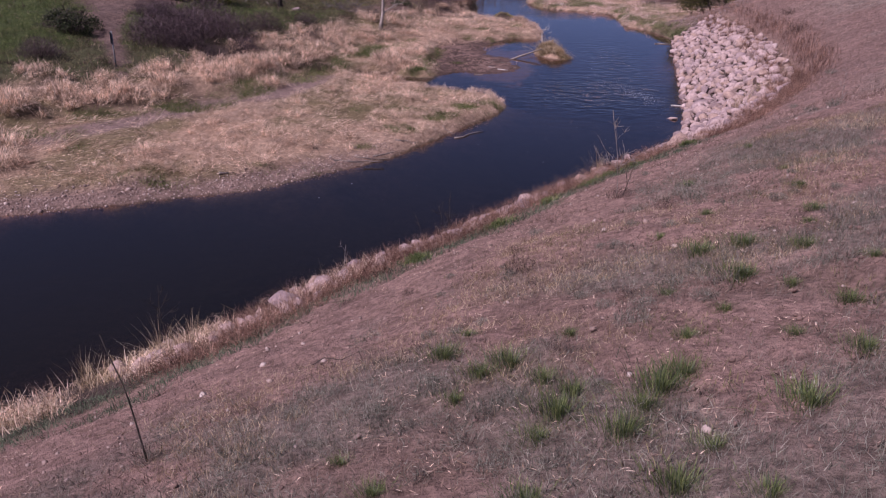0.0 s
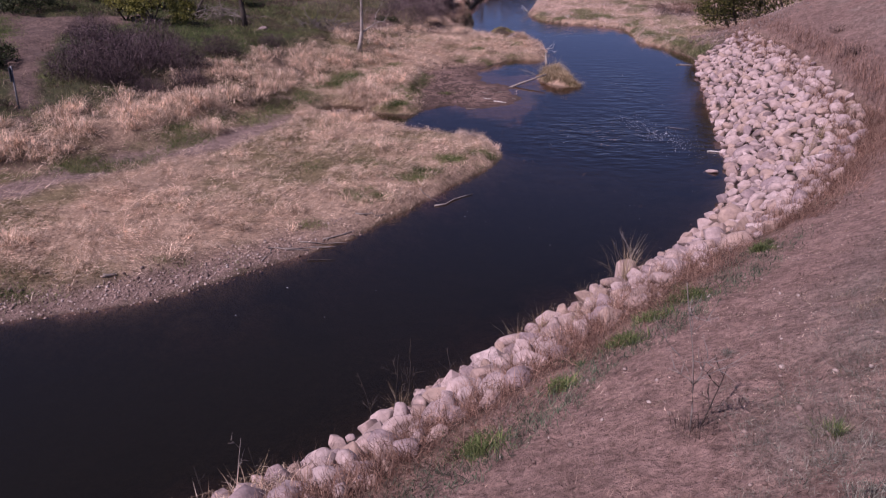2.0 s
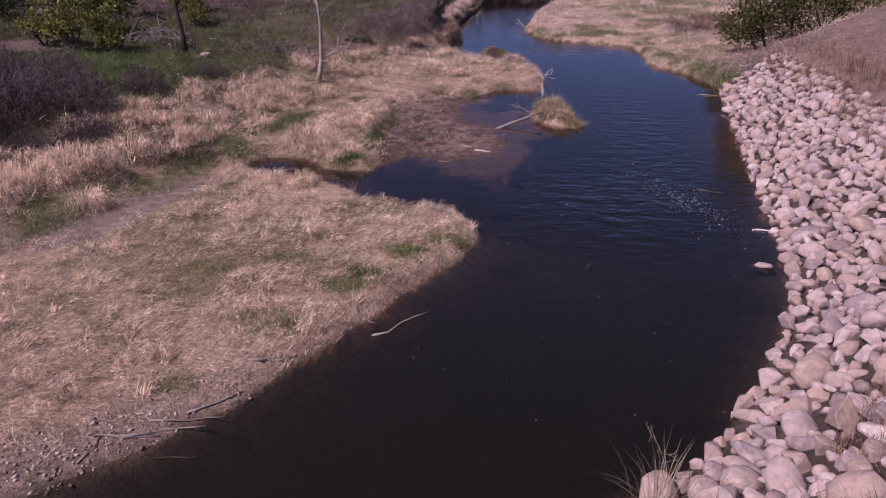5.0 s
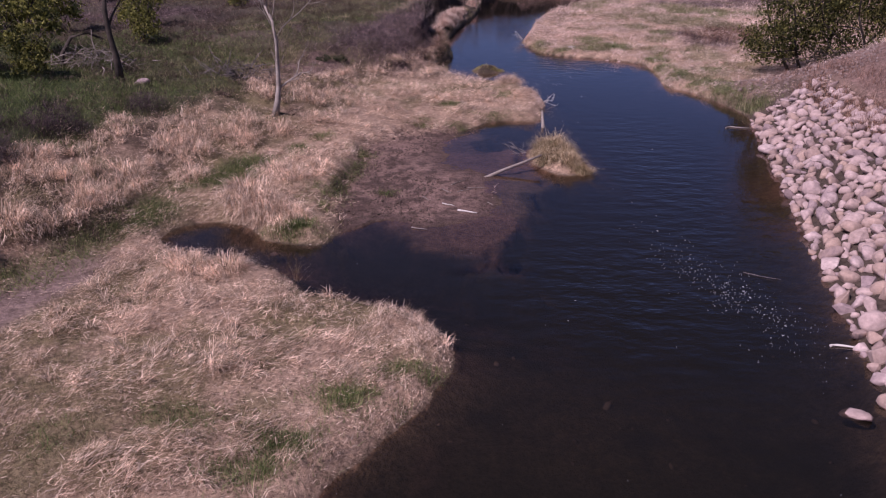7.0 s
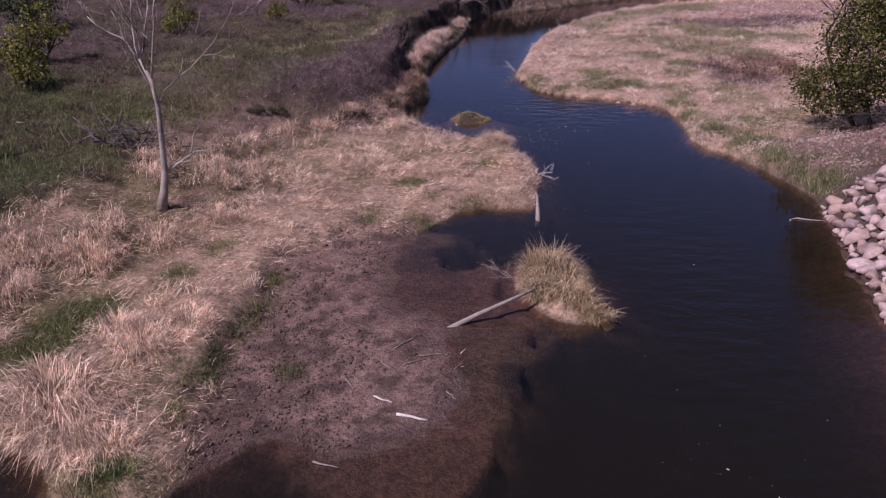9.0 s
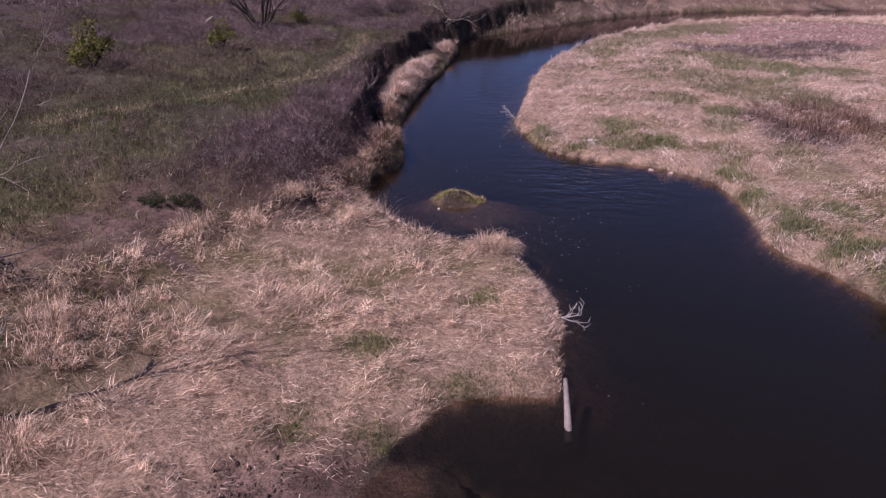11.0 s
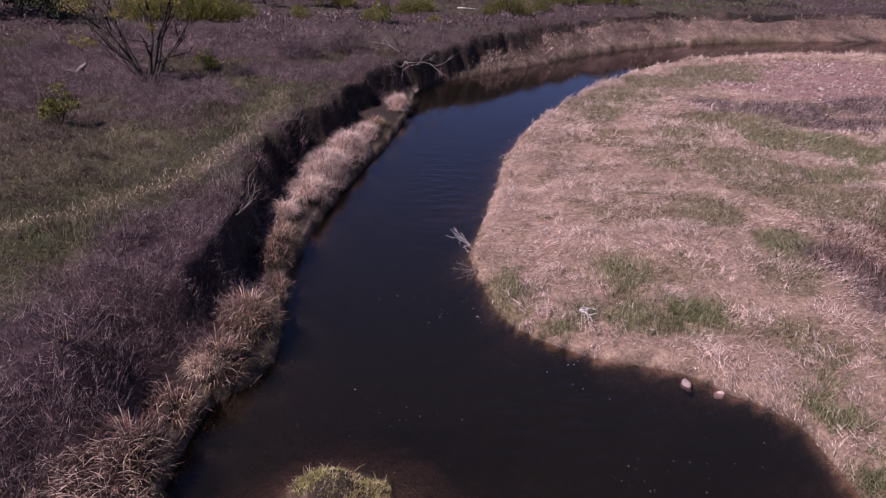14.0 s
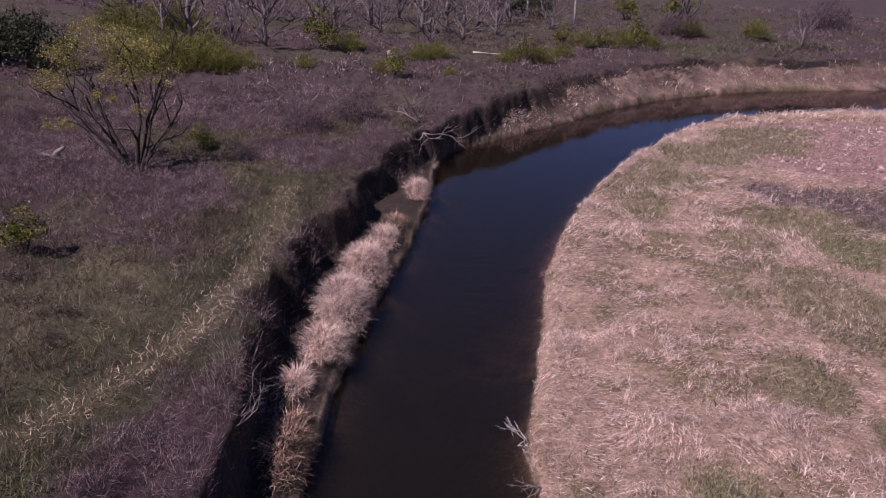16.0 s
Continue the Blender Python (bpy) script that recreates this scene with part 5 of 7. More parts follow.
brush_field("rim_scrub", (10, 60, 99, 132), 3.0, cliff_rim, 26, 0.65, 0.028, BRUSH, "ragged brown scrub along the rim of the far bank")
brush_field("slope_brush", (9, 60, 98, 128), 3.2, lambda x, y: (sample("left", x, y) > 0.5) * sample("far", x, y) * smooth(0.4, 0.9, sample("sd", x, y)) * smooth(0.6, 0.2, sample("terrace", x, y)) * smooth(-0.1, 0.3, fbm(x, y, 0.35, 246)),
            26, 0.55, 0.03, BRUSH, "brown brush on the slope of the far bank")


def lawn_weight(x, y):
    wild = smooth(3.0, 5.0, sample("uphill", x, y)) * smooth(-0.3, 0.2, fbm(x, y, 0.14, 99) + 0.3 * fbm(x, y, 0.8, 101))
    return (sample("left", x, y) > 0.5) * (1 - sample("far", x, y)) * np.maximum(wild * (1 - sample("dirt", x, y)), sample("lawn", x, y))


TERRACE_PATCHES = [(-12.4, 56.4, 2.4, 1.6), (-11.2, 43.3, 1.6, 1.2), (-11.0, 52.4, 1.8, 1.4), (-13.0, 54.6, 1.6, 1.2), (-9.6, 45.0, 1.4, 1.0), (-6.5, 58.5, 1.6, 1.6), (-9.0, 47.5, 1.6, 1.2), (-7.4, 52.8, 1.6, 1.2), (-10.2, 54.6, 1.8, 1.6), (-3.6, 63.6, 0.9, 1.0), (-5.6, 61.4, 1.0, 0.8), (-13.4, 45.5, 2.0, 2.0)]
green_field(TERRACE_PATCHES, 210, 0.2, 0.014, "fresh green grass in patches between the brush")
brush_field("bank_thicket", (-13, -4, 32, 40), 9, lambda x, y: smooth(1.1, 0.7, np.hypot((x + 8.6) / 3.0, (y - 35.4) / 2.0) + 0.25 * fbm(x, y, 0.7, 238)), 46, 0.42, 0.011, BRUSH, "dark twiggy brush in front of the willows")
sprinkled("far_green", (14, 42, 115, 134), 26, lambda x, y: ellipses(x, y, [(22, 119.5, 4.5, 2.2), (29, 122.5, 4.0, 2.0), (35, 125, 4.0, 1.8), (17, 118.5, 2.5, 1.4)]) * (sample("terrace", x, y) > 0.3), 0.4, 0.04, (0.4, 1.3), GREEN, "fresh green grass behind the rim of the far bank", "grass", slim=True)
sprinkled("terrace_turf", (-28, -3, 29, 58), 230, lawn_weight, 0.22, 0.015, (0.4, 1.4), GREEN, "rough green grass on the low terrace", "grass", slim=True)

sprinkled("slope_litter", (-8, 11, 1, 21), 90, lambda x, y: on_hill(x, y) * smooth(-0.3, 0.3, fbm(x, y, 0.8, 250)), 0.06, 0.006, (0.0, 0.25), STRAW, "pale straw litter lying on the bare slope", "litter", -0.005)
sprinkled("slope_specks", (-8, 11, 1, 21), 230, lambda x, y: on_hill(x, y) * smooth(-0.2, 0.4, fbm(x, y, 1.1, 253)), 0.07, 0.009, (0.2, 1.2), BRUSH, "tiny dark dead sprouts on the bare slope", "sprouts", slim=True)
sprinkled("slope_tangle", (-4, 9, 1.5, 15), 900, lambda x, y: on_hill(x, y) * smooth(0.0, 0.4, fbm(x, y, 0.7, 256) + 0.4 * fbm(x, y, 2.2, 258)) * smooth(1.6, 3.4, hill_dist(x, y)), 0.10, 0.005, (0.2, 1.4), REED, "bleached grass stalks between the sage", "dry grass", slim=True)
sprinkled("slope_green", (-4, 9, 1.5, 16), 480, lambda x, y: on_hill(x, y) * smooth(0.25, 0.5, fbm(x, y, 0.9, 260) + 0.4 * fbm(x, y, 2.4, 262)) * smooth(2.0, 4.0, hill_dist(x, y)), 0.07, 0.006, (0.5, 1.4), OLIVE, "thin olive sprouts on the slope", "sprouts")


# ---------------------------------------------------------------- riprap and stones
def rock_mesh(name, seed, rounds=2):
    r = random.Random(seed)
    bm = bmesh.new()
    bmesh.ops.create_icosphere(bm, subdivisions=rounds, radius=1)
    off = Vector((r.uniform(-50, 50), r.uniform(-50, 50), r.uniform(-50, 50)))
    cuts = []
    for _ in range(8):
        d = Vector((r.gauss(0, 1), r.gauss(0, 1), r.gauss(0, 1))).normalized()
        cuts.append((d, r.uniform(0.55, 0.82)))
    for v in bm.verts:
        p = v.co * (1 + 0.34 * noise.noise(v.co * 1.1 + off) + 0.10 * noise.noise(v.co * 3.0 + off))
        for d, far in cuts:
            over = p.dot(d) - far
            if over > 0:
                p = p - d * over * 0.85
        v.co = p
    for f in bm.faces:
        f.smooth = True
    me = bpy.data.meshes.new(name)
    bm.to_mesh(me)
    bm.free()
    return me


def block_mesh(name, seed):
    """A blocky, worn stone: the hull of a few corners, with its edges taken off."""
    r = random.Random(seed)
    bm = bmesh.new()
    for _ in range(13):
        d = Vector((r.gauss(0, 1), r.gauss(0, 1), r.gauss(0, 1))).normalized()
        bm.verts.new(d * r.uniform(0.85, 1.12))
    hull = bmesh.ops.convex_hull(bm, input=bm.verts[:])
    bmesh.ops.delete(bm, geom=[g for g in hull["geom_interior"] if isinstance(g, bmesh.types.BMVert)], context="VERTS")
    bmesh.ops.dissolve_limit(bm, angle_limit=0.25, verts=bm.verts[:], edges=bm.edges[:])
    bmesh.ops.bevel(bm, geom=bm.edges[:], offset=0.09, segments=1, affect="EDGES", clamp_overlap=True)
    bmesh.ops.triangulate(bm, faces=bm.faces[:])
    for f in bm.faces:
        f.smooth = False
    me = bpy.data.meshes.new(name)
    bm.to_mesh(me)
    bm.free()
    return me


def mesh_arrays(me):
    v = np.empty(len(me.vertices) * 3, np.float32)
    me.vertices.foreach_get("co", v)
    f = np.array([p.vertices[:] for p in me.polygons])
    return v.reshape(-1, 3), f


rocks = [rock_mesh("rock", s) for s in range(4)] + [block_mesh("rock", 200 + s) for s in range(8)]
for me in rocks:
    me.materials.append(ROCK)
rock_shapes = [mesh_arrays(me) for me in rocks]
small_shapes = [mesh_arrays(rock_mesh("pebble", 40 + s, 1)) for s in range(5)]


def rock_pose(r, x, y, z, size, flat=0.72):
    m = Matrix.LocRotScale((x, y, z), Euler((r.uniform(-0.8, 0.8), r.uniform(-0.8, 0.8), r.uniform(0, 6.28))), None)
    return m @ Matrix.Diagonal((size * r.uniform(0.9, 1.4), size * r.uniform(0.65, 1.0), size * flat * r.uniform(0.8, 1.2), 1))


def heap(spots, shapes, r, flat=0.72):
    """Stones joined into one mesh."""
    vs, fs, n = [], [], 0
    for x, y, z, size in spots:
        v, f = shapes[r.randrange(len(shapes))]
        m = np.array(rock_pose(r, x, y, z, size, flat))
        vs.append(v @ m[:3, :3].T + m[:3, 3])
        fs.append(f + n)
        n += len(v)
    return np.vstack(vs), np.vstack(fs)


def riprap_spots(r):
    """Stones packed from the water's edge to the foot of the slope, big ones first."""
    spots, cells = [], {}
    cand = []
    for size, n in ((0.295, 2200), (0.245, 10000), (0.185, 36000), (0.12, 60000)):
        for _ in range(n):
            cand.append((r.uniform(-5, 16), r.uniform(9.5, 50.5), size * r.uniform(0.82, 1.2)))
    xs, ys = np.array([c[0] for c in cand]), np.array([c[1] for c in cand])
    sdv, lf = sample("sd", xs, ys), sample("left", xs, ys)
    hs, w = sample("h", xs, ys), riprap_width(ys)
    for (x, y, size), d, l, h, wi in zip(cand, sdv, lf, hs, w):
        top = wi - 0.15 - (0.5 if y < 27 else 0.0) * r.random()
        if (size > 0.27 and y > 23 and r.random() < 0.85) or l > 0.4 or d < 0.6 * size - 0.1 or d > top or y - 0.25 * x > 45.0 or (x < -2.4 and r.random() < 0.93) or (x < 1.5 and r.random() < 0.3):
            continue
        key, near = (int(x), int(y)), False
        for i in (-1, 0, 1):
            for j in (-1, 0, 1):
                for ox, oy, osz in cells.get((key[0] + i, key[1] + j), ()):
                    if (ox - x) ** 2 + (oy - y) ** 2 < (0.68 * (osz + size)) ** 2:
                        near = True
        if near:
            continue
        cells.setdefault(key, []).append((x, y, size))
        spots.append((x, y, (max(h, -0.12) if d > -0.12 else max(h, -0.3)) + size * 0.22, size))
    return spots


r_rock = random.Random(5)
spots = riprap_spots(r_rock)
spots.sort(key=lambda s: -s[3] * (2.0 if 15 < s[1] < 36 else 1.0))
riprap = empty("riprap", pose(5, 22, 0), "revetment of pale pinkish rounded boulders on the river bank", "rock revetment")
for x, y, z, size in spots[:300]:
    ob = new("rock", rocks[r_rock.randrange(12)])
    ob.parent = riprap
    ob.matrix_basis = rock_pose(r_rock, x - 5, y - 22, z, size)
rest = part("rubble", mesh_from("rubble", *heap([(x - 5, y - 22, z, s) for x, y, z, s in spots[300:]], rock_shapes, r_rock), True), ROCK, riprap)
tagged(rest, kind="stuff")


def stones(name, n, box, weight, size, label, material=PEBBLE, shapes=small_shapes):
    x, y = spread(n / ((box[1] - box[0]) * (box[3] - box[2])), *box)
    x, y = chosen(x, y, weight(x, y))
    z = sample("h", x, y)
    r = random.Random(n)
    arrays = heap([(a, b, c + 0.01, size * math.exp(r.gauss(0, 0.4))) for a, b, c in zip(x, y, z)], shapes, r)
    me = mesh_from(name, *arrays, True)
    me.materials.append(material)
    return tagged(new(name, me), label, "stones", kind="stuff")


stones("shore_pebbles", 15000, (-13, 1, 16.5, 26), lambda x, y: sample("gravel", x, y) * (sample("sd", x, y) > -0.05) * (sample("sd", x, y) < 1.4), 0.023, "grey-brown pebbles strewn along the shore")
stones("bank_rubble", 1500, (12.5, 19, 47.5, 54.5), lambda x, y: (sample("left", x, y) < 0.5) * smooth(0.6, 1.2, sample("sd", x, y)) * smooth(6, 4, sample("sd", x, y)), 0.055, "brown rubble at the end of the riprap",
       solid_material("brown_rubble", [(0.2, (0.16, 0.115, 0.10)), (0.8, (0.34, 0.255, 0.225))], 4, 0.95, 0.01, 0.5))
stones("red_gravel", 2600, (17, 38, 84, 102), lambda x, y: smooth(1.1, 0.8, np.hypot((x - 27) / 9.5, (y - 93.5) / 8)), 0.07, "reddish gravel on a bare patch of the meadow")
stones("slope_pebbles", 700, (-6, 10, 2, 20), lambda x, y: on_hill(x, y), 0.022, "small pale pebbles on the slope")
stones("slope_clods", 2200, (-5, 9, 1.5, 14), lambda x, y: on_hill(x, y) * smooth(-0.2, 0.4, fbm(x, y, 0.6, 222)), 0.016, "small clods of reddish soil on the slope",
       solid_material("soil_clod", [(0.2, (0.13, 0.085, 0.07)), (0.8, (0.30, 0.20, 0.165))], 5, 0.95, 0.01))
stones("mud_clods", 5200, (-1.4, 3.4, 36.2, 46), lambda x, y: sample("mud", x, y) * smooth(-0.25, 0.3, fbm(x, y, 0.7, 220)) * (0.25 + 0.75 * smooth(1.9, 0.9, x)) * (sample("sd", x, y) > 0.05), 0.021, "dark clods on the trampled mud",
       solid_material("mud_clod", [(0.2, (0.07, 0.05, 0.04)), (0.8, (0.15, 0.105, 0.085))], 5, 0.9, 0.01))
stones("bed_stones", 420, (-1, 11, 24, 66), lambda x, y: np.where((y > 34) & (y < 50), 0.0, 1.0) * smooth(-0.15, -0.35, sample("sd", x, y)) * smooth(-0.75, -0.55, sample("h", x, y)), 0.045, "brown stones on the shallow river bed",
       solid_material("bed_stone", [(0.2, (0.08, 0.06, 0.05)), (0.8, (0.24, 0.175, 0.14))], 4, 0.9, 0.01, 0.5))


def boulder(x, y, size, label, seed, material=ROCK, flat=0.6, sink=0.3):
    me = rock_mesh("boulder", seed)
    me.materials.append(material)
    ob = new("boulder", me)
    ob.matrix_world = rock_pose(random.Random(seed), x, y, max(ground_at(x, y), -0.1) + size * flat * (1 - sink), size, flat)
    return tagged(ob, label, "boulder", "loose boulders")


boulder(9.41, 61.5, 0.2, "flat pale stone at the water's edge", 61, ROCK, 0.4)
boulder(9.95, 61.2, 0.12, "small pale stone at the water's edge", 62, ROCK, 0.5)
boulder(-9.4, 46.9, 0.42, "pale boulder at the foot of a tree", 63, ROCK, 0.4)
boulder(-2.0, 35.2, 0.11, "small pale stone at the inlet's edge", 64, ROCK, 0.5)
boulder(8.3, 29.35, 0.24, "flat stone breaking the water", 65, ROCK, 0.4)
boulder(2.6, 57.25, 0.06, "small white stone beside the grassy islet", 66, BLEACHED, 0.8)


# ---------------------------------------------------------------- wood
def tube(bm, pts, radii, sides=6):
    rings = []
    for i, p in enumerate(pts):
        d = (pts[min(i + 1, len(pts) - 1)] - pts[max(i - 1, 0)]).normalized()
        a = d.orthogonal().normalized()
        b = d.cross(a)
        rings.append([bm.verts.new(p + (a * math.cos(k * 2 * math.pi / sides) + b * math.sin(k * 2 * math.pi / sides)) * radii[i]) for k in range(sides)])
    for r0, r1 in zip(rings[:-1], rings[1:]):
        best = min(range(sides), key=lambda s: (r0[0].co - r1[s].co).length)
        for k in range(sides):
            f = bm.faces.new((r0[k], r0[(k + 1) % sides], r1[(k + 1 + best) % sides], r1[(k + best) % sides]))
            f.smooth = True
    bm.faces.new(rings[0][::-1])
    bm.faces.new(rings[-1])


def wander(r, start, way, length, steps, bend, rise=0.0):
    pts, p, d = [start.copy()], start.copy(), way.normalized()
    for _ in range(steps):
        d = (d + Vector((r.gauss(0, bend), r.gauss(0, bend), r.gauss(0, bend) + rise))).normalized()
        p = p + d * (length / steps)
        pts.append(p.copy())
    return pts


def limb(bm, r, start, way, length, radius, depth, ends, split=3, rise=0.06, wide=0.6):
    """A limb and, from it, ever finer twigs. ends gathers their tips."""
    steps = 5 if depth > 1 else 3
    pts = wander(r, start, way, length, steps, 0.16, rise)
    tip = radius * (0.45 if depth else 0.25)
    tube(bm, pts, [radius + (tip - radius) * i / steps for i in range(steps + 1)], 6 if radius > 0.04 else 4 if radius > 0.012 else 3)
    if depth == 0:
        ends.append(pts[-1])
        ends.append(pts[len(pts) // 2])
        return
    for k in range(split):
        i = min(steps, 1 + round((k + 1) / split * (steps - 1)))
        d = (pts[i] - pts[i - 1]).normalized()
        out = (d + Vector((r.gauss(0, wide), r.gauss(0, wide), r.gauss(0.15, 0.4)))).normalized()
        limb(bm, r, pts[i], out, length * r.uniform(0.45, 0.68), max(radius * 0.52, 0.006), depth - 1, ends, split, rise, wide)


def straight(points):
    return [Vector(p) for p in points]


def bare_tree(name, m, trunk, trunk_radii, limbs, bark, label, seed, group="", depth=2, split=3):
    """trunk: its line in the tree's own space; limbs: (start, way, length, radius)."""
    r = random.Random(seed)
    t = empty(name, m, label, "tree", group)
    bm = bmesh.new()
    tube(bm, straight(trunk), trunk_radii, 8)
    part("trunk", bm, bark, t)
    for start, way, length, radius in limbs:
        bm = bmesh.new()
        limb(bm, r, Vector(start), Vector(way), length, radius, depth, [], split, 0.1, 0.42)
        part("branch", bm, bark, t)
    return t


dead_tree = bare_tree("dead_tree", pose(-4.32, 45.5, ground_at(-4.32, 45.5) - 0.05), [(0, 0, 0), (0.1, 0.05, 0.5), (0.16, 0.1, 0.95), (0.17, 0.15, 1.7), (0.17, 0.2, 2.5), (0.07, 0.25, 3.1), (-0.15, 0.3, 3.6)],
                      [0.14, 0.10, 0.085, 0.072, 0.062, 0.052, 0.042],
                      [((0.16, 0.1, 0.9), (0.8, 0.2, 0.75), 0.95, 0.05), ((0.17, 0.15, 1.75), (-0.7, 0.0, 0.4), 0.3, 0.014), ((0.17, 0.15, 1.6), (0.7, 0.1, 0.25), 0.3, 0.012), ((-0.13, 0.3, 3.55), (-1.0, 0.1, 0.75), 1.6, 0.03), ((-0.14, 0.3, 3.55), (0.15, 0.1, 1), 2.0, 0.034),
                       ((0.07, 0.25, 3.1), (0.35, 0.2, 1), 2.1, 0.03), ((0.16, 0.2, 2.55), (0.3, 0.2, 1), 2.0, 0.025), ((-0.02, 0.28, 3.3), (0.2, -0.2, 1), 1.9, 0.026), ((0.1, 0.22, 2.9), (-0.6, 0.2, 1), 1.2, 0.018), ((-0.15, 0.3, 3.5), (-0.35, 0.3, 1), 1.8, 0.026)],
                      BARK_PALE, "leafless grey dead tree with a crooked trunk", 3, depth=3)

bare_tree("dead_tree", pose(-10.2, 47.1, ground_at(-10.2, 47.1) - 0.05), [(0, 0, 0), (-0.05, 0.05, 0.8), (-0.2, 0.1, 1.6), (-0.25, 0.1, 2.4), (-0.2, 0.15, 3.2)], [0.16, 0.12, 0.10, 0.085, 0.07],
          [((-0.2, 0.1, 1.9), (0.4, 0, 1), 1.6, 0.05), ((-0.2, 0.15, 3.1), (-0.3, 0.2, 1), 1.7, 0.05), ((-0.2, 0.15, 3.1), (0.5, 0.1, 1), 1.5, 0.045)], BARK_DARK,
          "bare tree with a dark patchy trunk", 8)


def leafy(name, m, stems, crowns, bark, leaf, size, per, label, category, seed, group=""):
    """A tree or bush: stems that split into twigs, and a crown of small leaves about the twigs and in loose clumps."""
    r, nr = random.Random(seed), np.random.default_rng(seed)
    t = empty(name, m, label, category, group)
    for start, way, length, radius in stems:
        bm = bmesh.new()
        limb(bm, r, Vector(start), Vector(way), length, radius, 2, [], 3)
        part("stem", bm, bark, t)
    pos = []
    for (cx, cy, cz), (rx, ry, rz), share in crowns:
        n = int(per * share)
        knots = max(5, n // 34)
        k = nr.normal(size=(knots, 3))
        k = k / np.linalg.norm(k, axis=1)[:, None] * (0.45 + 0.6 * nr.random(knots) ** 0.6)[:, None]
        own = k[nr.integers(0, knots, n)] + nr.normal(0, 0.17, (n, 3))
        pos.append(own * (rx, ry, rz) + (cx, cy, cz))
    part("crown", mesh_from("crown", *leaf_arrays(np.vstack(pos), size * nr.uniform(0.6, 1.3, sum(map(len, pos))), nr)), leaf, t)
    return t


leafy("yellow_tree", pose(-7.9, 81.15, ground_at(-7.9, 81.15) - 0.05),
      [((0, 0, 0), (-0.75, 0.1, 1), 2.6, 0.13), ((0.1, 0.1, 0), (-0.1, 0, 1), 3.0, 0.11), ((-0.6, 0.1, 0.9), (-1.0, 0.0, 0.35), 1.9, 0.06), ((0.3, 0.0, 0.2), (0.5, 0.1, 1), 2.6, 0.07), ((0.25, 0, 0), (0.25, 0.1, 1), 2.4, 0.08), ((0.1, -0.1, 0), (-0.9, 0, 0.7), 2.0, 0.06), ((0.3, 0.05, 0), (0.7, -0.1, 0.6), 1.4, 0.05), ((0.15, 0.1, 0), (0.1, 0.2, 1), 3.2, 0.09), ((-0.1, 0.0, 0), (-0.3, 0.0, 1), 2.8, 0.08)],
      [((-2.7, 0.2, 3.2), (0.7, 0.6, 0.4), 0.6), ((-2.0, 0.3, 4.1), (0.8, 0.7, 0.5), 0.9), ((-0.9, 0.5, 4.8), (1.0, 0.9, 0.5), 1.1), ((0.0, 0.2, 3.5), (0.75, 0.7, 0.45), 0.8), ((0.7, 0.2, 4.3), (0.8, 0.7, 0.5), 0.8),
       ((1.4, 0.2, 3.5), (0.5, 0.5, 0.3), 0.3), ((-2.5, -0.1, 1.7), (0.55, 0.5, 0.25), 0.3), ((-0.8, 0.2, 2.8), (0.5, 0.5, 0.3), 0.25), ((0.5, 0.1, 2.5), (0.4, 0.4, 0.4), 0.15)],
      BARK_DARK, LEAF_YELLOW, 0.04, 1700, "dark-stemmed tree with sparse yellow spring leaves", "tree", 21)

leafy("leafy_bush", pose(17.6, 54.6, ground_at(17.6, 54.6) - 0.05) @ Matrix.Scale(1.55, 4), [((dx, dy, 0), (dx, dy, 1.2), 2.2, 0.05) for dx, dy in ((0, 0), (-0.6, -0.2), (0.7, 0.3), (0.4, -0.6), (-0.7, 0.5), (1.3, -0.2))],
      [((-0.9, -0.2, 1.9), (1.0, 1.1, 0.9), 1), ((0.7, 0.2, 2.4), (1.3, 1.2, 1.1), 1.4), ((-1.3, 0.4, 0.9), (0.8, 0.9, 0.55), 0.6), ((2.2, 0.1, 1.7), (1.2, 1.1, 1.1), 1), ((0.3, -0.4, 0.9), (1.1, 0.7, 0.6), 0.5), ((0.2, 0.5, 3.4), (0.9, 0.9, 0.7), 0.6), ((-0.9, 0.1, 2.9), (0.7, 0.8, 0.7), 0.5), ((1.6, 0.4, 3.3), (1.1, 1.0, 0.9), 0.8)],
      BARK_DARK, LEAF_OLIVE, 0.042, 7500, "large dense olive-green bush above the riprap", "bush", 22)

bush = leafy("green_bush", pose(-7.6, 72.7, ground_at(-7.6, 72.7) - 0.05), [((0, 0, 0), (0.3, 0, 1), 0.9, 0.03), ((0, 0, 0), (-0.3, 0.2, 1), 0.8, 0.03), ((0, 0, 0), (0.1, -0.4, 1), 0.8, 0.025)],
             [((0.1, 0, 0.85), (0.5, 0.5, 0.45), 1), ((-0.25, 0.1, 0.5), (0.45, 0.45, 0.35), 0.7)], BARK_DARK, LEAF_SPRING, 0.05, 900, "small yellow-green bush among the brush", "bush", 23, "green bushes")
r_bush = random.Random(9)
for x, y, s in ((-5.4, 109.7, 2.0), (0.3, 99.6, 1.2), (18.0, 118.5, 1.7), (12.1, 117.6, 1.4), (8.5, 108.4, 1.3), (-6.4, 84.6, 0.8), (15.2, 117.6, 1.3), (27.7, 143, 2.4), (21.8, 141, 2.0),
                (-15.5, 50.5, 2.3), (-14.6, 46.4, 1.7), (-13.2, 46.9, 1.4), (-16.2, 47.2, 1.5), (-12.4, 55, 1.6), (-17.5, 57, 2.2), (-14.3, 60, 1.7), (-11.4, 68, 1.4)):
    copy_thing(bush, pose(x, y, ground_at(x, y) - 0.05, 0, 0, r_bush.uniform(0, 360)) @ Matrix.Scale(s, 4))

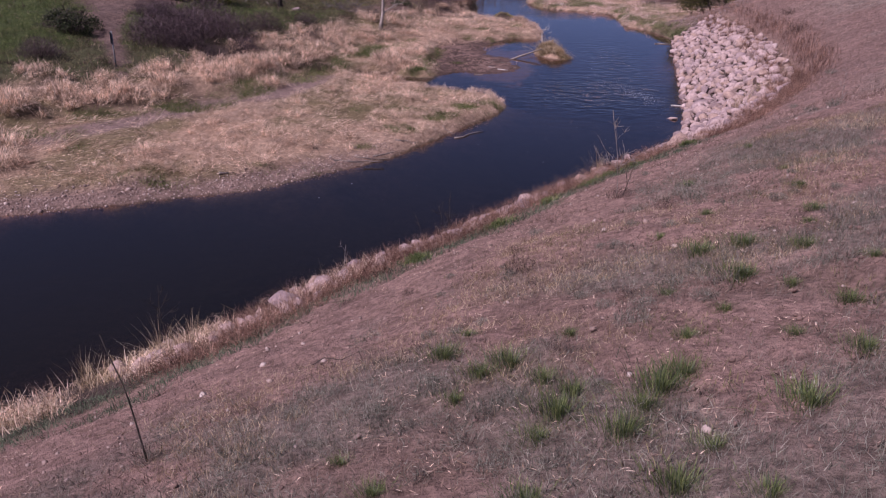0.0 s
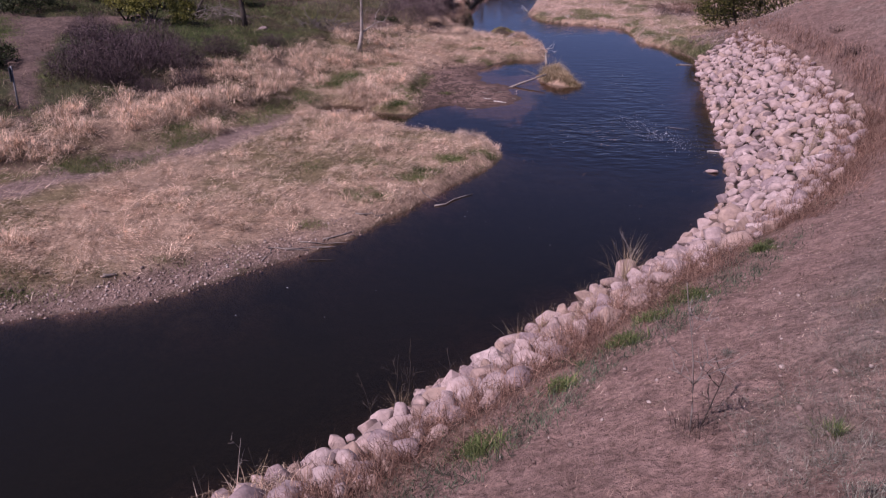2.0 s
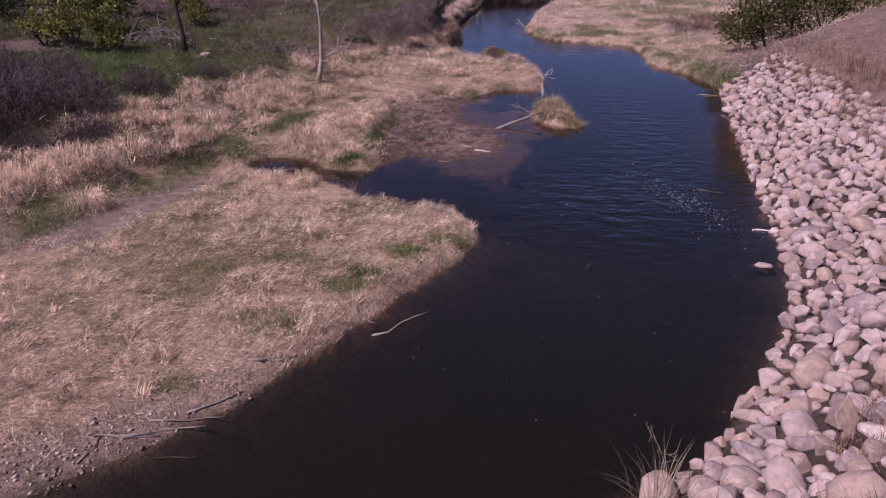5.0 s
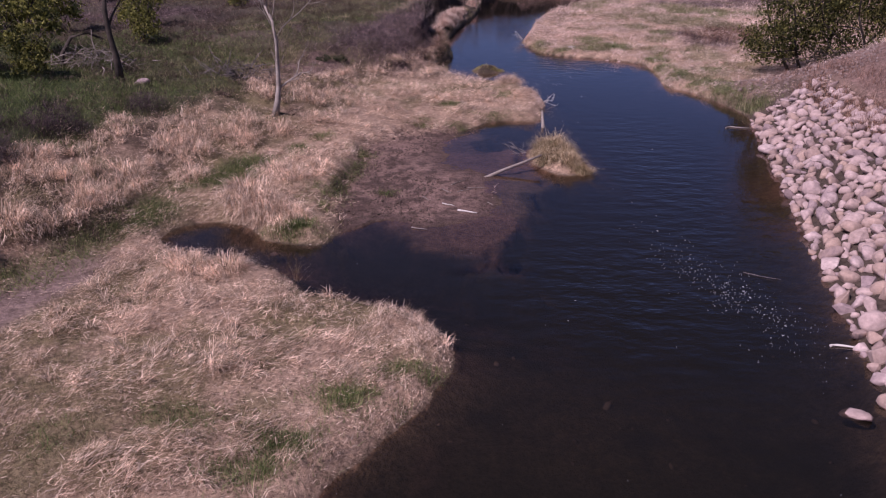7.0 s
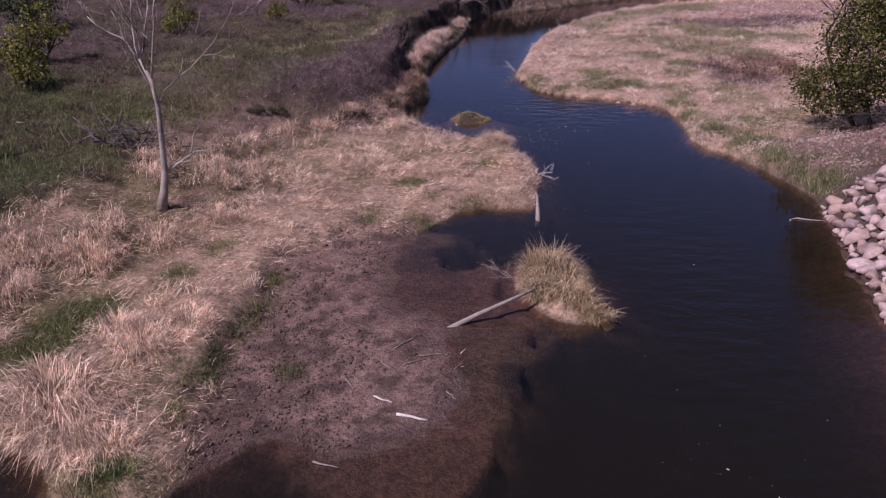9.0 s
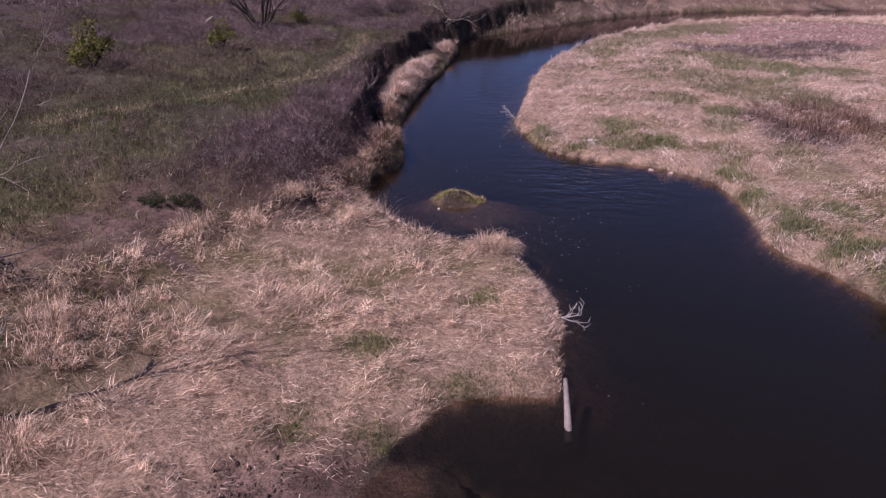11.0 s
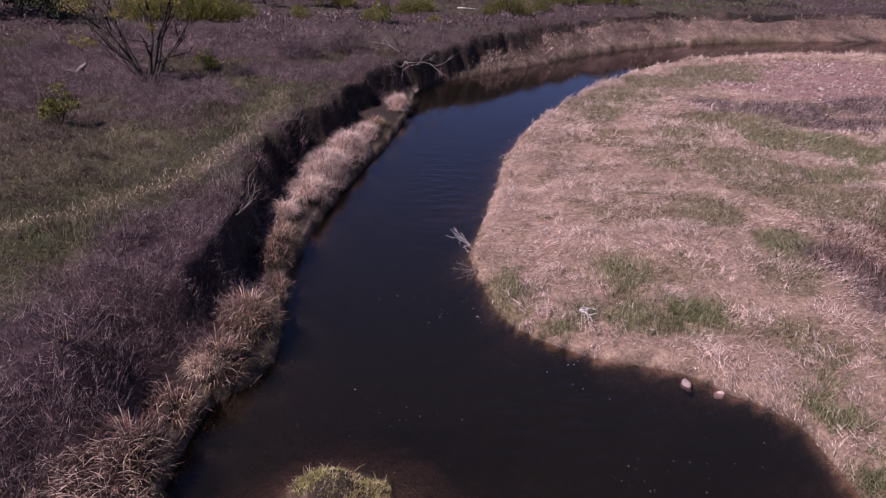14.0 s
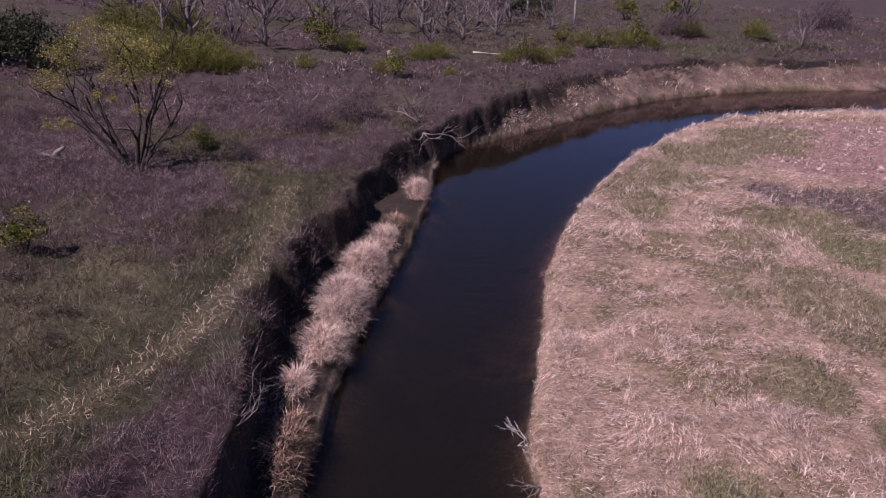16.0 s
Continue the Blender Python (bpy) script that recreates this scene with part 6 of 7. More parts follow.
juniper = leafy("dark_shrub", pose(-17.0, 35.5, ground_at(-17.0, 35.5) - 0.05), [((0, 0, 0), (0.2, 0, 1), 1.0, 0.04), ((0, 0, 0), (-0.4, 0.2, 0.8), 0.9, 0.04)],
                [((0, 0, 0.8), (0.9, 0.8, 0.55), 1), ((0.7, 0.1, 0.45), (0.6, 0.6, 0.35), 0.6), ((-0.6, 0.2, 0.6), (0.5, 0.6, 0.4), 0.5)], BARK_DARK, LEAF_DARK, 0.05, 1300, "dark green shrub among dry brush", "shrub", 24, "dark shrubs")
for x, y, s in ((-23, 62, 2.4), (-27, 66, 2.6), (-19.6, 97.4, 2.3), (-21.8, 98.4, 2.5), (-24, 99, 2.6), (-20, 70, 1.8), (-31, 58, 2.6), (11, 140, 2.6), (-20.5, 52, 1.6), (-20.6, 47.2, 1.4), (-22.6, 48.4, 1.6), (-4.1, 54.1, 0.32), (-3.5, 54.3, 0.28)):
    copy_thing(juniper, pose(x, y, ground_at(x, y) - 0.05, 0, 0, r_bush.uniform(0, 360)) @ Matrix.Scale(s, 4))


def stand(x, y, turn=0.0, scale=1.0):
    return pose(x, y, ground_at(x, y), 0, 0, turn) @ Matrix.Scale(scale, 4)


def twig_shrub(name, m, spread_by, height, count, material, label, seed, group="", width=0.012):
    """A leafless shrub: fine stems fanning out from the root."""
    nr = np.random.default_rng(seed)
    t = empty(name, m, label, "shrub", group)
    a, q = nr.uniform(0, 6.28, count), np.sqrt(nr.random(count)) * spread_by * 0.5
    base = np.stack([q * np.cos(a), q * np.sin(a), np.full(count, -0.03)], -1)
    stems = blade_arrays(base, height * nr.uniform(0.4, 1.0, count), width, a + nr.normal(0, 0.7, count), np.clip(1.35 - q * 0.9 + nr.normal(0, 0.2, count), 0.3, 1.5), nr.uniform(-0.2, 0.5, count))
    part("branchwork", mesh_from("branchwork", *stems), material, t)
    n = count * 5
    d = nr.normal(size=(n, 3))
    d[:, 2] = np.abs(d[:, 2]) + 0.1
    d = d / np.linalg.norm(d, axis=1)[:, None] * (nr.random(n) ** 0.35)[:, None]
    lump = 1 + 0.25 * fbm(d[:, 0] * 2 + seed, d[:, 1] * 2 + d[:, 2], 1.0, seed)
    at = d * lump[:, None] * (spread_by * 0.62, spread_by * 0.62, height * 0.82)
    twigs = twig_arrays(at, height * nr.uniform(0.1, 0.28, n), width * 0.95, nr.uniform(0, 6.28, n), nr.uniform(-0.3, 1.4, n))
    tagged(part("twig_spray", mesh_from("twig_spray", *twigs), material, t), kind="stuff")
    return t


willow = twig_shrub("willow_shrub", pose(-12.9, 35.0, ground_at(-12.9, 35.0)), 2.2, 1.5, 420, SHRUB_TWIG, "leafless dark purple-brown willow shrub on the bank", 30, "willow shrubs", 0.016)
for x, y, s in ((-11.9, 36.6, 1.15), (-10.6, 37.9, 1.0), (-11.6, 34.6, 0.7), (-13.6, 37.8, 1.15), (-9.4, 35.6, 0.55), (-10.2, 34.0, 0.45), (-16.2, 31.0, 0.6), (-17.4, 36.0, 0.8), (-12.4, 40.2, 1.1), (-9.8, 41.2, 0.7), (-8.3, 44.5, 0.5), (-15.6, 42, 0.9),
                (24, 128, 1.5), (43, 141, 2.2), (-0.8, 91, 0.9), (-2.8, 88, 0.8)):
    copy_thing(willow, pose(x, y, ground_at(x, y), 0, 0, r_bush.uniform(0, 360)) @ Matrix.Scale(s, 4))


dry_shrub = twig_shrub("dead_shrub", stand(-3.6, 45.75), 0.7, 0.4, 60, BRUSH, "dark dead shrub at the foot of the tree", 33, "dead shrubs", 0.012)
for x, y, s in ((3.12, 12.35, 0.6), (-2.1, 5.1, 0.4), (-0.2, 16.0, 0.5), (15.6, 37.5, 1.2), (16.6, 41.5, 1.1), (-4.6, 47.5, 0.9), (-6.4, 46.6, 0.9), (-7.6, 43.2, 0.8), (5.6, 65.6, 0.4)):
    copy_thing(dry_shrub, stand(x, y, r_bush.uniform(0, 360), s))


osier = twig_shrub("leafing_osier", stand(-14.0, 99.0), 2.4, 2.2, 300, LEAF_SPRING, "upright olive-green osier thicket with young leaves", 36, "osier thickets", 0.03)
for x, y, s in ((-12.9, 99.8, 1.1), (-11.8, 99.2, 1.15), (-10.7, 100.2, 1.0), (-9.7, 99.9, 0.85), (-8.6, 100.6, 0.65), (-13.6, 101.6, 1.2), (-11.3, 102.2, 1.1), (-15.2, 100.8, 1.1), (-5.2, 101.2, 0.45), (-3.6, 110.5, 0.7), (1.4, 107.0, 0.6), (2.6, 107.6, 0.6), (7.4, 108.2, 0.6), (9.6, 108.9, 0.65),
                (11.4, 112.0, 0.6), (13.6, 117.0, 0.7), (16.6, 117.4, 0.8), (19.2, 118.4, 0.6), (-0.6, 100.4, 0.45), (-18.5, 113.5, 1.3), (-21, 114, 1.3), (-16.4, 114.5, 1.3), (3.5, 101.5, 0.35), (25, 128, 0.9), (31, 128, 0.9)):
    copy_thing(osier, stand(x, y, r_bush.uniform(0, 360), s))

# far leafless trees
far_tree = bare_tree("bare_tree", pose(-9.1, 108.5, ground_at(-9.1, 108.5) - 0.1), [(0, 0, 0), (0.03, 0, 0.9), (-0.05, 0.05, 1.8), (0.05, 0, 2.6)], [0.17, 0.13, 0.11, 0.09],
                     [((0, 0, 0.4), (-1.0, 0.3, 0.5), 2.4, 0.08), ((0, 0, 0.6), (1.0, 0.1, 0.5), 2.5, 0.08), ((0, 0, 1.0), (-0.9, 0.1, 0.8), 2.6, 0.08), ((0, 0.02, 1.4), (0.8, 0.2, 0.8), 2.6, 0.08), ((0, 0, 0.2), (0.2, -0.9, 0.6), 2.0, 0.06), ((0, 0, 0.9), (0.1, 0.2, 1), 2.8, 0.07), ((0.05, 0, 2.6), (-0.2, 0.3, 1), 2.0, 0.06), ((0.05, 0, 2.5), (0.4, -0.3, 0.8), 1.9, 0.055), ((0, 0, 1.5), (0.1, -0.6, 0.8), 1.6, 0.05)],
                     BARK_GREY, "leafless cottonwood with grey spreading branches", 41, "bare trees", 2, 4)
for x, y, s, turn in ((-14.7, 110.3, 1.2, 60), (-20.1, 114.7, 1.3, 200), (-3.7, 127, 1.2, 100), (1.1, 120, 1.1, 300), (3.0, 123, 1.0, 20), (5.8, 127, 1.1, 150), (-1.5, 131, 1.2, 250), (9, 132, 1.0, 70), (-24, 122, 1.4, 15), (-9, 134, 1.3, 170), (27, 137, 1.1, 220), (-17.2, 112.2, 0.9, 130), (-11.6, 109.6, 0.8, 260), (-5.6, 117, 0.9, 10), (-7.4, 121, 1.0, 80), (-2.2, 119, 0.8, 190), (1.8, 116.5, 0.7, 45), (4.4, 118.4, 0.8, 310), (7.2, 122, 0.8, 120), (-12.6, 124, 1.2, 230), (12.6, 128, 0.8, 330), (33, 122.6, 0.7, 90)):
    copy_thing(far_tree, pose(x, y, ground_at(x, y) - 0.1, 0, 0, turn) @ Matrix.Scale(s, 4))


def stick(name, points, radius, material, label, category="driftwood", group="driftwood", sides=6):
    pts = straight(points)
    base = pts[0].copy()
    bm = bmesh.new()
    n = len(pts) - 1
    tube(bm, [p - base for p in pts], [radius * (1 - 0.5 * i / n) for i in range(n + 1)], sides)
    me = bpy.data.meshes.new(name)
    bm.to_mesh(me)
    bm.free()
    me.materials.append(material)
    ob = new(name, me)
    ob.matrix_world = Matrix.Translation(base)
    return tagged(ob, label, category, group)


def lying(x, y, turn, length, lift=0.03, bend=0.12, seed=0):
    """Points of a bent stick that lies on the ground or floats."""
    r = random.Random(seed)
    pts = []
    for i in range(5):
        u = (i / 4 - 0.5) * length
        px, py = x + u * math.cos(turn) - math.sin(turn) * r.gauss(0, bend * length * 0.3), y + u * math.sin(turn) + math.cos(turn) * r.gauss(0, bend * length * 0.3)
        pts.append((px, py, max(ground_at(px, py), 0.0) + lift))
    return pts


stick("snag_trunk", [(15.4, 134, 1.6), (15.4, 134, 3.0), (15.3, 134, 4.6)], 0.13, BARK_PALE, "bare pale standing trunk", "dead tree", "standing snags")
stick("snag_trunk", [(11.2, 139, 1.6), (11.2, 139, 3.2), (11.2, 139, 5.0)], 0.14, BLEACHED, "white bare standing snag trunk", "dead tree", "standing snags")
stick("stump", [(-0.1, 105.3, 1.5), (-0.3, 105.3, 2.3), (-0.55, 105.4, 2.9)], 0.26, DRIFT, "weathered grey leaning tree stump", "stump", "standing snags")
stick("fallen_log", lying(6.3, 110.6, 0.15, 2.6, 0.12, 0.05, 1), 0.07, BLEACHED, "bleached fallen log on the far terrace", "log", "fallen logs")
stick("fallen_log", lying(16.5, 117.2, 0.05, 3.4, 0.1, 0.05, 2), 0.07, DRIFT, "grey fallen log along the far bank", "log", "fallen logs")
stick("fallen_log", [(14.3, 117.8, 1.7), (14.6, 117.8, 2.6), (15.0, 117.9, 1.7)], 0.10, BLEACHED, "bent bleached limb on the far terrace", "log", "fallen logs")
stick("fallen_log", lying(-10.9, 81.5, 0.1, 0.9, 0.08, 0.1, 3), 0.06, DRIFT, "short bleached log in the brush", "log", "fallen logs")
stick("fallen_log", [(-11.1, 81.6, 1.75), (-10.8, 81.6, 2.1), (-10.5, 81.6, 2.3)], 0.13, DRIFT, "upturned weathered root in the brush", "log", "fallen logs")
stick("leaning_log", [(2.75, 40.98, -0.05), (3.3, 41.28, 0.12), (3.9, 41.6, 0.27), (4.45, 41.88, 0.42)], 0.06, DRIFT, "grey log leaning from the water onto the islet", "log", "fallen logs", 8)
stick("leaning_post", [(4.92, 46.75, -0.15), (4.93, 47.2, 0.12), (4.94, 47.75, 0.42)], 0.075, DRIFT, "grey post end jutting from the grassy point", "log", "fallen logs", 8)
for x, y, turn, length, rad, seed, mat in ((2.3, 37.95, -0.15, 0.5, 0.03, 4, BLEACHED), (1.8, 38.4, -0.6, 0.35, 0.018, 5, BLEACHED), (2.9, 38.6, -0.9, 0.28, 0.015, 6, DRIFT), (1.15, 36.75, -0.3, 0.4, 0.018, 7, DRIFT),
                                           (1.2, 38.8, -1.0, 0.35, 0.013, 8, DRIFT), (2.2, 39.6, 0.7, 0.5, 0.012, 9, DRIFT), (2.0, 40.3, 0.9, 0.6, 0.012, 10, DRIFT), (2.5, 39.9, 0.3, 0.45, 0.012, 11, DRIFT), (1.7, 39.5, 2.2, 0.4, 0.012, 12, DRIFT),
                                           (0.7, 26.22, 0.825, 1.45, 0.024, 13, DRIFT), (-1.3, 24.6, 0.6, 0.8, 0.022, 14, DRIFT), (-2.4, 22.75, 0.5, 1.3, 0.022, 15, DRIFT), (-2.2, 22.95, 0.35, 1.1, 0.018, 16, DRIFT), (-2.9, 22.5, 0.2, 0.9, 0.02, 17, DRIFT),
                                           (-1.9, 23.4, 0.8, 0.9, 0.018, 18, DRIFT), (-3.3, 22.2, 1.3, 0.6, 0.016, 19, DRIFT), (0.0, 26.35, -0.5, 0.5, 0.015, 21, DRIFT), (-2.1, 22.15, 0.15, 0.6, 0.016, 22, BARK_DARK),
                                           (8.5, 34.35, -0.5, 0.8, 0.010, 23, BARK_GREY), (11.9, 47.2, -0.15, 0.9, 0.03, 24, DRIFT), (-6.1, 20.6, 0.6, 0.28, 0.05, 25, DRIFT), (9.0, 31.4, -0.1, 0.5, 0.03, 26, BLEACHED), (12.3, 45.0, -1.0, 0.8, 0.018, 27, DRIFT)):
    stick("driftwood_stick", lying(x, y, turn, length, 0.02, 0.15, seed), rad, mat, "short bleached driftwood stick on bare ground" if mat is BLEACHED else "thin grey driftwood stick at the water", sides=5)


def snag_branch(name, x, y, z, way, length, radius, material, label, seed):
    r = random.Random(seed)
    bm = bmesh.new()
    for _ in range(3):
        limb(bm, r, Vector((0, 0, 0)), Vector(way) + Vector((r.gauss(0, 0.4), r.gauss(0, 0.4), r.gauss(0, 0.25))), length * r.uniform(0.6, 1), radius, 2, [], 3, 0.0)
    me = bpy.data.meshes.new(name)
    bm.to_mesh(me)
    bm.free()
    me.materials.append(material)
    ob = new(name, me)
    ob.matrix_world = Matrix.Translation((x, y, z))
    return tagged(ob, label, "branch", "snagged branches")


snag_branch("snagged_branch", 5.2, 50.4, 0.2, (0.9, 0.2, 0.12), 0.5, 0.014, BLEACHED, "bleached forked branch caught on the point", 51)
snag_branch("snagged_branch", 5.35, 67.9, 0.15, (-0.7, -0.2, 0.35), 0.5, 0.016, BLEACHED, "bleached branch caught on the bank", 52)
snag_branch("snagged_branch", 5.5, 66.4, 0.1, (-0.8, -0.5, 0.15), 0.45, 0.014, DRIFT, "grey branch trailing into the water", 53)
snag_branch("snagged_branch", 2.1, 89.9, 1.9, (-0.3, -0.5, 0.8), 1.7, 0.04, DRIFT, "fallen grey crown hanging over the cut bank", 54)
snag_branch("snagged_branch", 2.3, 89.2, 1.6, (0.5, -0.9, -0.3), 1.7, 0.035, DRIFT, "grey branches hanging down the cut bank", 55)
snag_branch("snagged_branch", 4.1, 42.9, 0.2, (-0.9, 0.2, 0.3), 0.5, 0.010, DRIFT, "thin grey twigs on the islet", 56)
snag_branch("snagged_branch", -0.6, 66.0, 1.4, (0.4, -0.3, 0.7), 0.9, 0.015, DRIFT, "thin pale branch against the cut bank", 57)
snag_branch("snagged_branch", 19.0, 111.3, 1.2, (0.4, -0.9, -0.3), 2.2, 0.05, BARK_DARK, "dark dead limbs sliding down the far bank", 58)


def brush_pile(x, y, rx, ry, count, material, label, seed):
    r = random.Random(seed)
    t = empty("brush_pile", pose(x, y, ground_at(x, y)), label, "brush pile", "brush piles")
    for name, n, rad, long in (("limb", count // 4, 0.028, 1.0), ("brushwood", count, 0.010, 0.7)):
        bm = bmesh.new()
        for k in range(n):
            px, py = r.gauss(0, rx * 0.45), r.gauss(0, ry * 0.45)
            pile = max(0.0, 1 - (px / rx) ** 2 - (py / ry) ** 2)
            a = r.uniform(0, 6.28)
            tube(bm, wander(r, Vector((px, py, r.uniform(0.02, 0.12 + 0.55 * pile))), Vector((math.cos(a), math.sin(a), r.gauss(0.1, 0.35))), long * r.uniform(0.5, 1.3), 3, 0.2), [rad, rad * 0.8, rad * 0.6, rad * 0.3], 4 if rad > 0.02 else 3)
            if name == "limb":
                part(name, bm, material, t)
                bm = bmesh.new()
        if name == "limb":
            bm.free()
        else:
            tagged(part(name, bm, material, t), kind="stuff")
    return t


brush_pile(-6.7, 49.8, 1.9, 0.7, 170, BARK_GREY, "heap of dead grey branches in the grass", 71)
brush_pile(-12.0, 49.2, 1.5, 0.9, 150, DRIFT, "heap of pale dead branches beside the bare tree", 72)
brush_pile(17.2, 52.6, 1.9, 0.8, 150, BARK_DARK, "heap of dark fallen twigs under the bush", 73)
stick("arched_limb", [(-13.3, 49.3, ground_at(-13.3, 49.3)), (-13.35, 49.4, 2.0), (-13.0, 49.6, 2.6), (-12.4, 49.8, 2.75), (-11.9, 49.9, 2.5)], 0.09, BARK_DARK, "dark arched dead limb", "dead branch", "fallen logs")


# ---------------------------------------------------------------- grassy islets
SPRING_GRASS = plant_material("spring_grass", [(0.0, (0.17, 0.16, 0.05)), (0.5, (0.33, 0.31, 0.105)), (1.0, (0.54, 0.49, 0.21))], 0.4, 0.75, 0.3, 2.0)


def islet_height(u, v, lobes):
    """The swell of the islet's sod above the water at a place beside its middle."""
    z = np.full(np.shape(u), -0.12)
    for lx, ly, rx, ry, tall in lobes:
        q = np.hypot((u - lx) / rx, (v - ly) / ry)
        z = np.maximum(z, (tall + 0.12) * (1 - smooth(0.15, 1.1, q)) - 0.12)
    return z


def islet(index, lobes, blades, long, dry, label):
    """Sod that swells in a few lobes, with dry stems that arch out of it and fresh grass between."""
    cx, cy = ISLES[index][:2]
    t = empty("grass_islet", pose(cx, cy, 0), label, "islet", "islets")
    area = sum(l[2] * l[3] for l in lobes)
    for name, share, mat, length, lift in (("dry_turf", dry, REED, long, (0.15, 1.25)), ("green_turf", 1 - dry, OLIVE if index == 0 else SPRING_GRASS, long * 0.5, (0.5, 1.4))):
        arrays = []
        for lx, ly, rx, ry, tall in lobes:
            n = int(blades * share * rx * ry / area)
            a, q = rng.uniform(0, 6.28, n), np.sqrt(rng.random(n)) * (0.85 + 0.15 * np.sin(rng.integers(2, 5) * 1.7))
            q = q * (0.92 + 0.1 * np.sin(3 * rng.random() * 6 + 3 * a) + 0.08 * np.sin(7 * a + index))
            u, v = lx + q * np.cos(a) * rx, ly + q * np.sin(a) * ry
            base = np.stack([u, v, np.maximum(np.maximum(islet_height(u, v, lobes), sample("h", u + cx, v + cy)), 0.0) - 0.01], -1)
            tuft_size = 0.45 + 0.9 * smooth(-0.35, 0.45, fbm(u + cx, v + cy, 2.2, 310)) * min(1.0, tall / 0.3 + 0.15)
            arrays.append(blade_arrays(base, length * rng.uniform(0.4, 1.3, n) * tuft_size, 0.010, np.where(rng.random(n) < 0.6, a + rng.normal(0, 0.6, n), rng.normal(0.5, 1.0, n)), rng.uniform(*lift, n), rng.uniform(0.3, 1.9, n)))
        tagged(part(name, mesh_from(name, *joined(*arrays)), mat, t), kind="stuff")
    us, vs = np.linspace(-1.3, 1.3, 40), np.linspace(-2.0, 2.0, 56)
    U, V = np.meshgrid(us, vs)
    H = islet_height(U, V, lobes) + 0.05 * fbm(U + cx, V + cy, 2.0, 313) * (islet_height(U, V, lobes) > 0.0)
    quads = grid_faces(40, 56)
    quads = quads[(H.ravel()[quads] > -0.115).any(1)]
    part("sod", mesh_from("sod", np.stack([U, V, H], -1).reshape(-1, 3), quads, True), solid_material("islet_turf", [(0.2, (0.12, 0.095, 0.05)), (0.8, (0.27, 0.21, 0.115))], 6, 0.95, 0.03), t)
    return t


islet(0, [(-0.1, 0.35, 0.72, 0.95, 0.42), (0.2, -0.45, 0.62, 0.75, 0.27), (0.62, -1.15, 0.4, 0.42, 0.14), (-0.3, -0.5, 0.42, 0.5, 0.2)], 8500, 0.5, 0.72, "tussock of straw-coloured grass standing in the river")
islet(1, [(0.2, -0.05, 0.55, 0.42, 0.13), (-0.4, 0.1, 0.4, 0.38, 0.1), (-0.15, 0.4, 0.25, 0.22, 0.08), (0.65, 0.1, 0.25, 0.3, 0.08)], 3800, 0.26, 0.1, "low olive-green grassy islet in the shallows")


# ---------------------------------------------------------------- plants on the slope
def tuft(name, m, count, height, radius, material, label, category, group, seed, width=0.009, second=None):
    nr = np.random.default_rng(seed)
    t = empty(name, m, label, category, group)
    for pname, n, mat in (("grass_tussock", count, material), ("dead_grass", count // 3, second)):
        if mat is None:
            continue
        a, q = nr.uniform(0, 6.28, n), np.abs(nr.normal(0, 0.5, n)) * radius
        base = np.stack([q * np.cos(a), q * np.sin(a), np.full(n, -0.03)], -1)
        tagged(part(pname, mesh_from(pname, *blade_arrays(base, height * nr.uniform(0.45, 1.2, n), width, a + nr.normal(0, 0.5, n), np.clip(1.4 - q * 2.5 + nr.normal(0, 0.15, n), 0.5, 1.5), nr.uniform(0, 0.6, n))), mat, t), kind="stuff")
    return t


green_tuft = tuft("grass_tuft", stand(1.2, 4.25, 0, 1.1), 400, 0.15, 0.25, GREEN, "green bunch of grass on the dry slope", "grass tuft", "grass tufts", 81, 0.0045, STRIP_GREEN)
r_tuft = random.Random(12)
for x, y, s in ((1.9, 4.35, 1.2), (2.1, 4.5, 0.9), (0.95, 5.4, 1.0), (0.38, 6.0, 0.95), (0.7, 5.3, 0.85), (1.55, 3.85, 0.9), (3.05, 7.5, 1.0), (3.15, 6.5, 1.1), (3.5, 7.5, 1.0), (2.65, 3.8, 1.0), (1.2, 5.0, 0.8), (3.9, 7.0, 0.8), (3.6, 5.4, 0.7),
                (4.1, 11.8, 0.8), (4.6, 8.5, 0.8), (3.3, 4.5, 0.8), (1.7, 3.1, 0.9), (0.9, 3.2, 0.7), (5.0, 9.9, 0.7), (4.4, 17.3, 0.9), (2.5, 15.0, 0.5), (6.2, 19.0, 0.6), (0.0, 3.6, 0.6), (1.35, 4.55, 0.8), (1.75, 4.15, 0.7), (1.05, 4.0, 0.7), (2.3, 5.2, 0.6), (2.75, 5.7, 0.55), (2.45, 6.4, 0.5), (0.5, 4.9, 0.6), (1.5, 5.9, 0.5),
                (2.9, 8.6, 0.5), (3.6, 9.2, 0.5), (2.0, 3.5, 0.6), (3.0, 4.9, 0.5), (4.3, 7.9, 0.5), (-0.3, 4.2, 0.45), (0.6, 6.6, 0.45), (3.4, 6.0, 0.5), (4.2, 6.3, 0.5), (2.1, 2.9, 0.6), (5.2, 11.0, 0.45), (5.6, 13.6, 0.5)):
    copy_thing(green_tuft, stand(x, y, r_tuft.uniform(0, 360), s * 0.95))
sage = twig_shrub("sage_plant", stand(3.9, 10.7), 0.46, 0.22, 110, SAGE, "grey-green sagebrush plant on the slope", 84, "sage plants", 0.007)
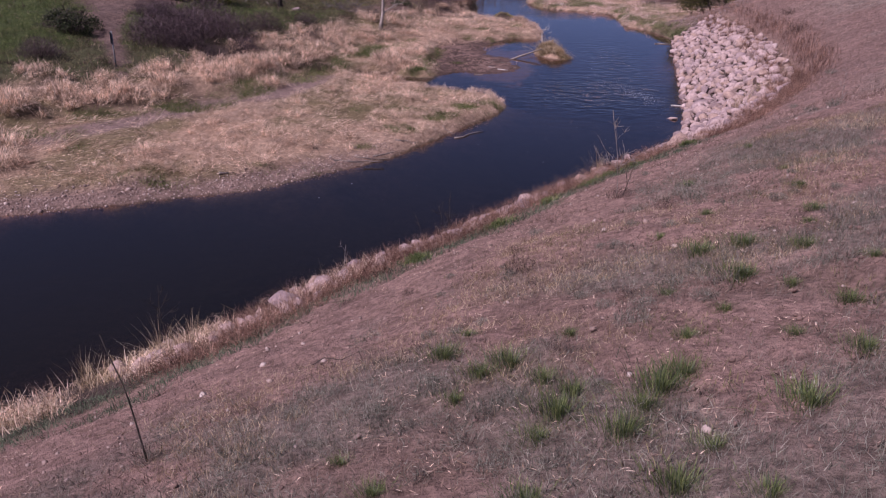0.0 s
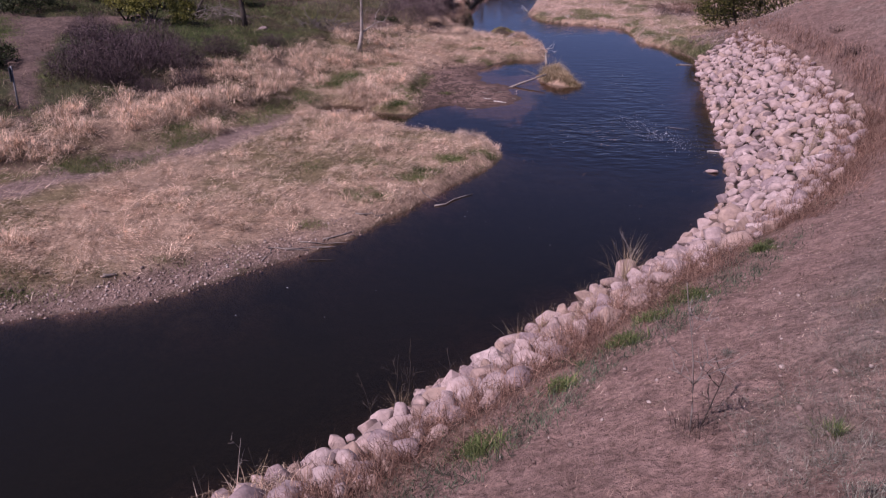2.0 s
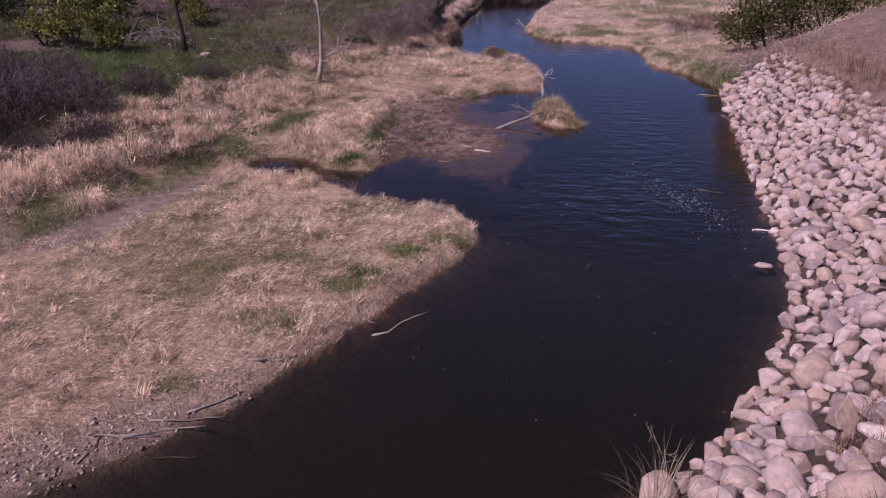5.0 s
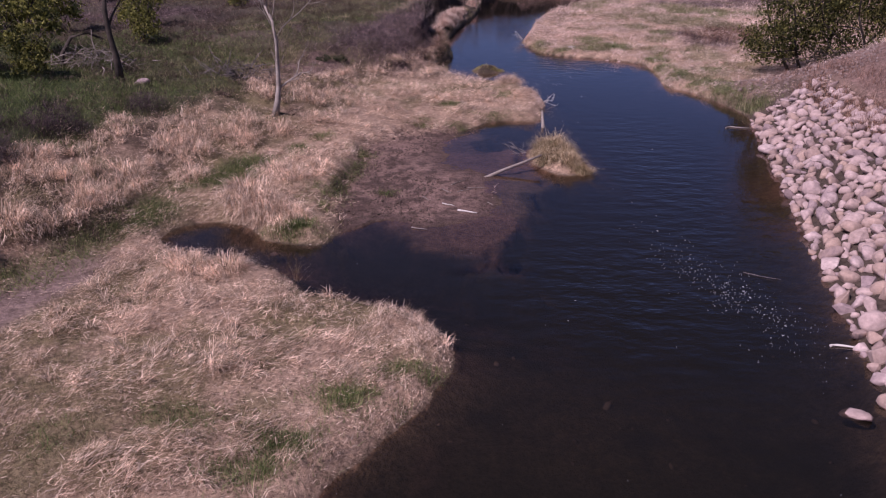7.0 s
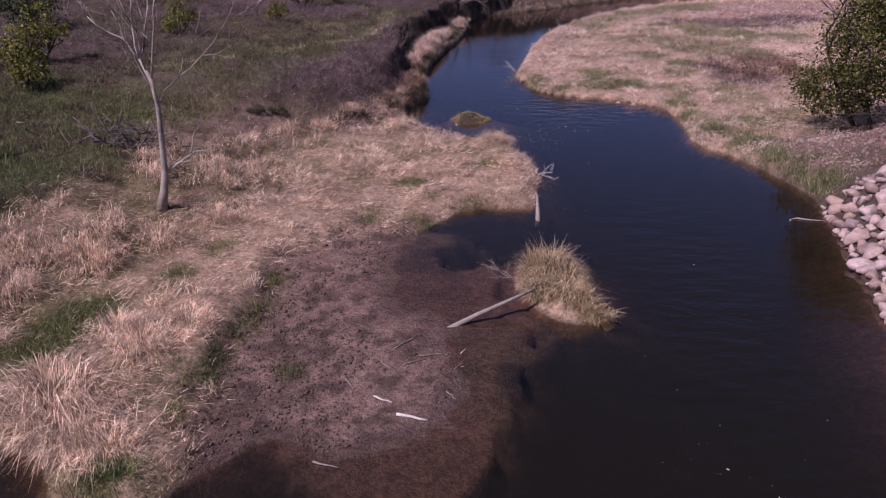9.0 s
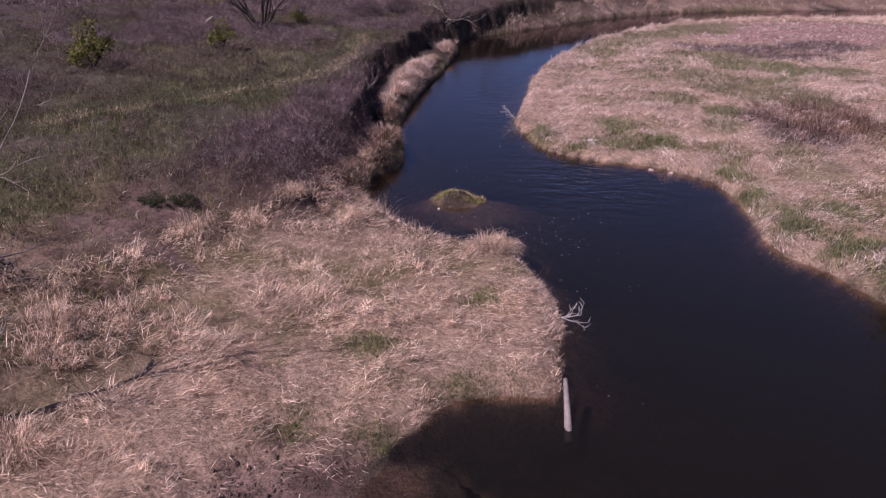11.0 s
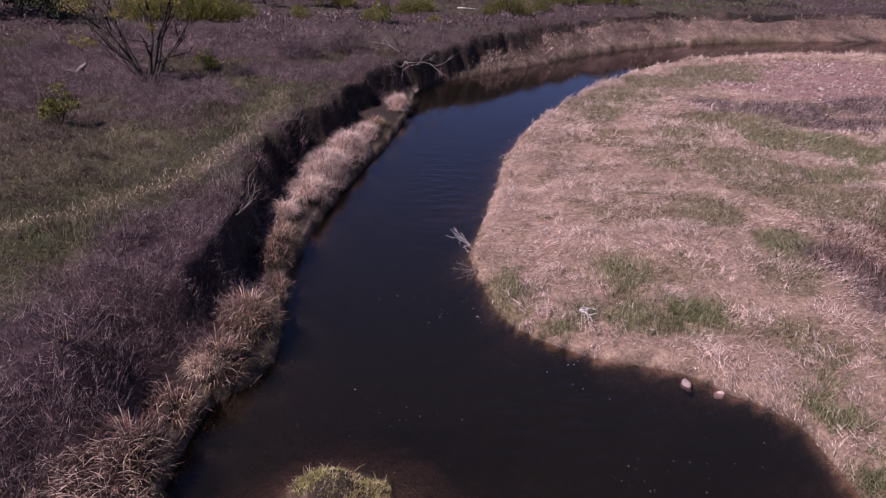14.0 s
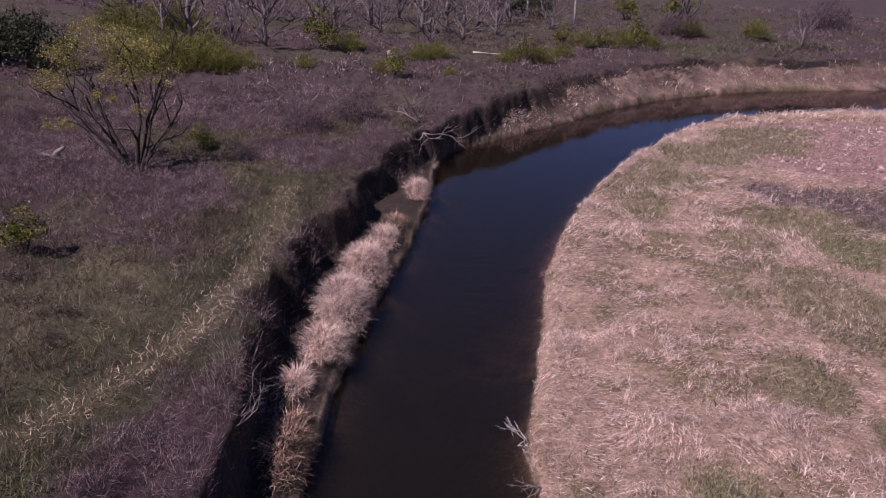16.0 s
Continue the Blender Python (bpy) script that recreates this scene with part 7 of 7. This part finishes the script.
for x, y, s in ((1.65, 10.9, 0.55), (1.1, 8.5, 0.5), (8.6, 17.1, 0.9), (8.2, 17.4, 0.7), (0.3, 5.3, 0.7), (-0.1, 4.9, 0.6), (2.0, 5.8, 0.7), (2.6, 6.7, 0.7), (2.2, 6.2, 0.6), (2.9, 7.0, 0.6), (0.7, 4.6, 0.6), (-0.6, 5.6, 0.5), (4.5, 9.3, 0.5), (5.6, 12.2, 0.5),
                (6.6, 13.4, 0.5), (3.1, 9.0, 0.45), (1.8, 7.2, 0.45), (6.9, 16.2, 0.4), (9.5, 21.5, 0.6), (4.9, 6.9, 0.6), (12.9, 27.2, 0.9), (0.2, 6.9, 0.4), (3.9, 13.9, 0.4), (-2.1, 5.1, 0.45)):
    copy_thing(sage, stand(x, y, r_tuft.uniform(0, 360), s))

for k in range(46):
    x, y = r_tuft.uniform(-1.5, 5.5), r_tuft.uniform(2.6, 11.5)
    if sample("sd", np.array([x]), np.array([y]))[0] - riprap_width(y) > 2.0:
        copy_thing(dry_shrub if k % 5 == 0 else sage, stand(x, y, r_tuft.uniform(0, 360), r_tuft.uniform(0.25, 0.55)))

reed = tuft("reed_clump", stand(4.25, 20.95), 64, 1.05, 0.24, REED, "tall dry reed clump at the water's edge", "reeds", "reed clumps", 85, 0.007)
for x, y, s in ((4.45, 21.4, 0.8), (2.4, 18.75, 0.6), (2.0, 18.4, 0.55), (3.3, 20.1, 0.5), (0.1, 16.2, 0.5), (9.9, 27.3, 0.8), (10.6, 28.2, 0.9), (11.2, 29.0, 0.8), (-4.0, 11.3, 0.6), (-4.4, 11.0, 0.7), (-5.3, 10.2, 0.6), (5.3, 54.0, 0.5), (4.1, 54.1, 0.6),
                (1.2, 56.2, 0.7), (-1.3, 34.1, 0.5), (3.4, 19.2, 0.6), (2.8, 17.6, 0.55), (12.5, 30.2, 0.8)):
    copy_thing(reed, stand(x, y, r_tuft.uniform(0, 360), s))


TUSSOCK_GROWTH = 1.25


def shaggy_tussock(x, y, count, long, radius, label, seed, first=None):
    """A slumped tussock whose long stems arch over and trail downhill."""
    if first:
        return copy_thing(first, stand(x, y, seed * 47 % 360, long * TUSSOCK_GROWTH))
    nr = np.random.default_rng(seed)
    t = empty("straw_tussock", stand(x, y), label, "grass tussock", "straw tussocks")
    for name, n, low in (("crown", count, 0.2), ("skirt", count // 2, 0.0)):
        a, q = nr.uniform(0, 6.28, n), np.sqrt(nr.random(n)) * radius * (1.0 if low else 1.3)
        base = np.stack([q * np.cos(a), q * np.sin(a), low * (1 - (q / radius) ** 2 * 0.8) * nr.random(n)], -1)
        arch = blade_arrays(base, long * nr.uniform(0.5, 1.2, n), 0.0085, a + nr.normal(0, 0.6, n), nr.uniform(0.4, 1.3, n) * (0.4 if not low else 1), nr.uniform(0.8, 2.2, n) * (0.5 if not low else 1))
        part(name, mesh_from(name, *arch), STRAW, t)
    return t


tussock = shaggy_tussock(-2.4, 39.3, 420, 0.6, 0.38, "shaggy slumped tussock of pale dry grass on the bank", 301)
for k, (x, y, s) in enumerate(((-3.1, 37.5, 1.2), (-2.6, 37.0, 0.9), (-3.5, 38.3, 0.8), (-1.9, 40.2, 0.7), (-3.1, 40.0, 0.7), (-1.9, 36.6, 0.7), (-2.4, 36.9, 0.8), (-3.9, 44.0, 0.8), (-3.0, 45.4, 0.7), (-4.8, 42.6, 0.9), (-5.6, 41.0, 0.8), (-5.2, 39.2, 0.8),
                               (-6.6, 38.4, 1.0), (-6.9, 36.4, 0.9), (-7.6, 34.4, 1.0), (-8.1, 32.6, 1.0), (-9.4, 30.8, 1.0), (-10.6, 29.0, 1.0), (-12.0, 27.6, 1.0), (-13.6, 27.0, 1.1), (-14.4, 25.2, 1.1), (-10.2, 31.6, 0.9), (-8.9, 33.2, 0.9), (-7.2, 30.9, 0.8), (-11.6, 30.2, 0.8),
                               (-12.9, 22.0, 0.9), (-12.2, 20.4, 0.9), (-8.6, 21.6, 0.7), (-3.4, 33.5, 0.8), (-2.6, 33.6, 0.7), (3.9, 53.7, 0.7), (4.2, 53.9, 0.6), (-1.2, 55.8, 0.6), (-2.0, 54.6, 0.6), (0.3, 55.6, 0.55), (-3.2, 53.4, 0.6), (0.3, 60.6, 0.45))):
    shaggy_tussock(x, y, 0, s, 0, "", k, tussock)


def stalk(x, y, height, lean, label, seed, radius=0.008, arms=5, group="dead stalks"):
    r = random.Random(seed)
    t = empty("dead_stalk", pose(x, y, ground_at(x, y) - 0.02), label, "dead plant", group)
    bm = bmesh.new()
    pts = wander(r, Vector((0, 0, 0)), Vector((*lean, 1)), height, 6, 0.05)
    tube(bm, pts, [radius * (1 - 0.1 * i) for i in range(7)], 5)
    part("stem", bm, BARK_DARK if seed % 2 else DRIFT, t)
    if not arms:
        return t
    bm = bmesh.new()
    for k in range(arms):
        i = r.randrange(1, 6)
        limb(bm, r, pts[i], Vector((r.gauss(0, 0.6), r.gauss(0, 0.6), 0.8)), height * r.uniform(0.12, 0.3), radius * 0.6, 1, [], 3)
    part("twig_spray", bm, BARK_DARK if seed % 2 else DRIFT, t)
    return t


stalk(3.1, 12.4, 1.5, (0.02, 0.0), "tall thin dead stalk with bare twigs on the slope", 92, 0.009, 9)
stalk(3.2, 12.45, 0.7, (0.2, 0.0), "leaning dead stalk beside a taller one", 93, 0.008, 4)
stalk(-2.1, 5.1, 1.2, (-0.22, 0.1), "tall dark dead stalk leaning on the slope", 91, 0.010, 0)
for x, y, h, lean, seed in ((0.0, 16.2, 1.1, (0.12, 0.1), 95), (-0.25, 16.1, 0.9, (-0.3, 0.0), 97), (0.2, 16.3, 1.2, (0.1, 0.1), 99), (-1.6, 14.9, 0.7, (-0.4, 0.1), 101), (-2.2, 14.3, 0.6, (-0.3, 0.2), 103), (0.9, 17.0, 0.6, (-0.2, 0.2), 105), (-4.6, 11.6, 1.3, (-0.15, 0.2), 107),
                            (4.6, 21.6, 0.9, (-0.3, 0.3), 94), (-1.9, 14.5, 0.8, (0.1, 0.3), 96), (8.7, 17.2, 0.7, (0.1, 0.1), 98)):
    stalk(x, y, h, lean, "thin leafless stalk at the water's edge" if y > 11 and x < 8 else "thin leafless stalk on the slope", seed)
stick("bent_reed", [(-1.05, 7.0, ground_at(-1.05, 7.0)), (-0.9, 6.9, ground_at(-1.05, 7.0) + 0.16), (-0.7, 6.8, ground_at(-1.05, 7.0) + 0.2), (-0.5, 6.7, ground_at(-0.5, 6.7) + 0.1), (-0.46, 6.65, ground_at(-0.46, 6.65))], 0.006, BARK_DARK,
      "thin stem bowed over to the ground", "dead plant", "dead stalks", 4)


# ---------------------------------------------------------------- sign, litter, flecks
sign = empty("trail_sign", pose(-13.1, 30.7, ground_at(-13.1, 30.7), 0, 0, -75), "small dark grey sign on a metal post", "sign")
bm = bmesh.new()
tube(bm, straight([(0, 0, -0.1), (0, 0, 0.6), (0, 0, 1.35)]), [0.03, 0.03, 0.03], 8)
part("post", bm, METAL, sign)
bm = bmesh.new()
bmesh.ops.create_cube(bm, size=1, matrix=Matrix.Translation((0, -0.045, 1.1)) @ Matrix.Diagonal((0.3, 0.02, 0.45, 1)))
bmesh.ops.bevel(bm, geom=bm.edges[:], offset=0.006, segments=1, affect="EDGES")
part("panel", bm, SIGN_FACE, sign, "flat grey sign panel")

bm = bmesh.new()
r = random.Random(77)
for k in range(4):
    limb(bm, r, Vector((0, 0, 0.05)), Vector((r.gauss(0, 1), r.gauss(0, 1), 0.15)), 0.32, 0.035, 1, [], 2, -0.03)
me = bpy.data.meshes.new("bleached_root")
bm.to_mesh(me)
bm.free()
me.materials.append(BLEACHED)
root = new("bleached_root", me)
root.matrix_world = pose(7.65, 63.85, ground_at(7.65, 63.85) + 0.06)
tagged(root, "small white bleached root lying in green grass", "driftwood", "driftwood")


def flecks(box, n, weight, size, label):
    x, y = spread(n / ((box[1] - box[0]) * (box[3] - box[2])), *box)
    x, y = chosen(x, y, weight(x, y) * (sample("sd", x, y) < -0.15))
    m = len(x)
    s, a = size * np.exp(rng.normal(0, 0.4, m)), rng.uniform(0, 6.28, m)
    c = np.stack([x, y, np.full(m, 0.006)], -1)
    u = np.stack([np.cos(a), np.sin(a), 0 * a], -1) * s[:, None]
    v = np.stack([-np.sin(a), np.cos(a), 0 * a], -1) * (s * 0.45)[:, None]
    up = np.array([0, 0, 0.01])
    verts = np.stack([c - u, c - v, c + u, c + v, c + up], 1).reshape(-1, 3)
    f = np.array([[0, 1, 4], [1, 2, 4], [2, 3, 4], [3, 0, 4]])[None] + (np.arange(m) * 5)[:, None, None]
    return stuff("pale_flecks", (verts, f.reshape(-1, 3)), PALE_FLECK, label, "foam")


# Small pale flecks strewn in a drifting streak
flecks((5.5, 9.5, 29.5, 37.5), 3600, lambda x, y: np.exp(-((x - 7.7 + 0.28 * (y - 33.5)) ** 2 / 0.35 + (y - 33.6) ** 2 / 4.5)), 0.0105, "small pale flecks on the river")
# Glints on the ripples here are modelled as pale flecks on the surface
flecks((3, 11, 52, 66), 1100, lambda x, y: smooth(0.0, 0.4, fbm(x, y, 0.7, 230)), 0.012, "scattered pale flecks for ripple glints and wet stones in the shallows")
flecks((-4, 9, 18, 52), 160, lambda x, y: 0.5 + 0 * x, 0.012, "a few foam flecks on the dark water")
